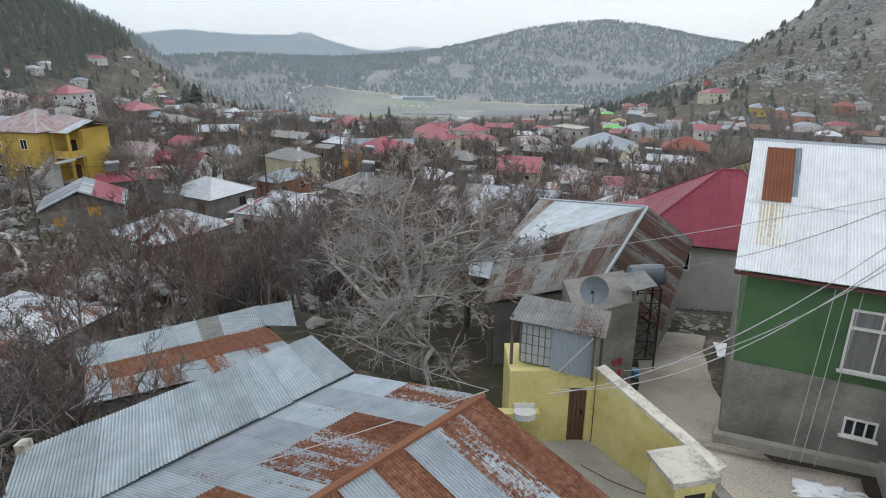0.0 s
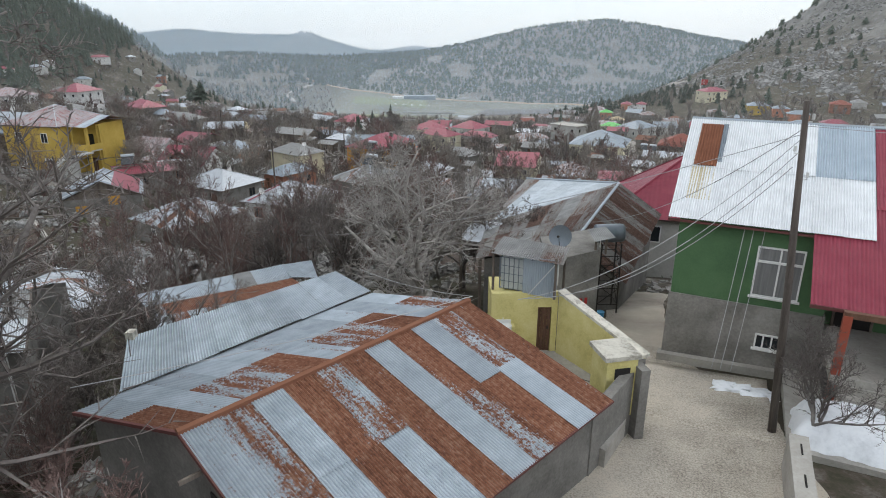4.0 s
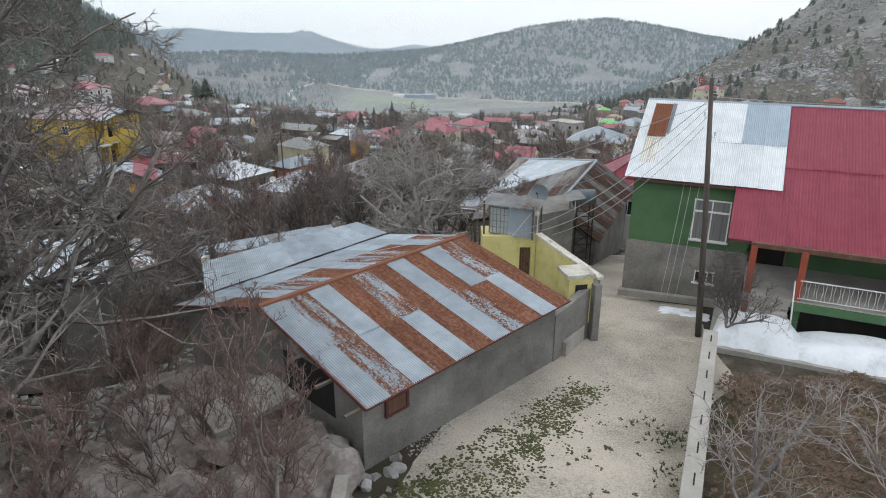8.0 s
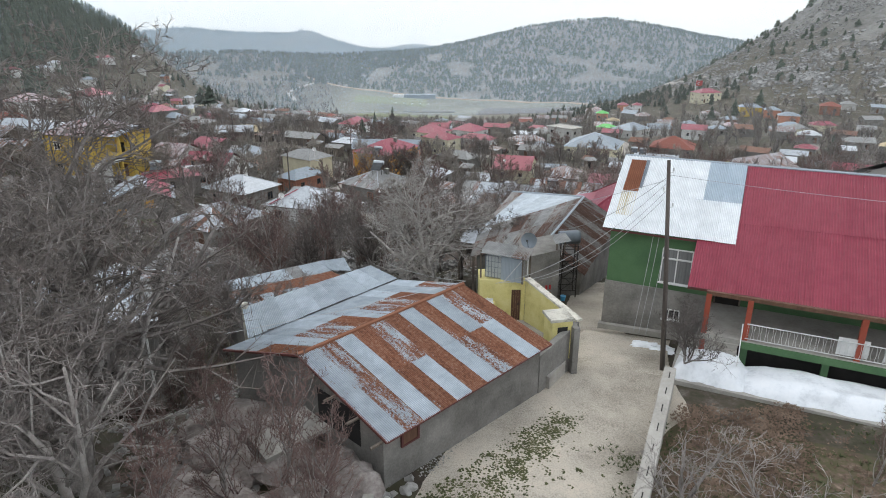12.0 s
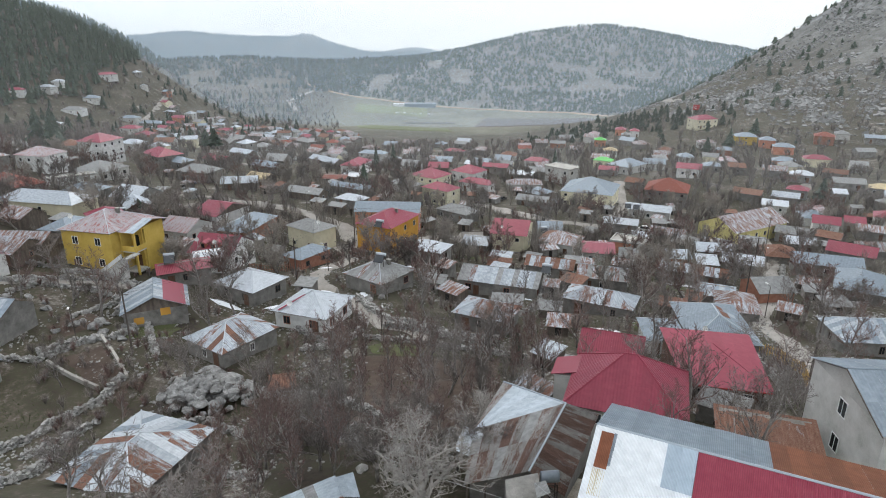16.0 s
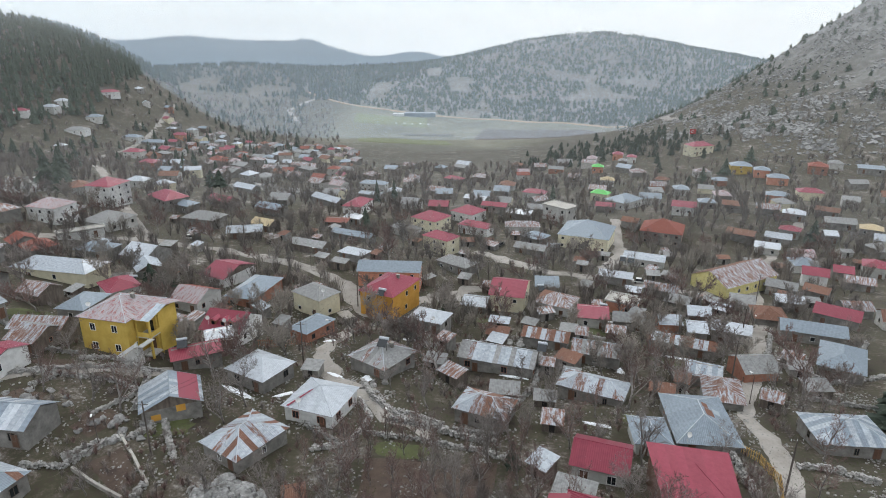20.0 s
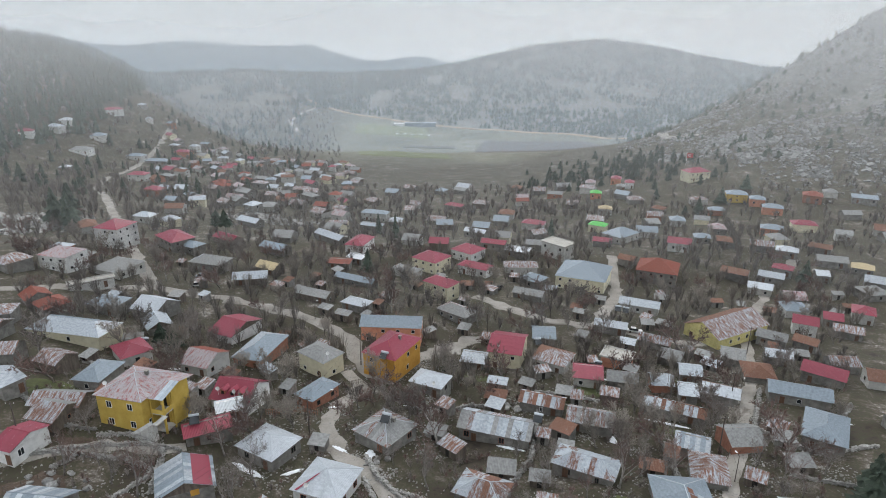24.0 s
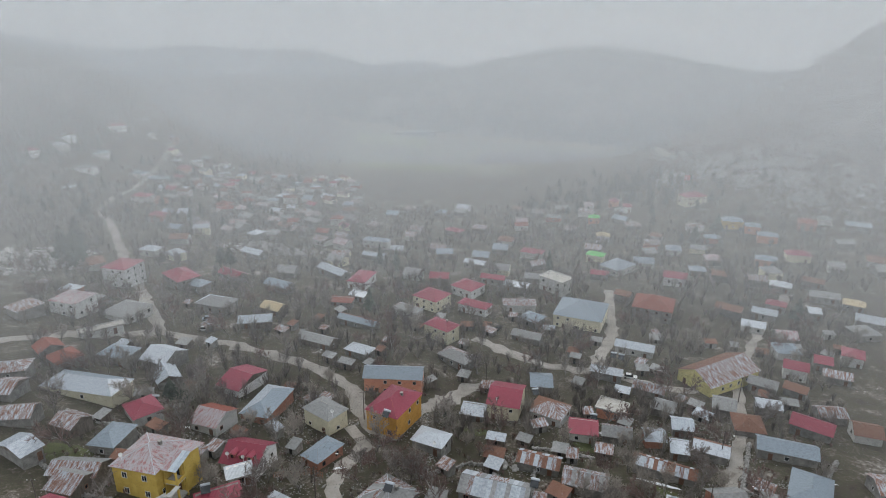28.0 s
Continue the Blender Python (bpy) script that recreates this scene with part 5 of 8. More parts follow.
house(20.4, 53.9, -20, 6.6, 6.0, 2.8, "gable", "red", "pale", label="pale rendered village house under a red sheet pitched roof", seed=29)
house(34.2, 27.6, -95, 10.0, 7.5, 6.2, "gable_end", "steel", "pale", openings="few", label="pale rendered village house under a blue-grey sheet pitched roof", seed=31)
house(25.5, 28.7, -18, 6.8, 3.4, 2.3, "shed", "rust rust", "block", label="cement-rendered village house under a orange-red pitched roof", seed=32)
house(81.4, 110.9, -21, 12.5, 5.6, 2.8, "gable", "steel steel galv", "block", far=True, label="cement-rendered village house with a patched blue-grey sheet roof", seed=33)
house(94.4, 122.4, -38, 9.2, 6.0, 3.0, "gable", "red", "block", far=True, label="cement-rendered village house under a red sheet pitched roof", seed=34)
house(76.9, 93.4, -33, 7.3, 11.1, 3.0, "hip", "steel", "block", far=True, label="cement-rendered village house under a blue-grey sheet hipped roof", seed=35)
house(57.4, 62.7, -5, 9.3, 7.0, 2.6, "hip", "steel galv", "block", label="cement-rendered village house under a grey galvanised hipped roof", seed=36)
house(-59.4, 61.2, -7, 8.3, 6.3, 3.0, "gable", "steel galv zinc steel", "block", label="cement-rendered village house under a grey galvanised pitched roof", seed=37)
house(-57.6, 49.2, -19, 9.4, 8.0, 3.0, "hip", "zinc rust galv steel", "block", label="cement-rendered village house with a patched zinc and rust roof", seed=38)
house(-27.4, 34.1, -19, 8.2, 9.8, 1.9, "hip", "zinc half galv steel rust zinc", "block", rise=1.5, label="cement-rendered village house with a patched rust-streaked sheet roof", seed=39)
house(-70.5, 84.4, -15, 5.8, 6.5, 2.2, "gable", "grey half grey", "timber", far=True, label="dark timber village house with a patched weathered grey sheet roof", seed=40)
house(-121.1, 173.7, -16, 10.5, 8.6, 5.3, "hip", "fade", "white", far=True, label="white-painted village house under a faded red sheet hipped roof", seed=41)
house(-122.0, 208.8, -15, 10.1, 10.5, 7.9, "hip", "red", "white", far=True, label="white-painted village house under a red sheet hipped roof", seed=42)
house(-101.7, 211.7, -43, 13.7, 8.8, 4.6, "hip", "red", "block", far=True, label="cement-rendered village house under a red sheet hipped roof", seed=43)
house(-80.3, 189.2, -19, 12.1, 7.6, 3.4, "hip", "grey galv", "block", far=True, label="cement-rendered village house under a weathered grey sheet hipped roof", seed=44)
house(-104.6, 158.7, 35, 11.9, 2.9, 2.5, "flat", "grey", "white", far=True, label="white-painted village house under a weathered grey sheet flat roof", seed=45)
house(-105.1, 175.6, -20, 11.1, 10.9, 2.9, "hip", "grey", "pale", far=True, label="pale rendered village house under a weathered grey sheet hipped roof", seed=46)
house(-101.3, 134.7, -37, 7.3, 6.3, 3.5, "hip", "tile", "block", far=True, label="cement-rendered village house under a orange-red hipped roof", seed=47)
house(-91.6, 143.5, -15, 9.0, 6.3, 3.0, "hip", "steel", "block", far=True, label="cement-rendered village house under a blue-grey sheet hipped roof", seed=48)
house(-79.5, 144.7, -23, 8.6, 8.8, 2.8, "gable", "zinc", "block", far=True, label="cement-rendered village house under a bright zinc pitched roof", seed=49)
house(-62.9, 176.5, 9, 10.4, 5.6, 2.5, "gable", "tan tan galv", "timber", far=True, label="dark timber village house with a patched tan sheet roof", seed=50)
house(-54.1, 134.2, -25, 7.2, 11.2, 2.9, "gable", "red", "white", far=True, label="white-painted village house under a red sheet pitched roof", seed=51)
house(-44.5, 123.3, -15, 7.2, 13.1, 3.0, "hip", "steel galv", "brick", far=True, label="brick village house under a blue-grey sheet hipped roof", seed=52)
house(-54.4, 113.4, -19, 7.1, 7.8, 2.8, "gable", "tile rust fade", "pale", far=True, label="pale rendered village house with a patched orange-red roof", seed=53)
house(-41.8, 92.5, 25, 4.8, 3.0, 2.8, "shed", "zinc", "white", label="white-painted village house under a bright zinc pitched roof", seed=54)
house(-46.7, 234.8, -43, 16.2, 4.9, 2.7, "gable", "galv", "block", far=True, label="cement-rendered village house under a grey galvanised pitched roof", seed=55)
house(-33.5, 225.2, -17, 7.3, 12.3, 3.6, "hip", "red", "white", far=True, label="white-painted village house under a red sheet hipped roof", seed=56)
house(-36.2, 308.0, -16, 14.1, 5.3, 4.4, "hip", "steel", "pale", far=True, label="pale rendered village house under a blue-grey sheet hipped roof", seed=57)
house(-35.2, 281.8, -22, 11.6, 3.5, 2.8, "shed", "steel", "block", far=True, label="cement-rendered village house under a blue-grey sheet pitched roof", seed=58)
house(-38.2, 203.0, -10, 8.1, 3.6, 2.4, "shed", "tile", "block", far=True, label="cement-rendered village house under a orange-red pitched roof", seed=59)
house(-33.1, 210.6, -26, 6.5, 3.5, 2.4, "shed", "zinc", "block", far=True, label="cement-rendered village house under a bright zinc pitched roof", seed=60)
house(-29.2, 182.0, -28, 15.0, 3.7, 2.4, "gable", "half steel tile", "block", far=True, label="cement-rendered village house with a patched rust-streaked sheet roof", seed=61)
house(-4.3, 208.4, -37, 10.9, 9.8, 4.9, "hip", "red", "cream", far=True, label="cream-painted village house under a red sheet hipped roof", seed=62)
house(-0.5, 176.3, -39, 9.9, 6.3, 5.1, "hip", "red", "cream", far=True, label="cream-painted village house under a red sheet hipped roof", seed=63, stack=True)
house(-13.0, 197.8, -34, 10.4, 4.6, 2.9, "hip", "grey half", "pale", far=True, label="pale rendered village house under a weathered grey sheet hipped roof", seed=64)
house(10.1, 221.3, -40, 10.1, 9.2, 3.7, "hip", "red", "white", far=True, label="white-painted village house under a red sheet hipped roof", seed=65)
house(21.2, 230.6, -20, 9.8, 4.2, 2.8, "gable", "red", "block", far=True, label="cement-rendered village house under a red sheet pitched roof", seed=66)
house(12.1, 203.3, -31, 11.7, 5.6, 3.3, "hip", "red", "white", far=True, label="white-painted village house under a red sheet hipped roof", seed=67)
house(30.4, 227.4, -23, 10.1, 4.1, 2.9, "shed", "zinc steel", "block", far=True, label="cement-rendered village house under a bright zinc pitched roof", seed=68)
house(29.5, 207.7, -3, 12.1, 5.8, 3.3, "hip", "half grey half", "pale", far=True, label="pale rendered village house with a patched rust-streaked sheet roof", seed=69)
house(15.5, 265.2, -29, 10.2, 4.4, 2.8, "gable", "zinc", "block", far=True, label="cement-rendered village house under a bright zinc pitched roof", seed=70)
house(47.9, 231.6, -46, 11.5, 7.8, 5.9, "flat", "grey", "pale", far=True, label="pale rendered village house under a weathered grey sheet flat roof", seed=71)
house(52.6, 202.9, -23, 17.4, 17.2, 5.2, "hip", "steel", "cream", far=True, label="cream-painted village house under a blue-grey sheet hipped roof", seed=72)
house(-25.3, 155.6, -28, 7.8, 4.4, 2.4, "hip", "zinc", "block", far=True, label="cement-rendered village house under a bright zinc hipped roof", seed=73)
house(-38.8, 161.0, -25, 10.9, 4.4, 2.3, "gable", "grey", "timber", far=True, label="dark timber village house under a weathered grey sheet pitched roof", seed=74)
house(28.5, 176.3, -26, 9.6, 4.4, 2.4, "gable", "half grey", "block", far=True, label="cement-rendered village house under a rust-streaked sheet pitched roof", seed=75)
house(76.3, 279.8, -31, 8.1, 5.4, 3.8, "hip", "lime", "cream", far=True, label="cream-painted village house under a bright green hipped roof", seed=76)
house(93.3, 356.7, -13, 6.4, 5.5, 3.8, "hip", "lime", "peach", far=True, label="salmon-painted village house under a bright green hipped roof", seed=77)
house(89.2, 317.7, -11, 6.9, 5.5, 3.8, "hip", "tan", "white", far=True, label="white-painted village house under a tan sheet hipped roof", seed=78)
house(81.3, 258.3, -51, 10.4, 13.4, 3.8, "hip", "steel", "pale", far=True, label="pale rendered village house under a blue-grey sheet hipped roof", seed=79)
house(70.4, 247.3, -20, 7.5, 4.5, 2.9, "gable", "red", "block", far=True, label="cement-rendered village house under a red sheet pitched roof", seed=80)
house(84.2, 214.5, -24, 14.6, 13.7, 4.9, "hip", "tile", "block", rise=3.6, far=True, label="cement-rendered village house under a orange-red hipped roof", seed=81)
house(100.2, 236.9, -22, 9.0, 6.4, 3.8, "gable", "red", "white", far=True, label="white-painted village house under a red sheet pitched roof", seed=82)
house(114.6, 248.9, -15, 6.5, 5.5, 2.9, "hip", "steel", "block", far=True, label="cement-rendered village house under a blue-grey sheet hipped roof", seed=83)
house(164.7, 326.8, -16, 10.6, 7.6, 4.2, "hip", "steel", "golden", far=True, label="bright yellow village house under a blue-grey sheet hipped roof", seed=84)
house(171.9, 317.3, -21, 7.4, 6.6, 3.9, "hip", "steel", "peach", far=True, label="salmon-painted village house under a blue-grey sheet hipped roof", seed=85)
house(145.8, 307.1, -17, 8.2, 5.6, 2.9, "hip", "steel", "brick", far=True, label="brick village house under a blue-grey sheet hipped roof", seed=86)
house(173.9, 304.1, -23, 9.6, 6.6, 3.9, "hip", "steel", "peach", far=True, label="salmon-painted village house under a blue-grey sheet hipped roof", seed=87)
house(201.8, 317.3, -27, 9.1, 7.7, 3.9, "hip", "tile", "brick", far=True, label="brick village house under a orange-red hipped roof", seed=88)
house(175.3, 276.4, -17, 10.8, 6.6, 4.1, "hip", "red", "cream", far=True, label="cream-painted village house under a red sheet hipped roof", seed=89)
house(226.3, 311.2, -27, 11.7, 5.8, 2.9, "shed", "steel", "block", far=True, label="cement-rendered village house under a blue-grey sheet pitched roof", seed=90)
house(183.7, 258.8, -25, 6.5, 5.6, 3.3, "gable", "grey", "pale", far=True, label="pale rendered village house under a weathered grey sheet pitched roof", seed=91)
house(154.6, 266.3, -25, 9.3, 6.5, 3.9, "hip", "steel", "peach", far=True, label="salmon-painted village house under a blue-grey sheet hipped roof", seed=92)
house(134.1, 235.0, -22, 8.5, 5.6, 2.9, "gable", "half", "block", far=True, label="cement-rendered village house under a rust-streaked sheet pitched roof", seed=93)
house(142.1, 229.4, -29, 7.8, 5.7, 2.9, "hip", "zinc", "block", far=True, label="cement-rendered village house under a bright zinc hipped roof", seed=94)
house(159.2, 235.2, -36, 8.3, 4.6, 2.5, "gable", "rust", "block", far=True, label="cement-rendered village house under a rusted sheet pitched roof", seed=95)
house(155.7, 221.1, -20, 10.6, 5.8, 2.6, "gable", "grey", "block", far=True, label="cement-rendered village house under a weathered grey sheet pitched roof", seed=96)
house(134.2, 216.4, -35, 6.9, 5.1, 3.0, "hip", "red", "block", far=True, label="cement-rendered village house under a red sheet hipped roof", seed=97)
house(117.9, 200.9, -26, 7.8, 5.3, 2.9, "gable", "zinc", "pale", far=True, label="pale rendered village house under a bright zinc pitched roof", seed=98)
house(127.5, 211.7, -31, 8.6, 5.3, 2.7, "gable", "galv", "block", far=True, label="cement-rendered village house under a grey galvanised pitched roof", seed=99)
house(157.3, 368.5, 15, 14.4, 9.3, 5.6, "hip", "red", "cream", far=True, label="cream-painted village house under a red sheet hipped roof", seed=100)
house(144.0, 207.5, -16, 4.1, 6.0, 3.0, "gable", "zinc", "block", far=True, label="cement-rendered village house under a bright zinc pitched roof", seed=101)
house(164.0, 214.2, -33, 7.2, 5.9, 2.8, "hip", "tan", "block", far=True, label="cement-rendered village house under a tan sheet hipped roof", seed=102)
house(84.2, 154.3, -62, 12.0, 21.2, 3.6, "gable_end", "rust half rust", "yellow", far=True, label="yellow-painted village house with a patched rusted sheet roof", seed=103)
house(49.9, 153.9, -22, 8.9, 4.1, 2.4, "gable", "zinc rust", "block", far=True, label="cement-rendered village house under a bright zinc pitched roof", seed=104)
house(63.8, 171.8, -24, 12.0, 5.0, 3.0, "gable", "galv", "pale", far=True, label="pale rendered village house under a grey galvanised pitched roof", seed=105)
house(45.5, 131.0, -29, 7.2, 5.3, 3.1, "flat", "tile", "peach", far=True, label="salmon-painted village house under a orange-red flat roof", seed=106)
house(43.3, 118.7, -14, 6.7, 4.8, 2.4, "gable", "half rust grey", "block", far=True, label="cement-rendered village house with a patched rust-streaked sheet roof", seed=107)
house(59.8, 144.2, -29, 8.4, 4.6, 2.3, "gable", "half grey", "block", far=True, label="cement-rendered village house under a rust-streaked sheet pitched roof", seed=108)
house(60.3, 121.0, -13, 4.7, 5.2, 2.9, "gable", "galv", "block", far=True, label="cement-rendered village house under a grey galvanised pitched roof", seed=109)
house(55.8, 110.3, -14, 3.7, 4.2, 2.5, "shed", "galv", "block", far=True, label="cement-rendered village house under a grey galvanised pitched roof", seed=110)
house(95.3, 148.8, -34, 7.5, 4.9, 2.8, "gable", "half grey", "block", far=True, label="cement-rendered village house under a rust-streaked sheet pitched roof", seed=111)
house(104.1, 146.6, -42, 5.9, 4.4, 2.6, "gable", "rust half", "block", far=True, label="cement-rendered village house under a rusted sheet pitched roof", seed=112)
house(110.5, 159.1, -27, 6.5, 5.9, 4.3, "gable", "red", "white", far=True, label="white-painted village house under a red sheet pitched roof", seed=113)
house(123.4, 166.1, -25, 5.0, 5.9, 3.0, "gable", "red", "block", far=True, label="cement-rendered village house under a red sheet pitched roof", seed=114)
house(89.3, 134.5, -18, 6.1, 4.5, 2.8, "gable", "zinc", "block", far=True, label="cement-rendered village house under a bright zinc pitched roof", seed=115)
house(135.1, 169.2, -32, 6.0, 6.9, 4.0, "hip", "red", "pale", far=True, label="pale rendered village house under a red sheet hipped roof", seed=116)
house(122.3, 156.5, -26, 7.5, 4.9, 2.6, "gable", "half", "block", far=True, label="cement-rendered village house under a rust-streaked sheet pitched roof", seed=117)
house(-340.9, 497.2, 17, 11.8, 7.9, 4.0, "hip", "red", "white", far=True, label="white-painted village house under a red sheet hipped roof", seed=118)
house(-331.4, 523.2, -16, 13.1, 7.9, 4.0, "hip", "galv", "pale", far=True, label="pale rendered village house under a grey galvanised hipped roof", seed=119)
house(-331.9, 541.9, -0, 10.5, 6.9, 3.4, "hip", "zinc", "white", far=True, label="white-painted village house under a bright zinc hipped roof", seed=120)
house(-321.2, 602.7, 31, 17.3, 9.0, 4.4, "hip", "red", "white", far=True, label="white-painted village house under a red sheet hipped roof", seed=121)
house(-307.0, 543.0, 16, 12.6, 8.9, 4.0, "hip", "steel", "pale", far=True, label="pale rendered village house under a blue-grey sheet hipped roof", seed=122)
house(-301.1, 503.1, -0, 16.7, 8.8, 3.4, "hip", "grey", "white", far=True, label="white-painted village house under a weathered grey sheet hipped roof", seed=123)
house(-286.0, 451.6, 0, 7.5, 5.8, 3.0, "hip", "zinc", "block", far=True, label="cement-rendered village house under a bright zinc hipped roof", seed=124)
house(-215.2, 419.6, -9, 13.0, 7.5, 5.1, "hip", "red", "pale", far=True, label="pale rendered village house under a red sheet hipped roof", seed=125)
house(-251.3, 586.2, -13, 15.6, 7.9, 4.4, "hip", "red", "peach", far=True, label="salmon-painted village house under a red sheet hipped roof", seed=126)
house(-194.3, 526.1, 28, 17.4, 6.8, 3.2, "gable", "red", "pale", far=True, label="pale rendered village house under a red sheet pitched roof", seed=127)
house(-267.6, 526.3, -12, 15.0, 7.9, 4.0, "hip", "steel", "pale", far=True, label="pale rendered village house under a blue-grey sheet hipped roof", seed=128)
house(-250.1, 526.6, -8, 21.1, 7.8, 3.4, "hip", "steel", "block", far=True, label="cement-rendered village house under a blue-grey sheet hipped roof", seed=129)
house(-64.5, 214.2, -29, 11.1, 5.4, 2.8, "gable", "steel", "block", far=True, label="cement-rendered village house under a blue-grey sheet pitched roof", seed=130)
house(-60.6, 191.1, -28, 8.1, 5.6, 2.7, "gable", "tan", "timber", far=True, label="dark timber village house under a tan sheet pitched roof", seed=131)
house(-86.3, 224.7, -35, 11.7, 5.4, 2.9, "gable", "red", "block", far=True, label="cement-rendered village house under a red sheet pitched roof", seed=132)
house(-94.3, 208.2, -28, 8.0, 5.6, 3.1, "hip", "steel", "block", far=True, label="cement-rendered village house under a blue-grey sheet hipped roof", seed=133)
house(-89.7, 265.4, -32, 12.2, 5.2, 2.6, "gable", "galv", "block", far=True, label="cement-rendered village house under a grey galvanised pitched roof", seed=134)
house(-118.8, 179.8, -25, 7.4, 4.8, 2.9, "shed", "grey", "timber", far=True, label="dark timber village house under a weathered grey sheet pitched roof", seed=135)
house(-19.4, 139.5, -61, 3.9, 3.7, 2.5, "shed", "zinc", "block", far=True, label="cement-rendered village house under a bright zinc pitched roof", seed=136)
house(4.4, 159.7, -40, 10.6, 6.0, 2.8, "hip", "half grey", "block", far=True, label="cement-rendered village house under a rust-streaked sheet hipped roof", seed=137)
house(6.7, 342.8, -32, 10.7, 5.3, 2.8, "hip", "red", "block", far=True, label="cement-rendered village house under a red sheet hipped roof", seed=138)
house(46.2, 290.6, -25, 10.9, 6.2, 3.4, "hip", "red", "pale", far=True, label="pale rendered village house under a red sheet hipped roof", seed=139)
house(74.7, 223.7, -36, 6.0, 4.9, 2.8, "gable", "rust", "block", far=True, label="cement-rendered village house under a rusted sheet pitched roof", seed=140)
house(-84.2, 91.2, 62, 4.1, 8.0, 3.0, "gable", "galv", "block", far=True, label="cement-rendered village house under a grey galvanised pitched roof", seed=141)
house(-70.6, 75.2, -17, 4.0, 7.0, 3.0, "gable", "red", "white", label="white-painted village house under a red sheet pitched roof", seed=142)
house(-71.2, 87.9, -4, 9.5, 5.0, 2.4, "gable", "grey half", "timber", far=True, label="dark timber village house under a weathered grey sheet pitched roof", seed=143)
house(115.3, 393.5, -17, 6.4, 6.4, 3.8, "hip", "red", "peach", far=True, label="salmon-painted village house under a red sheet hipped roof", seed=144)
house(118.0, 372.4, -18, 5.3, 6.5, 3.8, "hip", "red", "white", far=True, label="white-painted village house under a red sheet hipped roof", seed=145)
house(111.7, 368.5, -18, 5.0, 5.5, 2.9, "hip", "grey", "block", far=True, label="cement-rendered village house under a weathered grey sheet hipped roof", seed=146)

# ---- farther houses, too small to tell their rooms apart ----
rh = random.Random(19)
ROOFS = ("red", "steel", "galv", "grey", "half", "rust", "rust", "grey", "steel", "grey", "fade", "half", "spot", "grey", "tile", "half")
WALLS = ("block", "block", "pale", "block", "block", "brick", "cream", "block", "pale", "timber")
LABELS = {"spot": "rust-spotted", "red": "red sheet", "steel": "blue-grey sheet", "galv": "grey galvanised", "zinc": "bright zinc", "grey": "weathered grey", "half": "rust-streaked", "tile": "orange-red", "fade": "faded red", "rust": "rusted sheet"}


def scatter(count, area, gap, wide, high):
    n = tries = 0
    while n < count and tries < 6000:
        tries += 1
        x, y = area()
        w, d = rh.uniform(*wide), rh.uniform(5, 8)
        if any((x - a) ** 2 + (y - b) ** 2 < (r + w * .6 + gap) ** 2 for a, b, r in TAKEN):
            continue
        n += 1
        t, q = rh.choice(ROOFS), rh.choice(WALLS)
        house(x, y, rh.gauss(-20, 16), w, d, rh.uniform(*high), rh.choice(("hip", "gable", "gable")), t, q, far=True, openings="few",
              label="small %s house under a %s roof" % ({"block": "rendered", "pale": "pale", "white": "white", "cream": "cream", "brick": "brick", "peach": "salmon", "timber": "plank"}[q], LABELS[t]), seed=n + 500)


def west():
    y = rh.uniform(300, 660)
    return rh.uniform(-.47, -.12) * y - 10, y


scatter(105, west, 1.2, (6.5, 11), (2.8, 5.2))
scatter(22, lambda: (rh.uniform(-150, 60), rh.uniform(150, 330)), 1.5, (6, 9.5), (2.6, 3.6))
scatter(34, lambda: (rh.uniform(75, 240), rh.uniform(150, 330)), 1.5, (6, 9.5), (2.6, 3.6))
scatter(16, lambda: (rh.uniform(20, 120), rh.uniform(62, 150)), 1.2, (4.5, 7.5), (2.3, 2.8))
scatter(10, lambda: (rh.uniform(-110, -70), rh.uniform(95, 150)), 1.2, (5, 8), (2.4, 3.0))

scatter(26, lambda: (rh.uniform(-120, 130), rh.uniform(250, 430)), 2, (6, 9.5), (2.6, 3.6))

# ---- roads, tracks and walls ----
def way(name, line, width, lift, mat, label, step=3.0):
    return single(name, draped(line, [width] * len(line) if not isinstance(width, list) else width, lift, step, .28), mat, (0, 0, 0), label, "road", kind="structure", smooth_shade=True)


ROADS = [
    ([(-149.0, 134.0), (-129.8, 143.5), (-112.8, 155.7), (-89.3, 164.7), (-67.1, 161.1), (-51.9, 154.2), (-35.4, 145.7), (-25.4, 137.1), (-20.9, 125.6), (-17.0, 115.8), (-12.3, 114.5), (-3.5, 130.9), (7.4, 145.4), (15.8, 149.3)], 4.6),
    ([(-23.0, 118.2), (-18.1, 109.0), (-21.9, 101.6), (-23.1, 91.7), (-18.6, 81.4), (-13.0, 76.2), (-8.0, 69.2), (-1.0, 65.2)], 3.8),
    ([(144.5, 226.0), (124.7, 206.8), (109.4, 184.2), (90.4, 154.8), (81.5, 131.6), (70.3, 111.1), (57.3, 89.1), (47.3, 70.5), (47.1, 60.2), (42, 48), (36, 36), (30, 24)], 3.4),
    ([(10.5, 176.8), (20.6, 167.6), (31.3, 159.6), (46.6, 156.7), (61.9, 191.9), (70.7, 231.3)], 4.6),
    ([(-100, 70), (-73.1, 72.1), (-65.6, 76.2), (-59.1, 78.8), (-50.1, 79.2), (-46.1, 81.2)], 3.0),
    ([(-89.3, 164.7), (-108.8, 195.2), (-139.4, 242.4), (-198.4, 340.9), (-219.7, 366.5), (-245.4, 434.0), (-257.8, 503.5), (-300, 700)], 4.5),
    ([(51.6, 155.5), (61.8, 150.0), (74.1, 147.3), (92.7, 163.2)], 4.0),
]
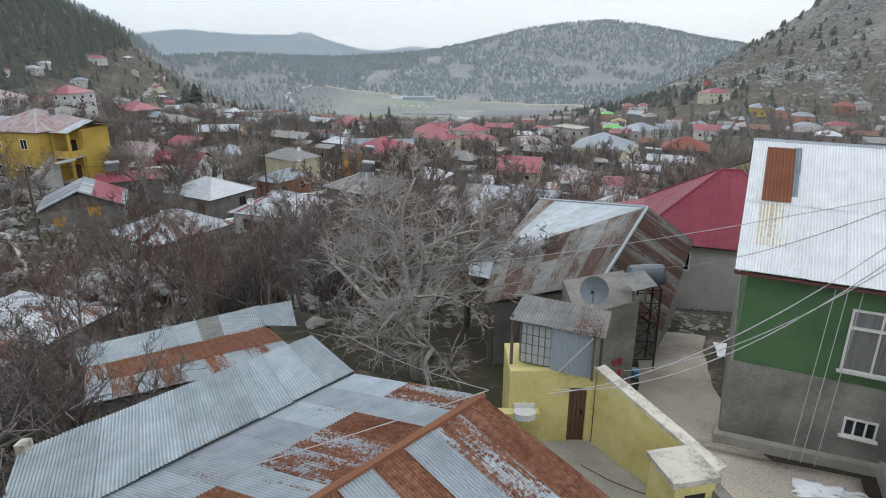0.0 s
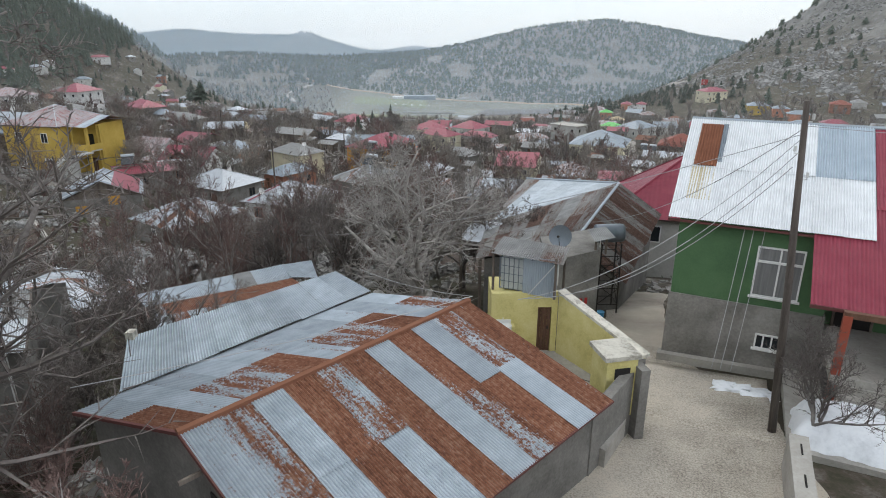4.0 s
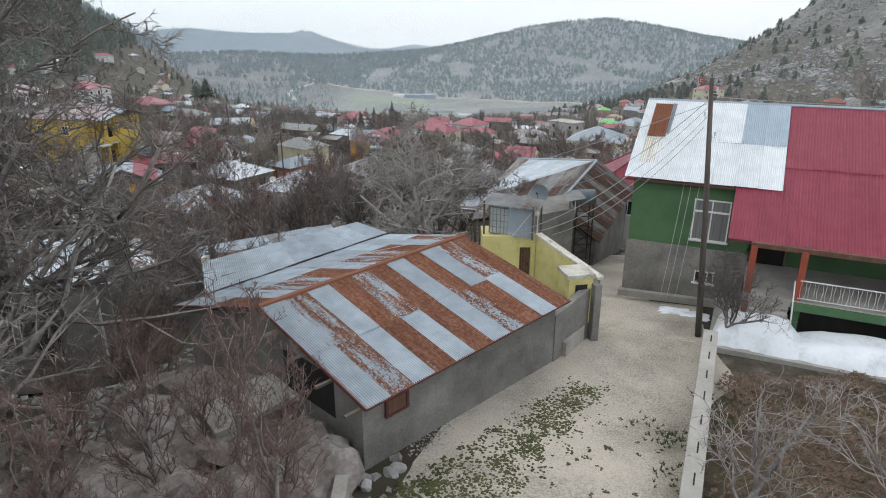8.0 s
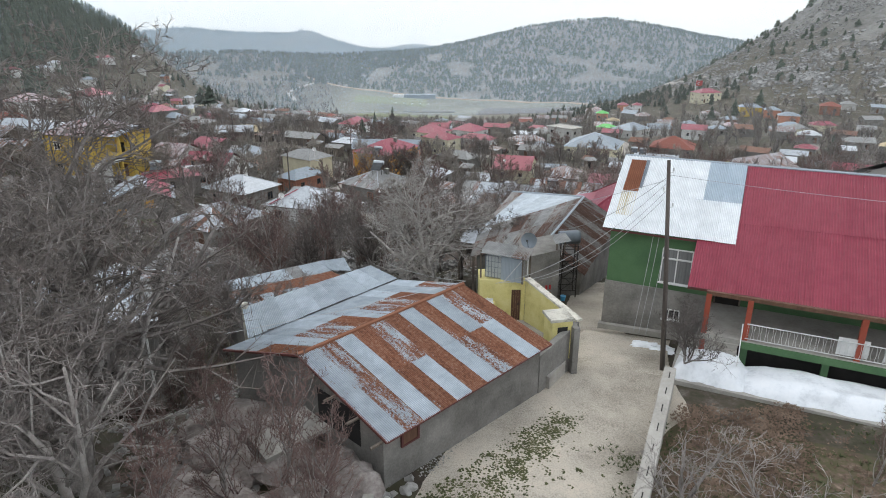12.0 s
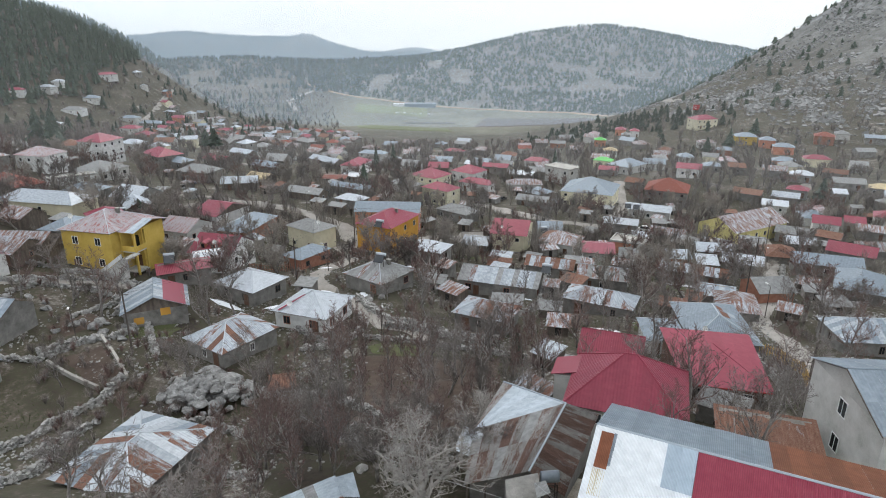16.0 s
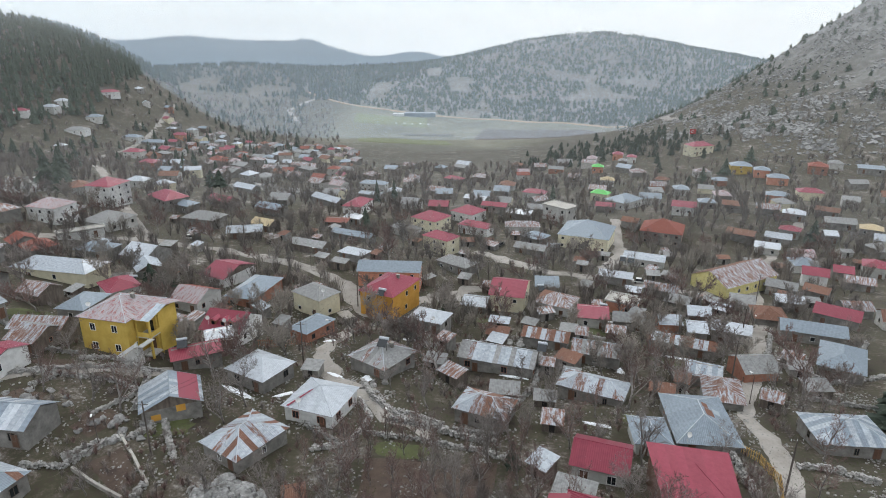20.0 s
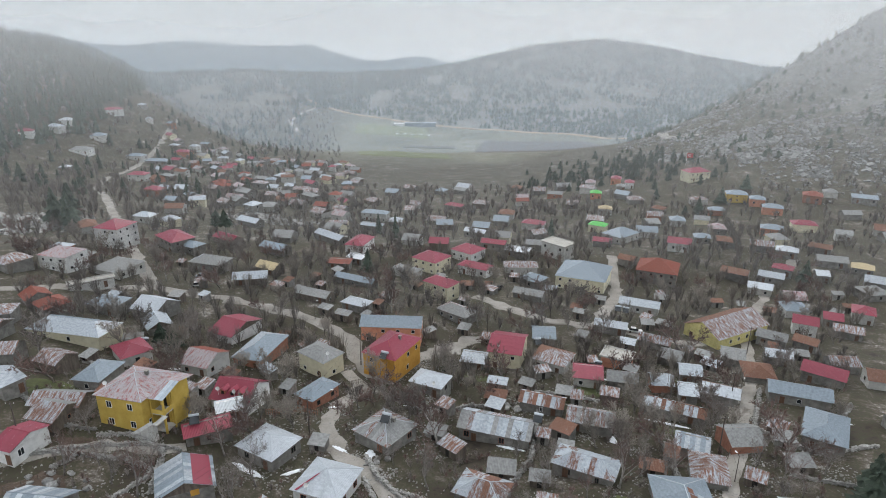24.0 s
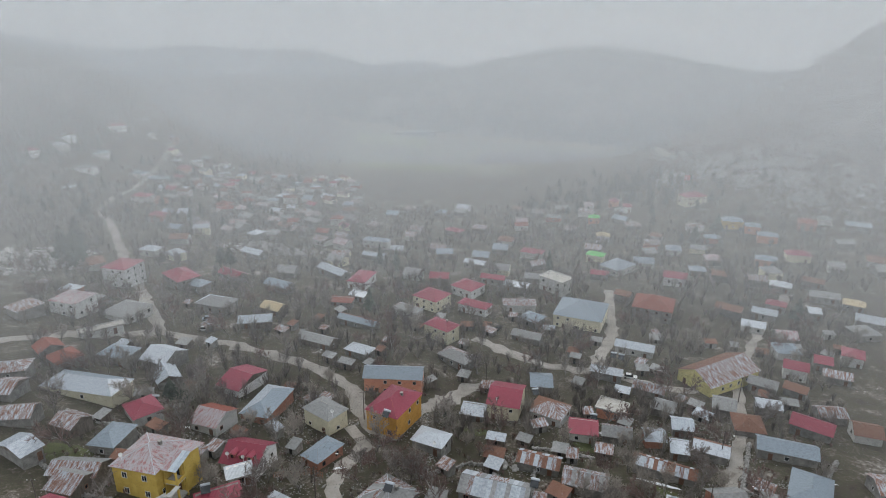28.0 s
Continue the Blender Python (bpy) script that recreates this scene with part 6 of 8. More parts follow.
def near_road(x, y):
    for line, wd in ROADS:
        for (x0, y0), (x1, y1) in zip(line, line[1:]):
            t = max(0, min(1, ((x - x0) * (x1 - x0) + (y - y0) * (y1 - y0)) / ((x1 - x0) ** 2 + (y1 - y0) ** 2)))
            if math.hypot(x - x0 - t * (x1 - x0), y - y0 - t * (y1 - y0)) < wd * .6 + .5:
                return True
    return False


for line, wd in ROADS:
    way("road", line, wd * .95, 0.10, "road", "pale unpaved village road with worn edges")
way("road", [(-300, 1420), (-261, 1335), (-157, 1211), (-45, 1141), (74, 1064), (163, 1016), (242, 963), (281, 892)], 9, 1.0, "tarnish", "dusty road cut along the foot of the hill", 15)
way("road", [(281, 892), (240, 700), (206, 563), (219, 519)], 7, 0.8, "road", "pale track climbing past the fields", 12)
way("road", [(-230, 980), (-275, 1111), (-276, 1208), (-261, 1335)], 8, 0.8, "road", "pale track at the edge of the plain", 12)


def lot(name, corners, mat, label, lift=.06, n=14):
    """A patch of ground between four corners, laid on the land."""
    a, b, c, d = (Vector(p) for p in corners)
    v, f = [], []
    for j in range(n + 1):
        for i in range(n + 1):
            p = a.lerp(b, i / n).lerp(d.lerp(c, i / n), j / n)
            e = 1 if 0 < i < n and 0 < j < n else -2
            q = p + Vector((noise.noise((p.x * .2, p.y * .2, 1)), noise.noise((p.x * .2, p.y * .2, 5)))) * (1.2 if e < 0 else .2)
            v.append((q.x, q.y, ground(q.x, q.y) + lift * e))
    for j in range(n):
        for i in range(n):
            q = j * (n + 1) + i
            f.append((q, q + 1, q + n + 2, q + n + 1))
    return single(name, (v, f), mat, (0, 0, 0), label, "field", kind="structure", smooth_shade=True)


lot("field", [(-10.5, 33), (4, 32), (8, 57), (-11, 59)], "soil", "dark turned soil of an open plot", .07, 24)
lot("lane_apron", [yardp(-.6, -4.4)[:2], yardp(4.0, -4.4)[:2], yardp(4.0, .2)[:2], yardp(-.6, .2)[:2]], "lane", "worn gravel apron before the green house", .09, 12)
M["ploughed"] = material("ploughed_dark_field", ((0.06, 0.05, 0.045), (0.10, 0.085, 0.075)), 0.02, 0.95, 0, 0, .2)
M["sward_near"] = material("green_winter_turf", ((0.055, 0.05, 0.028), (0.075, 0.085, 0.03), (0.10, 0.115, 0.04)), 0.6, 0.95, 0, 0.5, 5)
M["sward"] = material("thin_green_field", ((0.10, 0.115, 0.055), (0.15, 0.16, 0.085)), 0.015, 0.95, 0, 0, .15)
lot("field", [(30, 800), (230, 760), (215, 900), (60, 960)], "ploughed", "dark ploughed strip on the plain", .8)
lot("field", [(-150, 1000), (-20, 960), (-20, 1080), (-160, 1120)], "sward", "thin green meadow on the plain", .8)
lot("field", [(-110, 760), (20, 740), (10, 800), (-120, 810)], "sward", "thin green meadow on the plain", .8)
lot("field", [(-60, 850), (20, 840), (20, 862), (-60, 872)], "ploughed", "dark ploughed strip on the plain", .9)
hall = thing("sports_hall", (-58, 1110, ground(-58, 1110)), "long low shed with a white end on the plain", "hall")
part("wall", box(-10, -7, -2, 45, 7, 6), "steel_far", hall)
part("annexe", box(-30, -6, -2, -11, 6, 5), "white", hall, "white annexe")
for k in range(5):
    single("parked_van", merge(box(-2.4, -1, .4, 2.4, 1, 1.4), box(-2.0, -.95, 1.4, 1.2, .95, 2.3)), "white", (-75 + k * 13, 1000 + 6 * (k % 2), ground(-75 + k * 13, 1003)), "white van parked on the meadow", "van", "parked vans", turn=20 * k)


def rough_stone(rnd, r):
    """An angular stone: a box with its corners pulled about."""
    v, f = box(-r * rnd.uniform(.7, 1.2), -r * rnd.uniform(.6, 1), -r * rnd.uniform(.4, .7), r * rnd.uniform(.7, 1.2), r * rnd.uniform(.6, 1), r * rnd.uniform(.4, .7))
    m = Euler((rnd.uniform(-.5, .5), rnd.uniform(-.5, .5), rnd.uniform(0, 6.3))).to_matrix()
    return [m @ (Vector(p) * rnd.uniform(.72, 1.1)) for p in v], f


def stone_wall(line, seed, high=.8, thick=.5, size=.24):
    rnd = random.Random(seed)
    v, f = [], []
    for (x0, y0), (x1, y1) in zip(line, line[1:]):
        length = math.hypot(x1 - x0, y1 - y0)
        nrm = Vector((-(y1 - y0), x1 - x0)) / length
        for k in range(int(length / (size * .8))):
            t = (k + rnd.random()) / (length / (size * .8))
            gap = noise.noise((x0 + (x1 - x0) * t, y0 + (y1 - y0) * t, seed)) * .5 + .75
            z = 0
            while z < high * gap:
                o = nrm * rnd.uniform(-thick, thick) * (.9 if z < .2 else .5)
                p = Vector((x0 + (x1 - x0) * t + o.x, y0 + (y1 - y0) * t + o.y, 0))
                sv, sf = rough_stone(rnd, size * rnd.uniform(.55, 1.15))
                q = len(v)
                g = ground(p.x, p.y) + z + size * .3
                v.extend((a.x + p.x, a.y + p.y, a.z + g) for a in sv)
                f.extend(tuple(i + q for i in s) for s in sf)
                z += size * .95
    ob = thing("stone_wall", (line[0][0], line[0][1], ground(*line[0])), "tumbled dry-stone wall of grey limestone", "stone wall", "dry-stone walls")
    b = Vector((line[0][0], line[0][1], ground(*line[0])))
    tagged(part("stones", ([tuple(Vector(p) - b) for p in v], f), "stone", ob), kind="stuff")


for k, line in enumerate((
        [(-32.4, 51.9), (-24.0, 50.8), (-14, 47.7), (-8, 40), (-4, 33)],
        [(-11.0, 64.7), (-3.2, 62.7), (5.7, 59.6), (10.3, 55.4)], [(-61.6, 81.0), (-56.1, 82.2), (-49.1, 78.9), (-46.6, 68.0)],
        [(-13.8, 80.8), (-11.2, 74.5), (-5.4, 67.3), (7.6, 61.6)], [(-31.1, 118.3), (-27.8, 124.0)], [(-74.6, 74.1), (-64.5, 75.7), (-53.9, 75.7), (-43.1, 72.2)], [(20.4, 101.9), (16.6, 84.2), (10.6, 71.2)],
        [(-12.7, 42.9), (-9.5, 36), (-6.3, 29.8), (-0.9, 29.7), (0.9, 34)], [(75.8, 116.8), (60.7, 89.7)], [(40.1, 59.8), (39.1, 54.9), (36.8, 45.4)],
        [(33.1, 64.2), (40.7, 73.4), (43.9, 90.8)], [(-15.0, 62.2), (-20.0, 66.2), (-24.1, 74.2)], [(-70.1, 95.1), (-58.0, 100.0), (-47.7, 107.4)], [(21.5, 112.6), (35.5, 108.6)], [(-5.0, 96.3), (5.4, 106.0), (12.9, 104.0)], [(64.2, 95.8), (72.5, 87.5), (85.5, 89.8)], [(61.3, 77.9), (73.0, 75.2)],
        [(-66.0, 104.0), (-78.0, 108.0), (-87.9, 111.9)], [(86.3, 101.8), (92.5, 108.7)], [(-14, 28), (-20, 33), (-28, 42)], [(-18.7, 60.3), (-13.4, 61.8), (-11.0, 68.8), (-13.4, 74.0)], [(-8.3, 68.0), (.1, 65.4)],
        [(-80.1, 90.1), (-68.6, 82.8), (-62.4, 82.5)], [(1.4, 65.6), (8.0, 64.1)], [(46.9, 55.6), (51.2, 54.2), (54.9, 51.2)],
        [(-69.9, 73.6), (-66.1, 76.0), (-59.4, 78.4), (-51.8, 80.0), (-46.2, 79.9)], [(-50.8, 56.6), (-48.0, 59.9), (-44.2, 61.8), (-42.4, 64.8), (-46.2, 69.5)], [(-46.6, 74.3), (-41.8, 67.2), (-38.7, 61.7), (-36, 57)], [(-64.0, 71.7), (-62.1, 75.2)],
        [(-55.2, 54.8), (-49.8, 55.1), (-47.6, 58.8), (-45.4, 62.6)], [(-42.9, 36.6), (-41.7, 38.8), (-41.3, 44.8), (-38.7, 48.3), (-38.2, 52.7)], [(-39.2, 36.0), (-37.9, 40.1), (-37.0, 44.8)], [(-11.7, 35.3), (-9.7, 35.8), (-5.2, 33.8), (-4.3, 35.6)],
        [(-3.4, 38.0), (0.1, 38.7)], [(-7.0, 70.5), (0.1, 66.6)], [(-29.7, 43.8), (-25.2, 44.9), (-20.2, 41.1)], [(-38, 28), (-36, 33), (-37.5, 38)], [(-52, 66), (-49, 71), (-48, 75)])):
    stone_wall(line, k, .75 if k % 3 else 1.0, .5, .21)


def plot_wall(line, label):
    """A low pale concrete wall round a plot, following the land."""
    v, f = [], []
    pts = [Vector(line[0]).lerp(Vector(line[-1]), 0)]
    for a, b in zip(line, line[1:]):
        n = max(2, int((Vector(b) - Vector(a)).length / .8))
        pts += [Vector(a).lerp(Vector(b), k / n) for k in range(1, n + 1)]
    for k, p in enumerate(pts):
        d = (pts[min(k + 1, len(pts) - 1)] - pts[max(k - 1, 0)]).normalized() * .17
        g = ground(p.x, p.y)
        for x, y, z in ((-d.y, d.x, -.4), (-d.y, d.x, .55), (d.y, -d.x, .55), (d.y, -d.x, -.4)):
            v.append((p.x + x, p.y + y, g + z + (.04 * noise.noise((p.x, p.y, 3)) if z > 0 else 0)))
    for k in range(len(pts) - 1):
        f += [(4 * k + i, 4 * k + 4 + i, 4 * k + 4 + (i + 1) % 4, 4 * k + (i + 1) % 4) for i in range(4)]
    f += [(0, 1, 2, 3), (4 * len(pts) - 1, 4 * len(pts) - 2, 4 * len(pts) - 3, 4 * len(pts) - 4)]
    single("garden_wall", (v, f), "concrete", (0, 0, 0), label, "wall", "garden walls")


plot_wall([(-45.6, 62.0), (-41.5, 57.2), (-39.0, 54.1), (-37.7, 52.6)], "low pale concrete wall round a dug plot")
plot_wall([(-48.5, 54.9), (-44.0, 52.4), (-40.0, 50.4)], "low pale concrete wall beside a dug plot")
lot("field", [(-48.2, 55.8), (-44.4, 60.5), (-38.6, 53.2), (-40.8, 51.4)], "soil", "dark dug soil of a small walled plot", .06, 10)
lot("field", [(-54.2, 62.7), (-51.2, 69.4), (-45.7, 66.6), (-49.8, 60.5)], "soil", "dark dug soil of a garden bed", .06, 10)
lot("field", [(-67.5, 69.0), (-63.2, 71.6), (-60.1, 67.3), (-63.2, 63.2)], "soil", "dark dug soil under a pole frame", .06, 8)


stone_wall([(-1.35, 1.2), (-1.3, -1.5)], 90, .2, .25, .13)


def boulder(r, seed, flat=.7, cuts=3):
    """A broken block of limestone: a ball cut by planes, with pitted faces."""
    rnd = random.Random(int(seed * 100))
    bm = bmesh.new()
    bmesh.ops.create_icosphere(bm, subdivisions=cuts, radius=r)
    planes = []
    for k in range(9):
        n = Vector((rnd.gauss(0, 1), rnd.gauss(0, 1), rnd.gauss(0, .8))).normalized()
        planes.append((n, r * rnd.uniform(.5, .86)))
    for vv in bm.verts:
        c = vv.co.copy()
        for n, d in planes:
            over = c.dot(n) - d
            if over > 0:
                c -= n * over * .93
        n2 = noise.noise(c * (2.6 / r) + Vector((0, seed, 0)))
        n3 = noise.noise(c * (6.5 / r) + Vector((0, 0, seed)))
        vv.co = c * (1 + .16 * n2 + .13 * n3)
        vv.co.z *= flat
    verts = [tuple(q.co) for q in bm.verts]
    faces = [tuple(q.index for q in p.verts) for p in bm.faces]
    bm.free()
    return verts, faces


def outcrop(x, y, spread, count, size, seed, label, group, mat="stone", dome=0.0):
    rnd = random.Random(seed)
    for k in range(count):
        a, q = rnd.uniform(0, 6.3), spread * math.sqrt(rnd.random())
        px, py = x + q * math.cos(a), y + q * math.sin(a) * .7
        r = size * rnd.uniform(.45, 1.1) * (1.2 - .5 * q / spread)
        single("boulder", boulder(r, seed + k * 3.7, rnd.uniform(.5, .85), 3 if size > .9 else 2), mat, (px, py, ground(px, py) + r * .18 + dome * (1 - (q / spread) ** 2)), label, "boulder", group, turn=rnd.uniform(0, 360))


outcrop(-27.0, 49.6, 4.6, 14, 2.2, 11, "weathered grey limestone boulder in the outcrop", "limestone outcrop", "tor")
outcrop(-27.0, 49.2, 5.4, 105, .95, 17, "small broken limestone block in the outcrop", "limestone outcrop", "tor", 1.9)
outcrop(-47.1, 63.2, 5, 14, 1.1, 23, "weathered grey limestone boulder by the plots", "boulders by the plots", "tor")
outcrop(12.0, 104.0, 4.5, 12, 1.5, 31, "pale limestone boulder between the houses", "boulders between houses")
outcrop(-5.2, 1.4, 2.8, 18, 1.45, 41, "pale rubble block beside the stable", "rubble by the stable", "rubble")
outcrop(-3.2, 0.0, 1.5, 9, .95, 47, "pale rubble block beside the stable", "rubble by the stable", "rubble")
outcrop(-6.4, 4.3, 2.1, 9, 1.35, 44, "pale rubble block beside the stable", "rubble by the stable", "rubble")
outcrop(-1.25, 2.0, .55, 5, .34, 53, "pale stone at the corner of the stable", "stones by the stable")
outcrop(-8.8, 2.8, 2.2, 12, .7, 59, "pale rubble block beside the stable", "rubble by the stable", "rubble")
outcrop(-11.0, 78.2, 3, 9, 1.0, 61, "grey limestone boulder beside the road", "boulders by the road")
outcrop(-62.1, 68.1, 6, 14, .9, 67, "grey limestone boulder among the plots", "boulders by the plots", "tor")
outcrop(-3, 26.5, 4, 9, .7, 71, "pale boulder under the bare trees", "boulders under trees")
single("concrete_slab", moved(box(-1.1, -.7, 0, 1.1, .7, .16), pose(-4.9, 4.0, 0.75, 4, -5, 40)), "concrete", (0, 0, 0), "broken concrete slab lying on rubble", "slab")


def scree(name, spots, label, seed, size, mat="stone"):
    """Loose stones too many to count, joined."""
    rnd = random.Random(seed)
    v, f = [], []
    for x, y, r, n in spots:
        for k in range(n):
            a, q = rnd.uniform(0, 6.3), r * math.sqrt(rnd.random())
            px, py = x + q * math.cos(a), y + q * math.sin(a)
            sv, sf = rough_stone(rnd, size * rnd.uniform(.4, 1.2))
            o, g = len(v), ground(px, py)
            v.extend((p.x + px, p.y + py, p.z + g) for p in sv)
            f.extend(tuple(i + o for i in s) for s in sf)
    return single(name, (v, f), mat, (0, 0, 0), label, "stones", kind="stuff")


rs = random.Random(5)
scree("loose_stones", [(-8, 6, 3, 260), (-11.5, 8.5, 3.5, 260), (-6, 2.5, 5, 420), (-9, 2, 4, 200), (-3, 0, 2, 120)], "loose pale stones around the rubble", 3, .13)
scree("field_stones", [(rs.uniform(-75, 75), rs.uniform(26, 130), rs.uniform(1.5, 7), 40) for _ in range(340)], "scattered pale field stones in the gardens", 4, .17)
scree("hill_rock", [(rs.uniform(190, 520), rs.uniform(330, 620), rs.uniform(10, 30), 34) for _ in range(190)], "pale limestone ribs on the east hill", 6, 1.25, "crag")
scree("hill_rock", [(240 + rs.gauss(0, 32), 430 + rs.gauss(0, 30), 10, 26) for _ in range(40)], "pale limestone crag above the village", 8, 1.7, "crag")
scree("west_rock", [(-170 + rs.gauss(0, 12), 225 + rs.gauss(0, 14), 6, 16) for _ in range(26)], "grey limestone crag on the west slope", 9, 1.2)
scree("west_rock", [(-90 + rs.gauss(0, 14), 285 + rs.gauss(0, 8), 6, 14) for _ in range(22)], "pale limestone rib between the houses", 10, 1.1)


def blades(name, spots, seed, mat, label, high=.12, up=.03):
    rnd = random.Random(seed)
    v, f = [], []
    for x, y, r, n in spots:
        for _ in range(n):
            a, q = rnd.uniform(0, 6.3), r * math.sqrt(rnd.random())
            px, py = x + q * math.cos(a), y + q * math.sin(a)
            g = ground(px, py) + up
            for _k in range(5):
                b, w, hh = rnd.uniform(0, 6.3), .022, high * rnd.uniform(.5, 1.2)
                dx, dy = math.cos(b), math.sin(b)
                o = len(v)
                v += [(px - dy * w, py + dx * w, g), (px + dy * w, py - dx * w, g), (px + dx * .08, py + dy * .08, g + hh)]
                f.append((o, o + 1, o + 2))
    return single(name, (v, f), mat, (0, 0, 0), label, "grass", kind="stuff")


spots = []
for _ in range(170):
    t, s = rs.random(), rs.gauss(0, .42)
    x, y = -1.0 + 4.2 * t, 0.4 + 6.2 * t
    spots.append((x + .55 + s * 1.1 + .4, y - .7 + s * .5, rs.uniform(.06, .2), 13))
for _ in range(170):
    t, s = rs.random(), abs(rs.gauss(0, .7))
    spots.append((-1.3 + 4.6 * t + .55 + s * .75, 2.3 + 4.7 * t - .55 - s * .75, rs.uniform(.06, .22), 9))
for _ in range(60):
    spots.append((rs.uniform(2.2, 5.6), rs.uniform(-2.5, 4.5), rs.uniform(.03, .08), 6))
for _ in range(150):
    spots.append((rs.uniform(-1.3, .7), rs.uniform(-3.0, 1.9), rs.uniform(.08, .25), 15))


def cushions(name, spots, seed, mat, label):
    """Low rounded cushions of moss, joined."""
    rnd = random.Random(seed)
    v, f = [], []
    for x, y, r, n in spots:
        for _ in range(n):
            a, q = rnd.uniform(0, 6.3), 1.7 * r * math.sqrt(rnd.random())
            px, py, w = x + q * math.cos(a), y + q * math.sin(a), rnd.uniform(.014, .055)
            g, o = ground(px, py) + .045, len(v)
            for ring, lift in ((1.0, 0), (.6, .3)):
                v += [(px + w * ring * rnd.uniform(.7, 1.2) * math.cos(k * 1.0472), py + w * ring * rnd.uniform(.7, 1.2) * math.sin(k * 1.0472), g + w * lift) for k in range(6)]
            v.append((px, py, g + w * .4))
            f += [(o + k, o + (k + 1) % 6, o + 6 + (k + 1) % 6, o + 6 + k) for k in range(6)] + [(o + 6 + k, o + 6 + (k + 1) % 6, o + 12) for k in range(6)]
    return single(name, (v, f), mat, (0, 0, 0), label, "moss", kind="stuff")


cushions("lane_moss", spots, 2, "moss", "small dark moss cushions along the lane")
scree("lane_gravel", [(-.9 + 4.6 * t + .25, 3.1 + 4.7 * t, .45, 22) for t in [k / 30 for k in range(31)]] + [(rs.uniform(4.5, 7.5), rs.uniform(0, 11), .8, 14) for _ in range(30)], "small loose gravel along the lane", 14, .03)
blades("garden_grass", [(rs.uniform(5, 15), rs.uniform(-6, 5), .4, 10) for _ in range(110)], 3, "tuft", "thin grass and moss in the garden", .08, .26)
blades("dead_leaves", [(x + .46 * (y + 1.5), y, .4, 18) for x, y in [(rs.uniform(4.85, 9.0), rs.uniform(-4, 6.2)) for _ in range(560)]] + [(rs.uniform(8, 15), rs.uniform(-5, 5), .5, 10) for _ in range(120)], 4, "litter", "brown dead leaves under the garden trees", .05, .27)
blades("village_grass", [(rs.uniform(-80, 80), rs.uniform(28, 130), rs.uniform(1, 4), 30) for _ in range(420)], 6, "tuft", "rough winter grass between the houses", .22)

# ---- things about the village houses ----
# the yellow house: a wing with balconies on posts, outside stairs, dish
W0, D0 = 4.75, 5.0
part("wing_wall", prism([(W0, -.5), (W0 + 2.2, -.5), (W0 + 2.2, 5.0), (W0, 5.0)], -2.2, 7.0), "golden", yellow)
for z in (-.1, 3.4):
    part("balcony_floor", box(W0, -3.2, z, W0 + 3.0, -.5, z + .2), "pale", yellow)
for x, y in ((W0 + 2.85, -3.05), (W0 + 2.85, -.6), (W0 + .3, -3.05)):
    part("balcony_post", box(x - .16, y - .16, -2.4, x + .16, y + .16, 6.9), "golden", yellow)
part("balcony_wall", merge(box(W0 + .2, -3.2, 3.6, W0 + 3.0, -3.05, 4.45), box(W0 + 2.85, -3.05, 3.6, W0 + 3.0, -.5, 4.45)), "golden", yellow)
part("balcony_door", box(W0 + .7, -.56, 3.6, W0 + 1.6, -.503, 5.6), "glass", yellow)
part("wing_door", box(W0 + .7, -.56, .1, W0 + 1.6, -.503, 2.1), "door", yellow)
sheets(yellow, ((W0 - .2, -3.7, 7.0), (W0 + 3.5, -3.7, 7.0), (W0 + 3.5, 1.2, 8.1), (W0 - .2, 1.2, 8.1)), 4, 1, lambda i, j: "fade" if i < 2 else "galv", 0)
sheets(yellow, ((W0 + 3.5, 5.6, 7.0), (W0 - .2, 5.6, 7.0), (W0 - .2, 1.2, 8.1), (W0 + 3.5, 1.2, 8.1)), 4, 1, lambda i, j: "fade", 0)
stair = part("stair_landing", box(W0 + 2.66, -D0 - 1.15, 3.3, W0 + 3.6, -3.1, 3.5), "pale", yellow, "pale concrete landing")
for k in range(18):
    part("step", box(W0 - 2.2 + .27 * k, -D0 - 1.15, -1.6, W0 - 1.93 + .27 * k, -D0 - .05, .1 + .19 * k), "pale", stair)
part("stair_parapet", moved(box(0, -D0 - 1.27, 0, 4.9, -D0 - 1.15, .75), Matrix(((1, 0, 0, W0 - 2.2), (0, 1, 0, 0), (.70, 0, 1, .15), (0, 0, 0, 1)))), "white", stair)


def roof_dish(x, y, z, turn, size=.8):
    ob = thing("satellite_dish", (x, y, z), "white satellite dish on a house wall or roof", "dish", "village dishes", turn)
    ring = [(size * .5 * math.cos(k * math.pi / 8), size * .5 * math.sin(k * math.pi / 8)) for k in range(16)]
    v = [(0, 0, 0)] + [(a * .55, b * .55, .04) for a, b in ring] + [(a, b, .14) for a, b in ring]
    f = [(0, 1 + k, 1 + (k + 1) % 16) for k in range(16)] + [(1 + k, 17 + k, 17 + (k + 1) % 16, 1 + (k + 1) % 16) for k in range(16)]
    part("reflector", moved((v, f), pose(0, -.1, .75, 65, 0, 0)), "white", ob, "", True)
    part("mast", tube([(0, 0, -.7), (0, 0, .75)], .035, 5), "pipe", ob)
    part("feed_arm", tube([(0, -.15, .4), (0, -.75, .7)], .02, 4), "iron", ob)


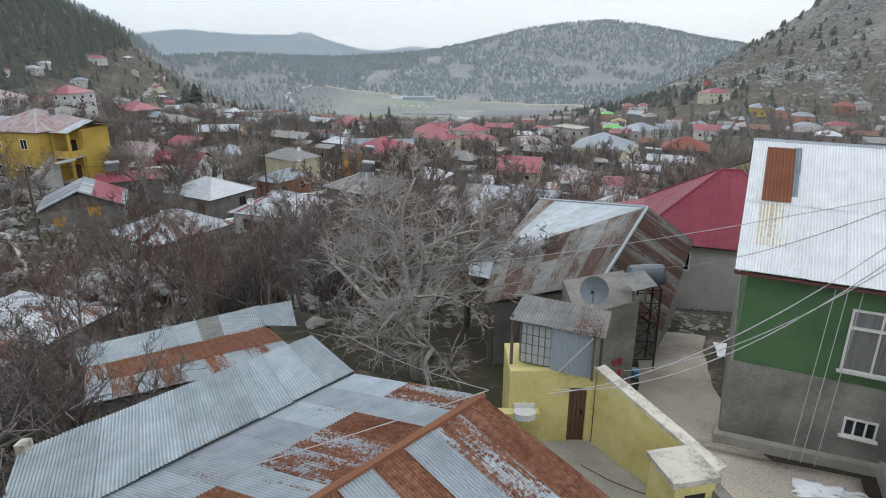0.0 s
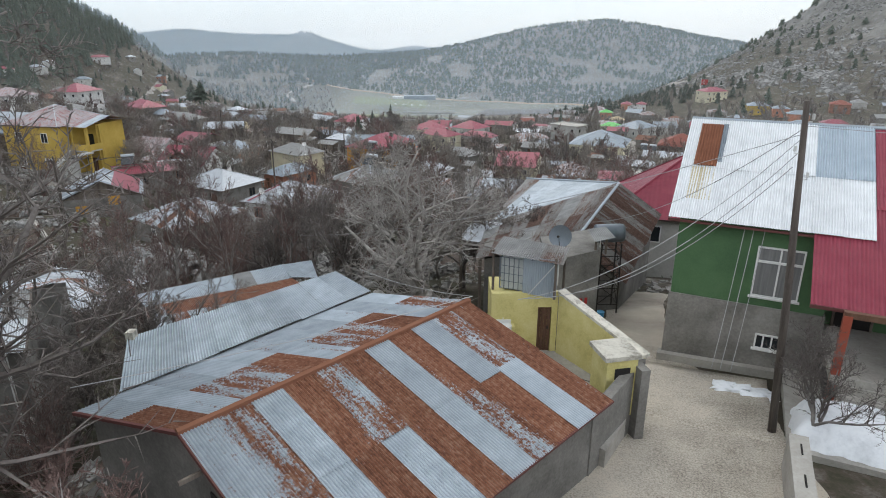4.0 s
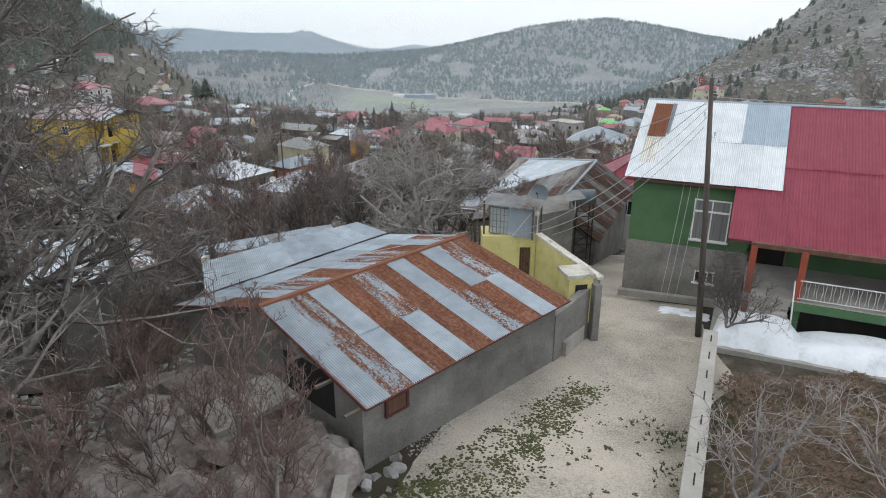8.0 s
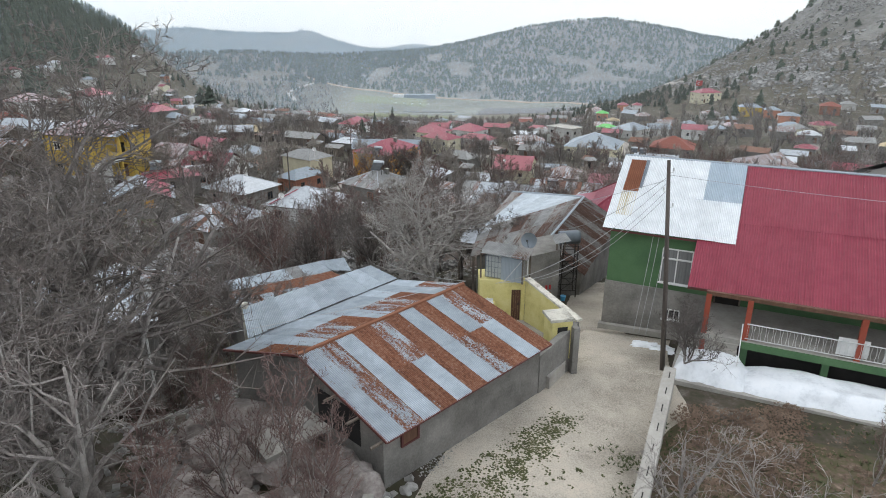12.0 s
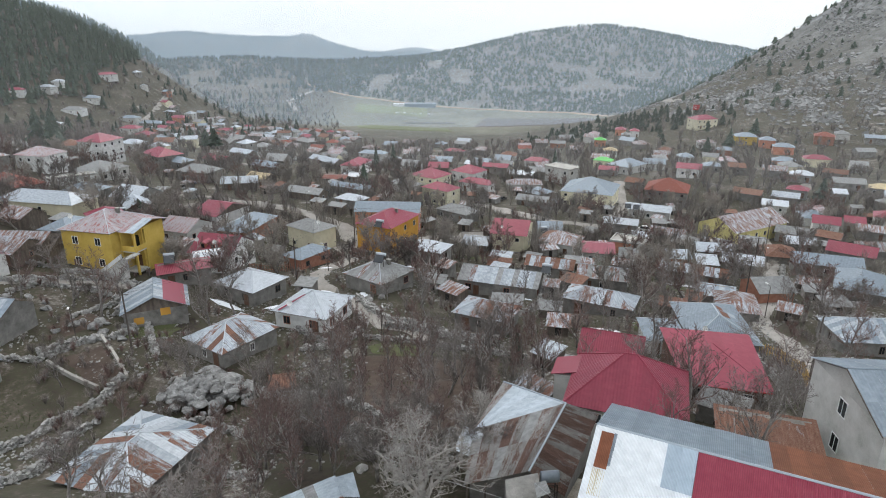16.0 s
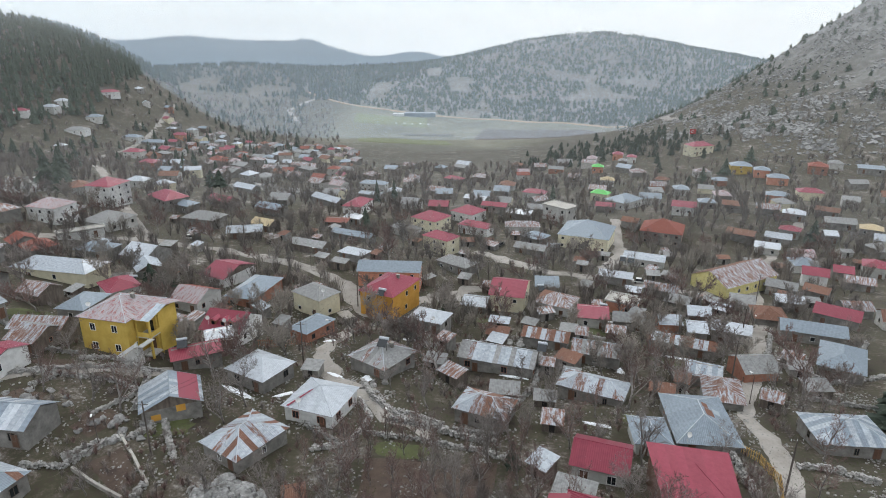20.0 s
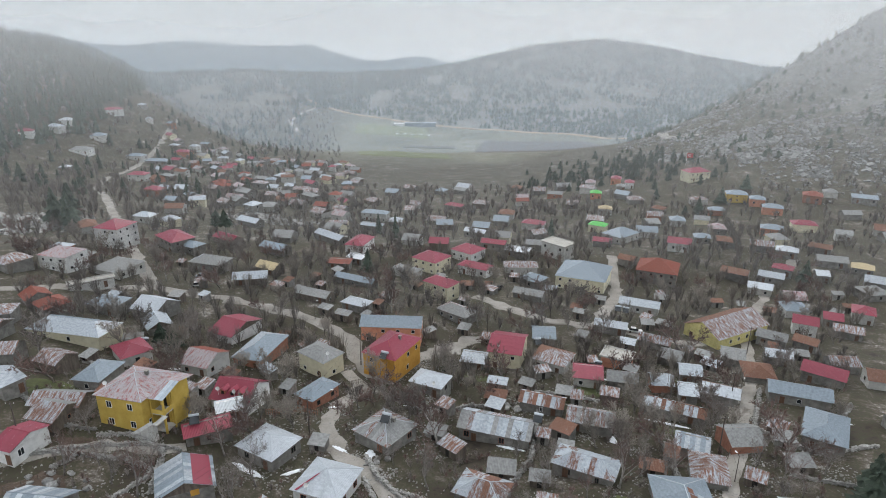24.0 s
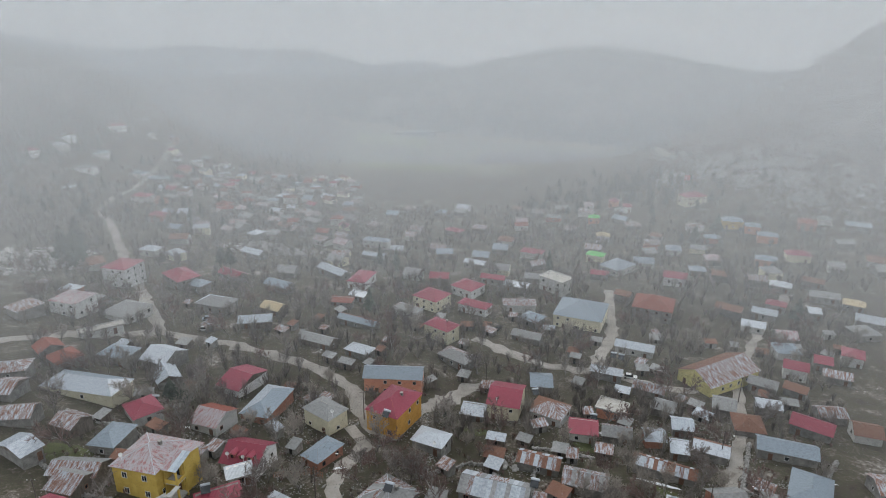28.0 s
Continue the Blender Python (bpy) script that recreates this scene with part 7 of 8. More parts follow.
def solar_heater(x, y, z, turn, legs=.5):
    ob = thing("solar_heater", (x, y, z), "silver solar water heater on a steel frame", "water heater", "solar heaters", turn)
    for a, b in ((-.8, -.5), (.8, -.5), (-.8, .5), (.8, .5)):
        part("leg", bar((a, b, -.6), (a, b, legs + .5), .04), "iron", ob)
    part("tank", tube([(-.9, .35, legs + .85), (-.85, .35, legs + .85), (.85, .35, legs + .85), (.9, .35, legs + .85)], [.2, .3, .3, .2], 12), "zinc", ob, "", True)
    part("collector", moved(box(-.85, -.8, -.04, .85, .7, .04), pose(0, -.45, legs + .35, 38, 0, 0)), "glass", ob, "dark glass collector")
    if legs > 1.5:
        for q in range(3):
            part("brace", bar((-.8, -.5, legs * q / 3), (.8, -.5, legs * (q + 1) / 3), .03), "iron", ob)


for x, y, z, a, g in ((-10.4, 85.4, 4.75, -20, .4), (-13.4, 113.7, .4, -25, 6.0), (-45.6, 84.8, 3.0, 20, .3), (18.8, 91.8, 3.9, -20, .3), (52.0, 155.6, 5.8, -20, .5), (54.1, 154.8, 5.8, -20, .5), (39.2, 125.6, .3, -15, 2.0), (25.7, 137.8, .3, 10, 3.0), (-69.7, 117.4, .4, 0, 2.5)):
    solar_heater(x, y, ground(x, y) + z, a, g)
for x, y, z, a in ((-61.1, 85.7, 7.6, 10), (-45.0, 95.6, 4.0, 10), (-41.5, 94.9, 4.2, -10), (-21.6, 67.8, 3.2, 20), (-2.0, 106.3, 3.0, 0), (33.1, 58.2, 3.2, 20), (13.9, 127.6, 5.5, 30), (-26.5, 114.5, 5.8, 15)):
    roof_dish(x, y, ground(x, y) + z, a)

# red-roofed timber house on the slope behind the lane
R0 = (28.5, 45.5, -9.0)
TAKEN.append((28.8, 45.5, 6.5))
slope_house = thing("house", R0, "dark timber house under a broad red sheet roof", "house", "village houses")
ra, rb, rc, rd = (24.0, 41.2, -4.75), (31.9, 39.0, -4.5), (34.2, 49.6, -3.75), (25.2, 52.4, -4.2)
sheets(slope_house, rel(R0, (ra, rb, rc, rd)), 9, 1, lambda i, j: "red", 0)
part("eaves_board", bar(*rel(R0, [tuple(Vector(ra) - Vector((0, 0, .08))), tuple(Vector(rb) - Vector((0, 0, .08)))]), .09), "sign", slope_house)
part("hip_strip", bar(*rel(R0, [tuple(Vector(ra).lerp(Vector(rd), .75) * .45 + Vector(rb).lerp(Vector(rc), .75) * .55 + Vector((0, 0, .05))), tuple(Vector(rb) + Vector((0, 0, .05)))]), .05), "red", slope_house)
part("wall", prism([loc(R0[:2], p) for p in ((24.6, 41.7), (31.4, 39.8), (33.5, 49.2), (25.6, 51.8))], -2.5, [4.1, 4.35, 5.1, 4.65]), "door", slope_house, "dark plank wall")
for k in range(3):
    p = Vector((24.6, 41.7)).lerp(Vector((31.4, 39.8)), .2 + .3 * k)
    side_window(slope_house, pose(p.x - R0[0], p.y - R0[1] - .01, 2.9, 0, 0, -15.6), .8, .7, True)
part("roof_strip", slab([(-.9, -1.2, 4.55), (-.55, -1.0, 4.6), (-3.1, -4.25, 3.05), (-3.55, -4.2, 3.0)], .02), "red", white_hip, "red strip across the white roof")

# dormers of the steep red roof
for k in (-1.9, 0.2, 2.1):
    dm = part("dormer", prism([(k - .55, -3.3), (k + .55, -3.3), (k + .55, -1.6), (k - .55, -1.6)], 3.3, 4.75), "brick", steep, "small red dormer")
    part("dormer_roof", merge(slab([(k - .75, -3.5, 4.75), (k, -3.5, 5.2), (k, -1.2, 5.2), (k - .75, -1.2, 4.75)], .05), slab([(k, -3.5, 5.2), (k + .75, -3.5, 4.75), (k + .75, -1.2, 4.75), (k, -1.2, 5.2)], .05)), "red", dm)
    part("pane", box(k - .32, -3.33, 3.9, k + .32, -3.303, 4.6), "glass", dm)


# patches on roofs: rusted sheets near a ridge, a red strip on the cottage, a little wing on the red roof
for x0, x1, y0, y1, q in ((.5, 1.7, -1.6, .2, "rust_far"), (.4, 1.3, .4, 1.6, "rust_far"), (1.9, 2.9, -.4, .9, "half_far")):
    top = lambda x: 2.1 + (.22 * 8.4 + .25) * (1 - x / 4.6) + .06
    part("roof_patch", slab([(x0, y0, top(x0)), (x1, y0, top(x1)), (x1, y1, top(x1)), (x0, y1, top(x0))], .02), q, long_hip, "rusted sheet")
top = lambda x: 2.5 + (.24 * 7.4 + .25) * (1 - x / 4.5) + .06
part("roof_strip", slab([(1.2, -4.0, top(1.2)), (4.0, -4.0, top(4.0)), (4.0, 4.0, top(4.0)), (1.2, 4.0, top(1.2))], .02), "red_far", cottage, "red sheet strip")
for x0, z0, x1, z1 in ((-2.9, .7, -1.6, 1.7), (.6, 1.5, 1.9, 2.6)):
    part("paint_patch", box(x0, -3.708, z0, x1, -3.702, z1), "ochre", cottage, "flaking yellow paint")
part("wing_roof", slab([(-9.0 / 2 - 2.2, 8.0 * .05, 4.55 - .25), (-9.0 / 2 + .4, 8.0 * .05, 4.55 + .45), (-9.0 / 2 + .4, 8.0 * .45, 4.55 + .45), (-9.0 / 2 - 2.2, 8.0 * .45, 4.55 - .25)], .06), "red_far", red_hip, "red sheet wing")
part("wing_wall", box(-9.0 / 2 - 1.9, 8.0 * .08, -2, -9.0 / 2 - .003, 8.0 * .42, 4.55 - .3), "pale", red_hip)


def fence(line, high, gap, mat, label, boards=True):
    """A fence of posts, rails and boards along a line."""
    x0, y0 = line[0]
    b = (x0, y0, ground(x0, y0))
    ob = thing("fence", b, label, "fence", "village fences")
    for (ax, ay), (cx, cy) in zip(line, line[1:]):
        n = max(1, round(math.hypot(cx - ax, cy - ay) / 2.2))
        for i in range(n):
            p, q = [(ax + (cx - ax) * t / n, ay + (cy - ay) * t / n) for t in (i, i + 1)]
            g0, g1 = ground(*p), ground(*q)
            part("post", bar(loc(b, (*p, g0 - .3)), loc(b, (*p, g0 + high * rf.uniform(.92, 1.08))), .06), "timber", ob)
            for z in (.35, .85):
                part("rail", bar(loc(b, (*p, g0 + high * z)), loc(b, (*q, g1 + high * z)), .035), mat, ob)
            if boards:
                m = int(math.hypot(q[0] - p[0], q[1] - p[1]) / gap)
                for j in range(m):
                    t = (j + .5) / m
                    s = (p[0] + (q[0] - p[0]) * t, p[1] + (q[1] - p[1]) * t)
                    g = g0 + (g1 - g0) * t
                    part("board", bar(loc(b, (*s, g + .05)), loc(b, (*s, g + high * rf.uniform(.95, 1.05))), .055), mat, ob)


rf = random.Random(8)
fence([(36.6, 63.7), (40.6, 62.2), (42.7, 57.2), (42.1, 51.2), (39.2, 45.5)], 1.5, .38, "newwood", "new pale board fence behind the red-roofed houses")
fence([(-22.8, 109.7), (-18.3, 112.0), (-15.4, 108.0)], 1.3, .4, "timber", "weathered dark board fence before the golden house")
fence([(-36.0, 95.4), (-28.9, 98.0), (-25.4, 96.1)], 1.6, .4, "brick", "rust-red board fence between the houses")
for line in ([(4.3, 83.7), (13.7, 80.5), (21.4, 86.9)], [(15.5, 83.8), (21.0, 98.7)], [(32.2, 86.6), (41.2, 84.9), (43.0, 97.6)], [(51.1, 80.8), (55.9, 88.3), (60.2, 96.0)], [(63.9, 81.8), (73.5, 86.3), (75.4, 95.5)], [(-80.1, 98.1), (-70.1, 92.2), (-66.1, 84.2)], [(-68.1, 66.1), (-61.1, 72.2)], [(38.8, 108.6), (44.9, 112.1), (54.5, 106.4)], [(-2.0, 94.4), (4.3, 98.6)],
             [(60.2, 66.2), (64.9, 75.2)], [(-29.7, 108.7), (-35.6, 111.5)], [(-92.1, 100.1), (-84.0, 104.1)]):
    fence(line, 1.15, 1, "timber", "rough pole fence round a garden", False)


def sheet_on(name, x, y, rx, ry, turn, high, mat, label, category, group, seed):
    """An uneven patch lying on the ground."""
    rnd = random.Random(seed)
    c, s = math.cos(radians(turn)), math.sin(radians(turn))
    v, f = [], []
    n, m = 20, 5
    v.append((0, 0, high))
    for j in range(1, m + 1):
        for i in range(n):
            a = 2 * math.pi * i / n
            w = 1 + .55 * noise.noise((2 * math.cos(a) + seed, 2 * math.sin(a), seed * 1.7))
            px, py = rx * w * j / m * math.cos(a), ry * w * j / m * math.sin(a)
            X, Y = px * c - py * s, px * s + py * c
            v.append((X, Y, ground(x + X, y + Y) - ground(x, y) + high * (1 - (j / m) ** 2) * rnd.uniform(.6, 1.2) - (.05 if j == m else 0) + .02))
    f = [(0, 1 + i, 1 + (i + 1) % n) for i in range(n)] + [(1 + (j - 1) * n + i, 1 + j * n + i, 1 + j * n + (i + 1) % n, 1 + (j - 1) * n + (i + 1) % n) for j in range(1, m) for i in range(n)]
    return single(name, (v, f), mat, (x, y, ground(x, y)), label, category, group, smooth_shade=True)


for k, (x, y, rx, ry, a) in enumerate(((-33.6, 76.4, 3.2, .7, -30), (-25.9, 76.2, 2.0, .5, 30), (-26.3, 24.6, 1.9, .6, 0), (73.2, 89.7, 3.6, .6, -8), (13.0, 87.4, 2.6, .5, -20), (-19.0, 83.4, 2.4, .6, -40), (23.1, 66.8, 2.2, .5, -25), (47.4, 99.0, 4.5, .5, -26), (33.9, 91.6, .7, 1.8, 0),
                                       (-22.4, 100.2, 1.6, .7, 10), (68.4, 97.3, 1.6, .4, -20), (-13.2, 81.4, .9, 1.6, 10), (84.6, 100.1, 2.2, .5, -20), (-59.7, 111.4, 2.4, .6, 10), (-6.5, 100.0, 1.6, .5, -20), (40.8, 121.3, 2, .4, -20))):
    sheet_on("snow_patch", x, y, rx, ry, a, .22, "snow", "thin patch of old snow against a wall or bank", "snow", "snow patches", k + 1.3)
for k, (x, y, rx, ry, a) in enumerate(((35.9, 113.5, 4.5, 2.6, -15), (45.0, 97.4, 5, 1.8, -26), (-5.5, 60.0, 5, 2.2, -15), (-79.1, 95.2, 6, 3.4, 0), (-40.1, 65.2, 4, 3, 20), (-66.1, 92.2, 4, 2.5, 10), (16.1, 96.6, 3, 1.6, -20), (54.4, 121.9, 5, 2, -20), (8.6, 120.8, 4, 2, -20), (30.1, 68.2, 3, 1.6, -20))):
    sheet_on("grass_plot", x, y, rx, ry, a, .05, "sward_near", "small green winter grass plot between houses", "grass", "grass plots", k + 4.7)
for k, (x, y, rx, ry, a) in enumerate(((-64.6, 68.1, 5, 2.6, 10), (-64.1, 78.7, 3.6, 1.6, 0), (-30, 33, 4, 2.4, 10), (68.4, 85.4, 4.4, 2.2, -15), (66.3, 97.8, 3.2, 2.4, -20), (39.9, 96.4, 2.2, 1.6, 0), (-50.1, 66.2, 3, 2, 0))):
    sheet_on("garden_bed", x, y, rx, ry, a, .06, "soil", "dark dug garden bed", "garden", "garden beds", k + 9.1)


def car(x, y, turn, mat, label):
    ob = thing("car", (x, y, ground(x, y) + .1), label, "car", "parked cars", turn)
    part("body", merge(prism([(-2.1, -.8), (2.05, -.8), (2.15, 0), (2.05, .8), (-2.1, .8), (-2.2, 0)], .3, [.78, .72, .72, .72, .78, .78])), mat, ob)
    cab = part("cabin", ([(-1.7, -.75, .76), (1.0, -.75, .74), (1.0, .75, .74), (-1.7, .75, .76), (-1.2, -.6, 1.4), (.3, -.6, 1.4), (.3, .6, 1.4), (-1.2, .6, 1.4)], [(4, 5, 6, 7), (0, 1, 5, 4), (1, 2, 6, 5), (2, 3, 7, 6), (3, 0, 4, 7)]), "glass", ob)
    part("roof", box(-1.2, -.6, 1.4, .3, .6, 1.44), mat, cab)
    for a in (-1.35, 1.35):
        for b in (-.82, .82):
            part("wheel", tube([(a, b - .09, .3), (a, b + .09, .3)], .31, 12), "iron", ob)


car(-79.8, 179.3, 12, "drum", "dark grey car parked at the road junction")
car(19.6, 186.2, 60, "iron", "dark car parked beside the road")
car(-77.5, 169.5, 15, "white", "white car parked on the village road")
car(57.0, 153.5, -15, "white", "white car parked on the village road")
car(-12.3, 129.5, 70, "steel", "blue-grey car parked on the village road")


def street_lamp(x, y, h=5.5, turn=0.0):
    ob = thing("street_lamp", (x, y, ground(x, y)), "slim grey street lamp with a small head", "street lamp", "street lamps", turn)
    part("mast", tube([(0, 0, -.4), (0, 0, h * .97), (.3, 0, h), (.8, 0, h + .05)], [.07, .05, .04, .035], 6), "pole", ob)
    part("head", prism([(.7, -.12), (1.3, -.12), (1.3, .12), (.7, .12)], h, h + .12), "white", ob)


def village_pole(x, y, h=8.5):
    ob = thing("power_pole", (x, y, ground(x, y)), "weathered wooden power pole among the houses", "pole", "village poles")
    part("shaft", tube([(0, 0, -.5), (.06, .03, h)], [.14, .09], 7), "pole", ob)
    part("crossarm", bar((-.8, 0, h - .5), (.8, 0, h - .45), .05), "pole", ob)
    for a in (-.7, 0.0, .7):
        part("insulator", tube([(a, 0, h - .45), (a, 0, h - .2)], .04, 6), "pipe", ob)


for x, y in ((-8.2, 63.7), (-47.4, 59.6), (-21.5, 96.9), (50.7, 76.0), (68.8, 112.1), (-36.1, 147.0)):
    street_lamp(x, y, 5.5, x * 9 % 360)
POLES = ((40.7, 47.6), (52.8, 86.8), (64.7, 108.1), (84.7, 141.3), (-39.6, 58.1), (-25.5, 88.2), (-19.9, 121.1), (-22.0, 155.9), (-58.2, 160.6), (33.1, 161.5), (12.6, 146.4), (-72.1, 76.7))
for x, y in POLES:
    village_pole(x, y)
for a, b in ((0, 1), (1, 2), (2, 3), (4, 5), (5, 6), (6, 7), (7, 8), (6, 10), (10, 9)):
    for s in (-.7, .7):
        p, q = [(POLES[k][0] + s, POLES[k][1], ground(*POLES[k]) + 8.3) for k in (a, b)]
        single("overhead_wire", tube(hung(p, q, .7, 10), .012, 3), "iron", (0, 0, 0), "dark overhead wire between village poles", "wire", "village wires")


def lean_to(x, y, turn, w, d, h, roof, walls):
    TAKEN.append((x, y, .5 * math.hypot(w, d)))
    ob = thing("lean_to", (x, y, ground(x, y)), "small %s outbuilding under %s sheet" % ({"block": "rendered", "timber": "plank", "stone": "rubble-stone"}[walls], {"galv": "a grey", "half": "a rust-streaked", "rust": "a rusted", "grey": "a weathered", "steel": "a blue-grey", "zinc": "a bright"}[roof]), "outbuilding", "outbuildings", turn)
    part("wall", prism([(-w / 2, -d / 2), (w / 2, -d / 2), (w / 2, d / 2), (-w / 2, d / 2)], -1.2, [h, h, h + .45, h + .45]), walls, ob)
    sheets(ob, ((-w / 2 - .25, -d / 2 - .3, h), (w / 2 + .25, -d / 2 - .3, h), (w / 2 + .25, d / 2 + .2, h + .55), (-w / 2 - .25, d / 2 + .2, h + .55)), 2 if w > 3 else 1, 1, lambda i, j: roof + "_far", 0, up=.05)
    # Doorway shade painted as a near-black plate on the wall.
    part("doorway", box(-.4, -d / 2 - .03, 0, .4, -d / 2 - .003, min(1.8, h - .2)), "void", ob)


n = tries = 0
while n < 96 and tries < 16000:
    tries += 1
    y = 26 + 170 * rf.random()
    x = rf.uniform(-.7, .72) * (y + 12)
    w, d = rf.uniform(2.2, 4.6), rf.uniform(2.0, 3.2)
    if x < 8 and y < 84 or any((x - a) ** 2 + (y - b) ** 2 < (r + w * .45) ** 2 for a, b, r in TAKEN) or near_road(x, y):
        continue
    n += 1
    lean_to(x, y, rf.gauss(-22, 14), w, d, rf.uniform(1.6, 2.3), rf.choice(("galv", "half", "rust", "grey", "grey", "half", "rust", "grey")), rf.choice(("block", "timber", "stone", "timber")))
lean_to(-18.5, 50.4, 15, 2.6, 2.0, 1.1, "rust", "timber")

# flag on the far hillside
flag = thing("flag", (166.2, 408.1, ground(166.2, 408.1)), "red flag with a white mark beside the hillside house", "flag")
part("mast", tube([(0, 0, -.5), (0, 0, 9)], .09, 6), "pipe", flag)
part("cloth", slab([(0, 0, 5), (4.4, .3, 4.9), (4.4, .1, 8.2), (0, 0, 8.4)], .03), "sign", flag)
part("mark", tube([(1.8 + .75 * math.cos(a), -.1, 6.6 + .75 * math.sin(a)) for a in [.7 + k * .45 for k in range(12)]], .16, 5), "white", flag)

# ---- bare trees, conifers and scrub ----
def spike(points, radii):
    """A three-sided twig that runs out to a point."""
    v, f = tube(points[:-1] + [points[-1]], radii, 3, cap=False) if len(points) > 2 else ([], [])
    a = Vector(points[-2])
    d = (Vector(points[-1]) - a).normalized()
    s = d.orthogonal().normalized()
    c = d.cross(s)
    if len(points) > 2:
        v, f = v[:-3], f[:-3]
        ring = list(range(len(v) - 3, len(v)))
    else:
        v = [tuple(a + (s * math.cos(w) + c * math.sin(w)) * radii[0]) for w in (0, 2.0944, 4.1888)]
        ring = [0, 1, 2]
    v.append(tuple(points[-1]))
    k = len(v) - 1
    return v, f + [(ring[i], ring[(i + 1) % 3], k) for i in range(3)]


def limbs(seed, h, r0, levels, kids, reach, lean=0.0, droop=0.0, thin=.012, first=.25, upright=.35):
    """A bare tree: lists of vertices and faces for its trunk with the main limbs, and for its twigs."""
    rnd = random.Random(seed)
    wood, twigs = [], []
    todo = [(Vector((0, 0, -.25)), Vector((lean * rnd.uniform(.6, 1), lean * rnd.uniform(-.5, .5), 1)).normalized(), h, r0, 0)]
    while todo:
        p, d, length, r, lv = todo.pop()
        n = (6, 5, 4, 2, 1, 1)[lv]
        pts, rad = [tuple(p)], [r]
        q = p.copy()
        spots = []
        for i in range(n):
            bend = .16 + .10 * lv
            d = (d + Vector((rnd.gauss(0, bend), rnd.gauss(0, bend), rnd.gauss(0, bend * .6) + (upright * .25 if lv else 0) - droop * lv * .1))).normalized()
            q = q + d * length / n
            taper = 1 - (.8 if lv == 0 else .72) * (i + 1) / n
            pts.append(tuple(q))
            rad.append(max(thin * .6, r * taper))
            spots.append((q.copy(), d.copy(), rad[-1], (i + 1) / n))
        if lv < 3:
            (wood if lv < 2 else twigs).append(tube(pts, rad, (7, 5, 3)[lv], cap=lv < 2))
        else:
            twigs.append(spike(pts, rad))
        if lv + 1 < levels:
            for k in range(kids[lv]):
                f = first + (1 - first) * (k + rnd.random()) / kids[lv] if lv == 0 else .15 + .85 * (k + rnd.random()) / kids[lv]
                i = min(n - 1, int(f * n))
                c, cd, cr, _ = spots[i]
                base = Vector(pts[i]).lerp(c, f * n - i) if f * n - i < 1 else c
                a = rnd.uniform(0, 6.283)
                side = cd.orthogonal().normalized()
                side = (Matrix.Rotation(a, 3, cd) @ side)
                open_ = rnd.uniform(.55, 1.15) if lv else rnd.uniform(.5, 1.0)
                nd = (cd * math.cos(open_) + side * math.sin(open_) + Vector((0, 0, upright * .5))).normalized()
                todo.append((base, nd, length * reach[lv] * rnd.uniform(.7, 1.2) * (1.15 - .55 * f), max(thin, cr * rnd.uniform(.6, .85)), lv + 1))
    return merge(*wood), merge(*twigs)


KIN = {}


def tree_kind(key, label, bark, twig, category="tree", **kw):
    wood, tw = limbs(**kw)
    ob = thing("bare_tree", (0, 0, -500), label, category, "bare trees")
    part("trunk", wood, bark, ob, "", True)
    part("crown", tw, twig, ob)
    KIN[key] = ob


def plant(key, x, y, turn=0.0, size=1.0, z=None):
    s = Matrix.Diagonal((size, size, size, 1))
    ob = copy_thing(KIN[key], pose(x, y, ground(x, y) if z is None else z, 0, 0, turn))
    ob.scale = (size, size, size)
    return ob


tree_kind("plane", "large bare plane tree with pale knotted limbs", "pale_bark", "pale_bark", seed=4, h=5.6, r0=.30, levels=5, kids=(12, 8, 8, 6), reach=(.80, .62, .52, .5), thin=.016, upright=.2, droop=.25, first=.08)
tree_kind("walnut", "large bare walnut tree with grey branching limbs", "bark", "twig", seed=9, h=8.2, r0=.30, levels=5, kids=(14, 9, 8, 6), reach=(.72, .6, .52, .55), thin=.014, upright=.26, droop=.08, first=.12)
tree_kind("spreading", "wide bare tree with drooping grey limbs", "pale_bark", "bark", seed=14, h=6.0, r0=.28, levels=5, kids=(12, 8, 6, 5), reach=(.95, .6, .52, .55), thin=.014, upright=.12, droop=.2, first=.12)
tree_kind("orchard", "bare orchard tree with a dense twiggy crown", "bark", "twig", seed=15, h=4.8, r0=.14, levels=5, kids=(11, 8, 7, 6), reach=(.70, .6, .55, .55), thin=.012, upright=.45, first=.12)
tree_kind("slim", "young bare tree with upright thin branches", "bark", "redtwig", seed=21, h=5.4, r0=.08, levels=5, kids=(13, 7, 5, 4), reach=(.45, .5, .5, .5), thin=.010, upright=.7, first=.12)
tree_kind("leaner", "leaning bare fruit tree with crooked grey limbs", "bark", "bark", seed=33, h=5.0, r0=.13, levels=5, kids=(8, 6, 5, 4), reach=(.62, .6, .55, .5), thin=.009, lean=.75, upright=.25)
tree_kind("copse", "bare village tree with a rounded twiggy crown", "bark", "twig", seed=41, h=6.4, r0=.15, levels=5, kids=(9, 7, 6, 5), reach=(.56, .58, .52, .55), thin=.011, upright=.5, first=.15)
tree_kind("copse_two", "bare village tree with a spreading twiggy crown", "bark", "twig", seed=47, h=5.6, r0=.14, levels=5, kids=(9, 7, 6, 5), reach=(.62, .58, .52, .55), thin=.011, upright=.45, first=.15)
tree_kind("copse_three", "bare dun-coloured tree with fine upright twigs", "bark", "redtwig", seed=52, h=7.2, r0=.15, levels=5, kids=(10, 7, 6, 5), reach=(.46, .55, .5, .5), thin=.011, upright=.65, first=.15)
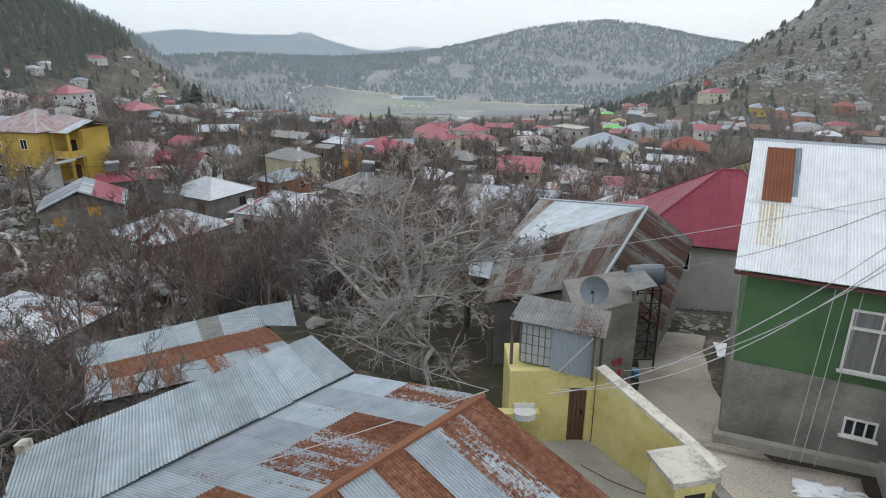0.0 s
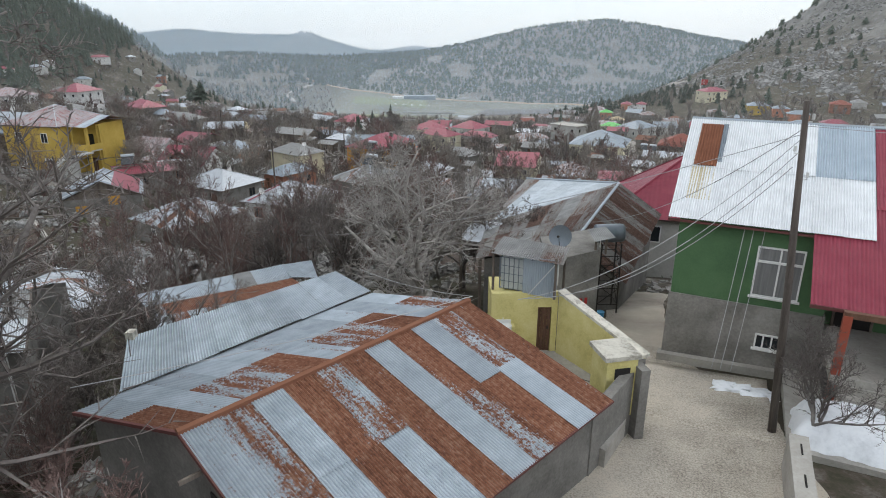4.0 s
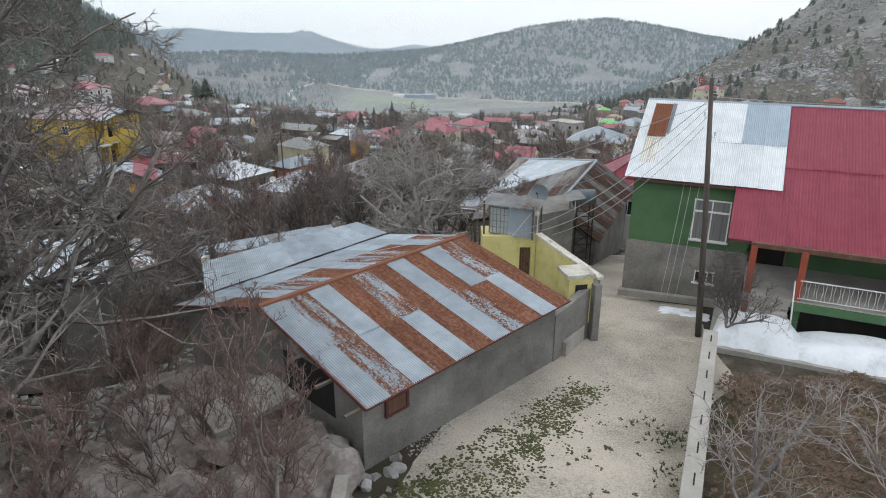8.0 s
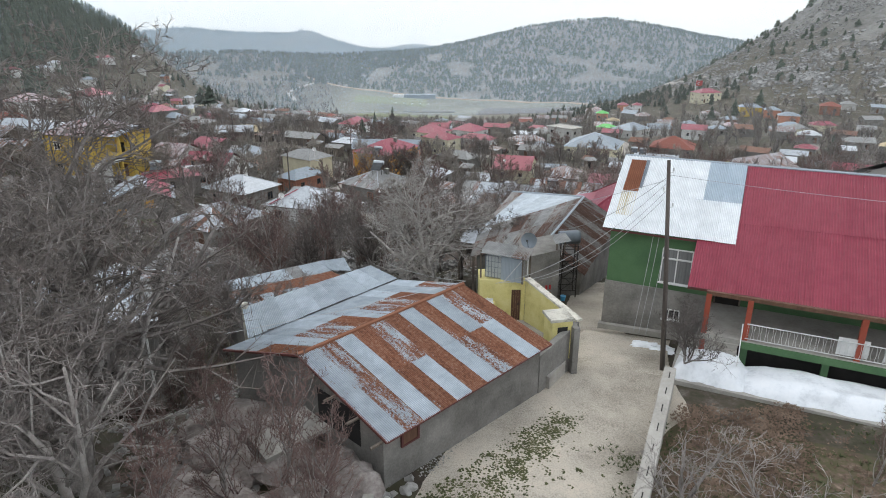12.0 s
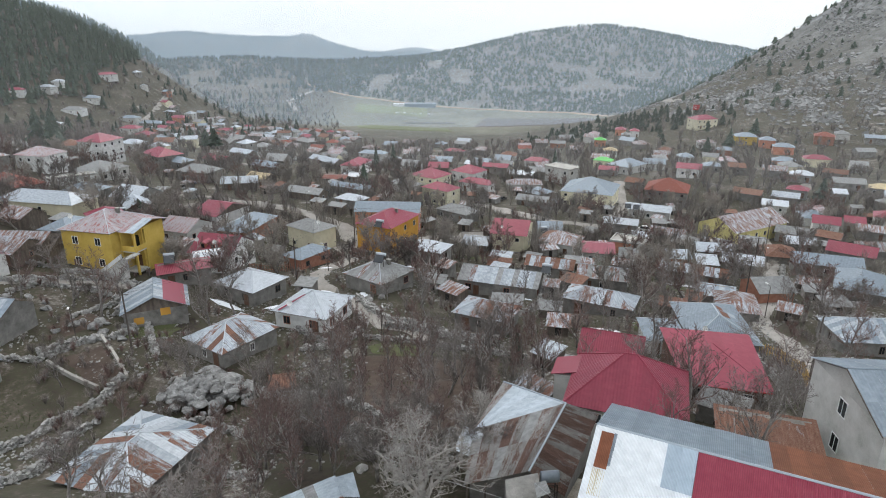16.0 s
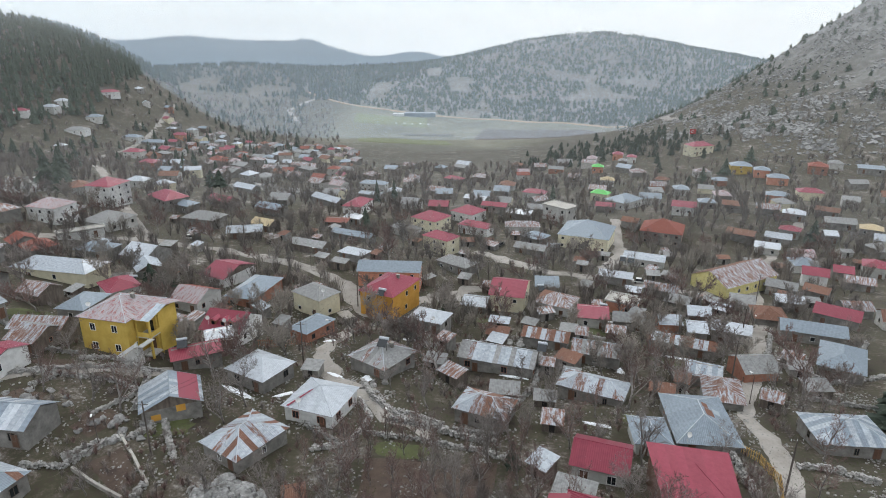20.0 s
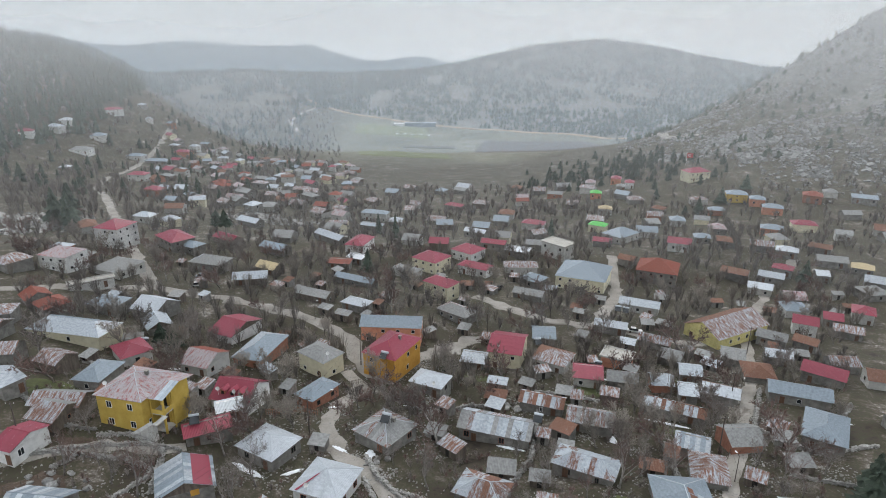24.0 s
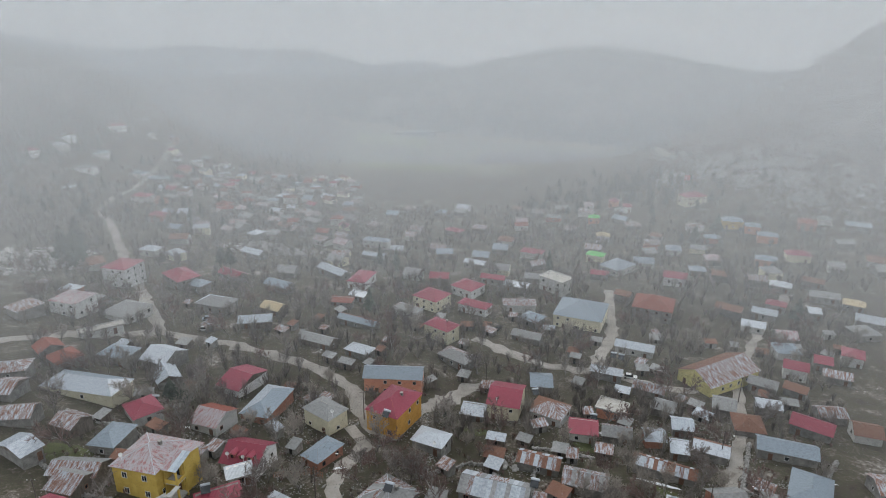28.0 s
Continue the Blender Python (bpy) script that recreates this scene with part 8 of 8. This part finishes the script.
tree_kind("grove", "bare village tree with a rounded twiggy crown", "bark", "twig", seed=81, h=6.8, r0=.17, levels=4, kids=(11, 9, 9), reach=(.56, .58, .52), thin=.032, upright=.5, first=.15)
tree_kind("grove_two", "bare village tree with a spreading twiggy crown", "bark", "dun", seed=87, h=6.0, r0=.17, levels=4, kids=(11, 9, 9), reach=(.62, .58, .52), thin=.032, upright=.45, first=.15)
tree_kind("grove_three", "bare dun-coloured tree with fine upright twigs", "bark", "redtwig", seed=92, h=7.6, r0=.17, levels=4, kids=(12, 9, 9), reach=(.46, .55, .5), thin=.032, upright=.65, first=.15)
tree_kind("poplar", "tall slender bare poplar with upright branches", "bark", "dun", seed=60, h=17, r0=.24, levels=4, kids=(50, 8, 6), reach=(.17, .5, .5), thin=.034, upright=1.3, first=.06)
tree_kind("bush", "leafless reddish bush with many thin stems", "redtwig", "redtwig", "bush", seed=71, h=2.4, r0=.04, levels=4, kids=(16, 7, 5), reach=(.85, .5, .5), thin=.008, upright=.6, first=.0)

# the plane tree and the trees about the lane
plant("plane", -0.8, 19.0, 30, 1.05)
plant("plane", 3.2, 31.5, 200, .75)
for x, y, a, s, k in ((-12.0, 4.4, 10, 1.15, "walnut"), (-9.6, 1.4, 120, .9, "walnut"), (-15.6, 1.5, 240, 1.05, "walnut"), (-11.2, 10.2, 70, .95, "orchard"), (-8.9, 12.6, 200, .9, "orchard"), (-8.2, -.6, 300, .8, "spreading"), (-14.0, 0.2, 40, .85, "spreading"),
                      (-13.2, 22.0, 150, 1.0, "slim"), (-9.4, 27.5, 40, 1.0, "orchard"), (-4.6, 24.8, 260, 1.0, "orchard"), (-6.8, -1.2, 60, .75, "slim"), (-4.4, 1.4, 60, .85, "slim"),
                      (-3.2, -.2, 90, .75, "slim"), (-5.6, 0.4, 180, .8, "slim"), (5.0, -1.4, 60, .82, "leaner"), (6.0, -2.6, 350, 1.0, "leaner"), (9.35, 8.7, 120, .55, "orchard"), (12.5, 2.2, 20, .5, "slim"),
                      (3.8, 24.2, 90, .8, "orchard"), (1.2, 26.5, 10, .95, "orchard"), (-1.8, 28.0, 140, 1.0, "orchard"), (-11.8, 17.6, 250, 1.0, "slim"), (-13.9, 17.2, 310, .9, "orchard"),
                      (-10.6, 2.2, 210, 1.05, "spreading"),
                      (14.6, -4.0, 170, .7, "slim"), (-7.5, 31, 90, 1.0, "copse"), (-12, 34, 190, 1.0, "copse_two")):
    plant(k, x, y, a, s)
for x, y, a, s in ((-4.0, -.6, 0, .9), (-3.2, .9, 80, .9), (-5.6, 2.9, 160, .8), (-2.7, -1.4, 240, .8), (-6.6, -1.4, 30, .9), (-8.4, 2.4, 100, .9), (-2.4, -3.2, 200, .8), (-7.6, 5.6, 70, .8), (-9.2, 7.6, 170, .9), (-11.0, 9.2, 10, .9), (-9.8, 4.4, 290, .8), (-3.6, -2.4, 20, 1.0), (-5.0, -2.2, 150, 1.0)):
    plant("bush", x, y, a, s)

# trees among the houses
rt = random.Random(77)
planted = []


def free(x, y, gap):
    return all((x - a) ** 2 + (y - b) ** 2 > (r + gap) ** 2 for a, b, r in TAKEN) and all((x - a) ** 2 + (y - b) ** 2 > 6 for a, b in planted)


kinds, far_kinds = ("copse", "copse_two", "copse_three"), ("grove", "grove_two", "grove_three")
while len(planted) < 325:
    y = 24 + 200 * rt.random() ** 1.3
    x = rt.uniform(-.74, .74) * (y + 14)
    size = rt.uniform(.7, 1.35)
    if len(planted) < 75:
        x, y = rt.uniform(-17, 11), rt.uniform(22, 64)
        size = rt.uniform(.7, 1.15)
    elif x < -17 and y < 66 and rt.random() < .55:
        continue
    soil = -11 < x < 7 and 33 < y < 58
    if (soil and rt.random() > .22) or near_road(x, y) or not free(x, y, .3):
        continue
    planted.append((x, y))
    plant("slim" if x < 12 and y < 66 and rt.random() < .6 else (kinds if y < 85 else far_kinds)[int(rt.random() * 3)], x, y, rt.uniform(0, 360), size)
for x, y, s in ((53.6, 220.2, 1.0), (56.6, 221.4, .9), (120.3, 224.6, 1.1), (121.7, 226.5, 1.15), (125.6, 225.4, 1.0), (114.3, 228.3, .9), (187, 1080, 1.2), (102.2, 220.1, .8), (59.5, 225.8, .8), (94.3, 215.3, .7)):
    plant("poplar", x, y, x * 7 % 360, s)


def thicket(name, area, count, seed, label, high=5.0, mat="twig", ok=None, wide=.06):
    """Far bare trees, joined: each a spray of thin stems."""
    rnd = random.Random(seed)
    v, f = [], []
    n = 0
    while n < count:
        x, y = area(rnd)
        if ok and not ok(x, y):
            continue
        n += 1
        g, hh = ground(x, y), high * rnd.uniform(.6, 1.2)
        w0 = hh * .40
        for _ in range(36):
            a, q = rnd.uniform(0, 6.3), w0 * rnd.uniform(.15, 1)
            top = (x + q * math.cos(a), y + q * math.sin(a), g + hh * (1.05 - .45 * (q / w0) ** 2) * rnd.uniform(.75, 1))
            mid = (x + q * .55 * math.cos(a + .3), y + q * .55 * math.sin(a + .3), g + hh * rnd.uniform(.35, .6))
            w = wide
            o = len(v)
            b = rnd.uniform(0, 6.3)
            ex, ey = math.cos(b) * w, math.sin(b) * w
            v += [(x - ex * .5, y - ey * .5, g), (x + ex * .5, y + ey * .5, g), (mid[0] + ex, mid[1] + ey, mid[2]), (mid[0] - ex, mid[1] - ey, mid[2]), top,
                  (top[0] + rnd.uniform(-.9, .9), top[1] + rnd.uniform(-.9, .9), top[2] - rnd.uniform(-.3, .8))]
            f += [(o, o + 1, o + 2, o + 3), (o + 3, o + 2, o + 4), (o + 2, o + 3, o + 5)]
    return single(name, (v, f), mat, (0, 0, 0), label, "trees", kind="stuff")


def fan(lo, hi, spread=.74, power=1.0):
    def area(rnd):
        y = lo + (hi - lo) * rnd.random() ** power
        return rnd.uniform(-spread, spread) * (y + 14), y
    return area


clear_of = lambda x, y: free(x, y, .2) and not near_road(x, y) and not (-11 < x < 7 and 33 < y < 58)
thicket("bare_scrub", fan(24, 140), 700, 1, "dark bare scrub and saplings between the houses", 1.8, "twig", clear_of, .018)
thicket("bare_scrub", fan(24, 140), 500, 8, "reddish bare scrub between the houses", 1.5, "redtwig", clear_of, .018)
thicket("orchard_thicket", lambda r: (r.uniform(-14, 5), r.uniform(22, 60)), 90, 12, "dense bare orchard thicket below the stable", 3.4, "twig", lambda x, y: free(x, y, .5) and not (-10 < x < 4 and y > 33), .014)
thicket("far_bare_trees", fan(120, 340), 1150, 2, "bare trees between the farther houses", 6.0, "twig", lambda x, y: free(x, y, -.6) and not near_road(x, y), .05)
thicket("far_bare_trees", fan(110, 440), 650, 3, "dun bare trees between the farther houses", 7.0, "dun", lambda x, y: free(x, y, -.6) and not near_road(x, y), .05)
thicket("far_bare_trees", lambda r: (r.uniform(-520, 90), 320 + 1000 * r.random() ** 1.5), 1900, 4, "bare trees at the edge of the plain", 7, "twig", lambda x, y: x < -40 - .2 * (y - 320) or y < 430, .1)


def conifer(rnd, x, y, g, h, w, tiers, v, f, sides=7, full=1.0):
    """Ragged tiers of hanging boughs round a stem."""
    for k in range(tiers):
        z0 = g + h * (.08 + .86 * k / tiers)
        z1 = min(g + h, z0 + h * 1.35 / tiers)
        r = w * (1 - .92 * (k / tiers) ** full) * rnd.uniform(.85, 1.1)
        o = len(v)
        a0 = rnd.uniform(0, 6.3)
        for i in range(sides):
            a = a0 + 2 * math.pi * i / sides
            q = r * (rnd.uniform(.5, 1.15) if i % 2 else rnd.uniform(.85, 1.25))
            v.append((x + q * math.cos(a), y + q * math.sin(a), z0 - r * rnd.uniform(-.05, .3)))
        v.append((x + rnd.uniform(-.05, .05) * w, y + rnd.uniform(-.05, .05) * w, z1))
        f.extend((o + i, o + (i + 1) % sides, o + sides) for i in range(sides))


def wood(name, area, count, seed, label, lo, hi, slim, tiers, ok=None, sides=5, full=1.0):
    rnd = random.Random(seed)
    v, f, n, tries = [], [], 0, 0
    while n < count and tries < count * 30:
        tries += 1
        x, y = area(rnd)
        if ok and not ok(x, y):
            continue
        n += 1
        h = rnd.uniform(lo, hi)
        conifer(rnd, x, y, ground(x, y) - .3, h, h * slim * rnd.uniform(.8, 1.2), tiers, v, f, sides, full)
    return single(name, (v, f), "pine", (0, 0, 0), label, "trees", kind="stuff")


patch = lambda x, y, s: noise.noise((x * s, y * s, 2.2))
wood("pine_wood", lambda r: (r.uniform(-820, -240), r.uniform(330, 860)), 7500, 1, "dark pine wood on the western hill", 9, 17, .21, 4, lambda x, y: x < -318 - .15 * abs(y - 560) + 14 * patch(x, y, .03) and patch(x, y, .02) > -.5 and free(x, y, 1), 5, 1.4)
wood("hill_scrub", lambda r: (r.uniform(-420, 1500), r.uniform(900, 1900)), 19000, 2, "dark juniper and pine dotted over the middle hill", 4, 9.5, .42, 2, lambda x, y: y > hill_foot(x) + 14 and patch(x, y, .012) > -.3, 4, 2.0)
wood("far_wood", lambda r: (r.uniform(-2600, 600), r.uniform(1150, 2750)), 12000, 3, "far wooded ridge", 9, 16, .34, 1, lambda x, y: (y > 1950 and ground(x, y) > -98 and patch(x, y, .006) > -.25) or (x < -120 + 260 * patch(x, y, .006) and y > 1180 - .35 * x and patch(x, y, .008) > .38 - (y - 1180) / 420), 4)
wood("east_scrub", lambda r: (r.uniform(200, 760), r.uniform(380, 900)), 1000, 4, "dark junipers dotted over the rocky hill", 2.5, 7, .42, 4, lambda x, y: x > 190 + .1 * (y - 380) and patch(x, y, .02) > -.25, 6, 2.2)
wood("east_grove", lambda r: (r.gauss(130, 34), r.gauss(440, 46)), 210, 5, "dark pines on the spur above the plain", 3.5, 8, .36, 4, lambda x, y: free(x, y, 1), 6, 1.9)
wood("village_pines", lambda r: (r.uniform(-480, -60), r.uniform(330, 1250)), 420, 6, "dark pines among the western houses", 6, 12, .27, 5, lambda x, y: x < -90 - .2 * (y - 330) and free(x, y, 1) and not near_road(x, y), 6, 1.5)


def pine(x, y, h, w, label, tiers=11, bare=0.0, seed=1):
    rnd = random.Random(seed)
    v, f = [], []
    conifer(rnd, 0, 0, h * bare, h * (1 - bare), w, tiers, v, f, 15)
    ob = thing("conifer", (x, y, ground(x, y)), label, "conifer", "village conifers")
    part("trunk", tube([(0, 0, -.4), (.05, 0, h * .5), (0, .05, h * .95)], [w * .09, w * .06, .03], 7), "bark", ob)
    part("crown", (v, f), "pine", ob)


for k, (x, y, h, w, t, bare) in enumerate(((-86.2, 222.6, 15, 3.4, 6, .55), (-90.3, 224.9, 14, 3.2, 6, .55), (-151.7, 229.6, 15, 5, 12, 0), (-158.3, 231.2, 16, 5, 12, 0), (-161.9, 247.0, 16, 5, 12, 0), (-171.3, 263.7, 14, 5, 12, 0), (-148.1, 223.1, 12, 4, 10, 0),
                                           (69.2, 68.2, 9.5, 3.4, 14, .03), (73.9, 74.6, 8, 3.0, 13, .03), (138.9, 208.6, 9, 3.4, 11, 0), (0.6, 123.0, 4.5, 1.3, 9, 0), (-21.5, 255.7, 12, 2.6, 10, 0), (-31.0, 273.1, 11, 2.4, 10, 0), (50.5, 264.6, 11, 2.6, 10, 0),
                                           (-69.9, 125.8, 5.4, 2.7, 9, 0), (-65.8, 124.6, 5, 2.4, 9, 0), (-27.8, 202.9, 9, 2.8, 10, 0), (9.2, 55.2, 4.4, 1.2, 9, 0), (137.1, 309.2, 10, 3.5, 10, 0), (155.8, 325.1, 10, 3.6, 10, 0), (176.5, 341.1, 9, 3.4, 10, 0), (-286.4, 400.5, 14, 5, 10, 0))):
    pine(x, y, h, w, "tall two-tone pine with a high flat crown" if bare > .3 else "dark green conifer with drooping boughs", t, bare, k + 3)
for ob in KIN.values():
    for o in (*ob.children_recursive, ob):
        bpy.data.objects.remove(o)

# ---- mist: added veils imitating mist and far haze, thicker with height, lit by the sky ----
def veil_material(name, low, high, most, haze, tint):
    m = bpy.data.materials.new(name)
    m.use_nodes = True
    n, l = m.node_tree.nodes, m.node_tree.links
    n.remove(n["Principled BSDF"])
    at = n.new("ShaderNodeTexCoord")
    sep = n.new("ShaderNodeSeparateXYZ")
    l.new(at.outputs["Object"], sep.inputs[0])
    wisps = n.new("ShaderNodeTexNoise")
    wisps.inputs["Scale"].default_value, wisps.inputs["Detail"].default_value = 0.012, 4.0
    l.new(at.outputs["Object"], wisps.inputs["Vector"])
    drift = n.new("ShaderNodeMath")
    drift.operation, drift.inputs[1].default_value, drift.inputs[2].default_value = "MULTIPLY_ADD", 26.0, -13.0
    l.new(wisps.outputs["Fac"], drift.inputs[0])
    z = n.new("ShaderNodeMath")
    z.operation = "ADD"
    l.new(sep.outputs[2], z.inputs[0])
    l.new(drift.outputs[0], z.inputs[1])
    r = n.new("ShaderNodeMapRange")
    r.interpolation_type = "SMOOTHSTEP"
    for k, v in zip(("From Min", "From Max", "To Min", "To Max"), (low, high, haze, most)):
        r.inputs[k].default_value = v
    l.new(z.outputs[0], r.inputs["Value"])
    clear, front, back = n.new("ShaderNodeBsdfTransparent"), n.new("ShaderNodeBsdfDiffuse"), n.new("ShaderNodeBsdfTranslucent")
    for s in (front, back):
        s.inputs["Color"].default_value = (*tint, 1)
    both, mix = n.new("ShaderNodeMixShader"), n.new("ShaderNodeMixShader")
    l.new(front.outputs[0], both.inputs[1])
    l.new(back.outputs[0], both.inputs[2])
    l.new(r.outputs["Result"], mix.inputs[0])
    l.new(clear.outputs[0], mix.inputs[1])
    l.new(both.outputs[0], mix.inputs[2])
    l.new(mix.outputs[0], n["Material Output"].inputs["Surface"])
    return m


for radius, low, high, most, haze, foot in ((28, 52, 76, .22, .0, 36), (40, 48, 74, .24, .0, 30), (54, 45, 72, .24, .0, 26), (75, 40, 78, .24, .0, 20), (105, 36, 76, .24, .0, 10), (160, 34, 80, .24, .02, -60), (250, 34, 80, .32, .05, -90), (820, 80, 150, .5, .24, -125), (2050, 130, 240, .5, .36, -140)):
    # Near veils are greyed for dim mist; the far tint paints blue distance haze.
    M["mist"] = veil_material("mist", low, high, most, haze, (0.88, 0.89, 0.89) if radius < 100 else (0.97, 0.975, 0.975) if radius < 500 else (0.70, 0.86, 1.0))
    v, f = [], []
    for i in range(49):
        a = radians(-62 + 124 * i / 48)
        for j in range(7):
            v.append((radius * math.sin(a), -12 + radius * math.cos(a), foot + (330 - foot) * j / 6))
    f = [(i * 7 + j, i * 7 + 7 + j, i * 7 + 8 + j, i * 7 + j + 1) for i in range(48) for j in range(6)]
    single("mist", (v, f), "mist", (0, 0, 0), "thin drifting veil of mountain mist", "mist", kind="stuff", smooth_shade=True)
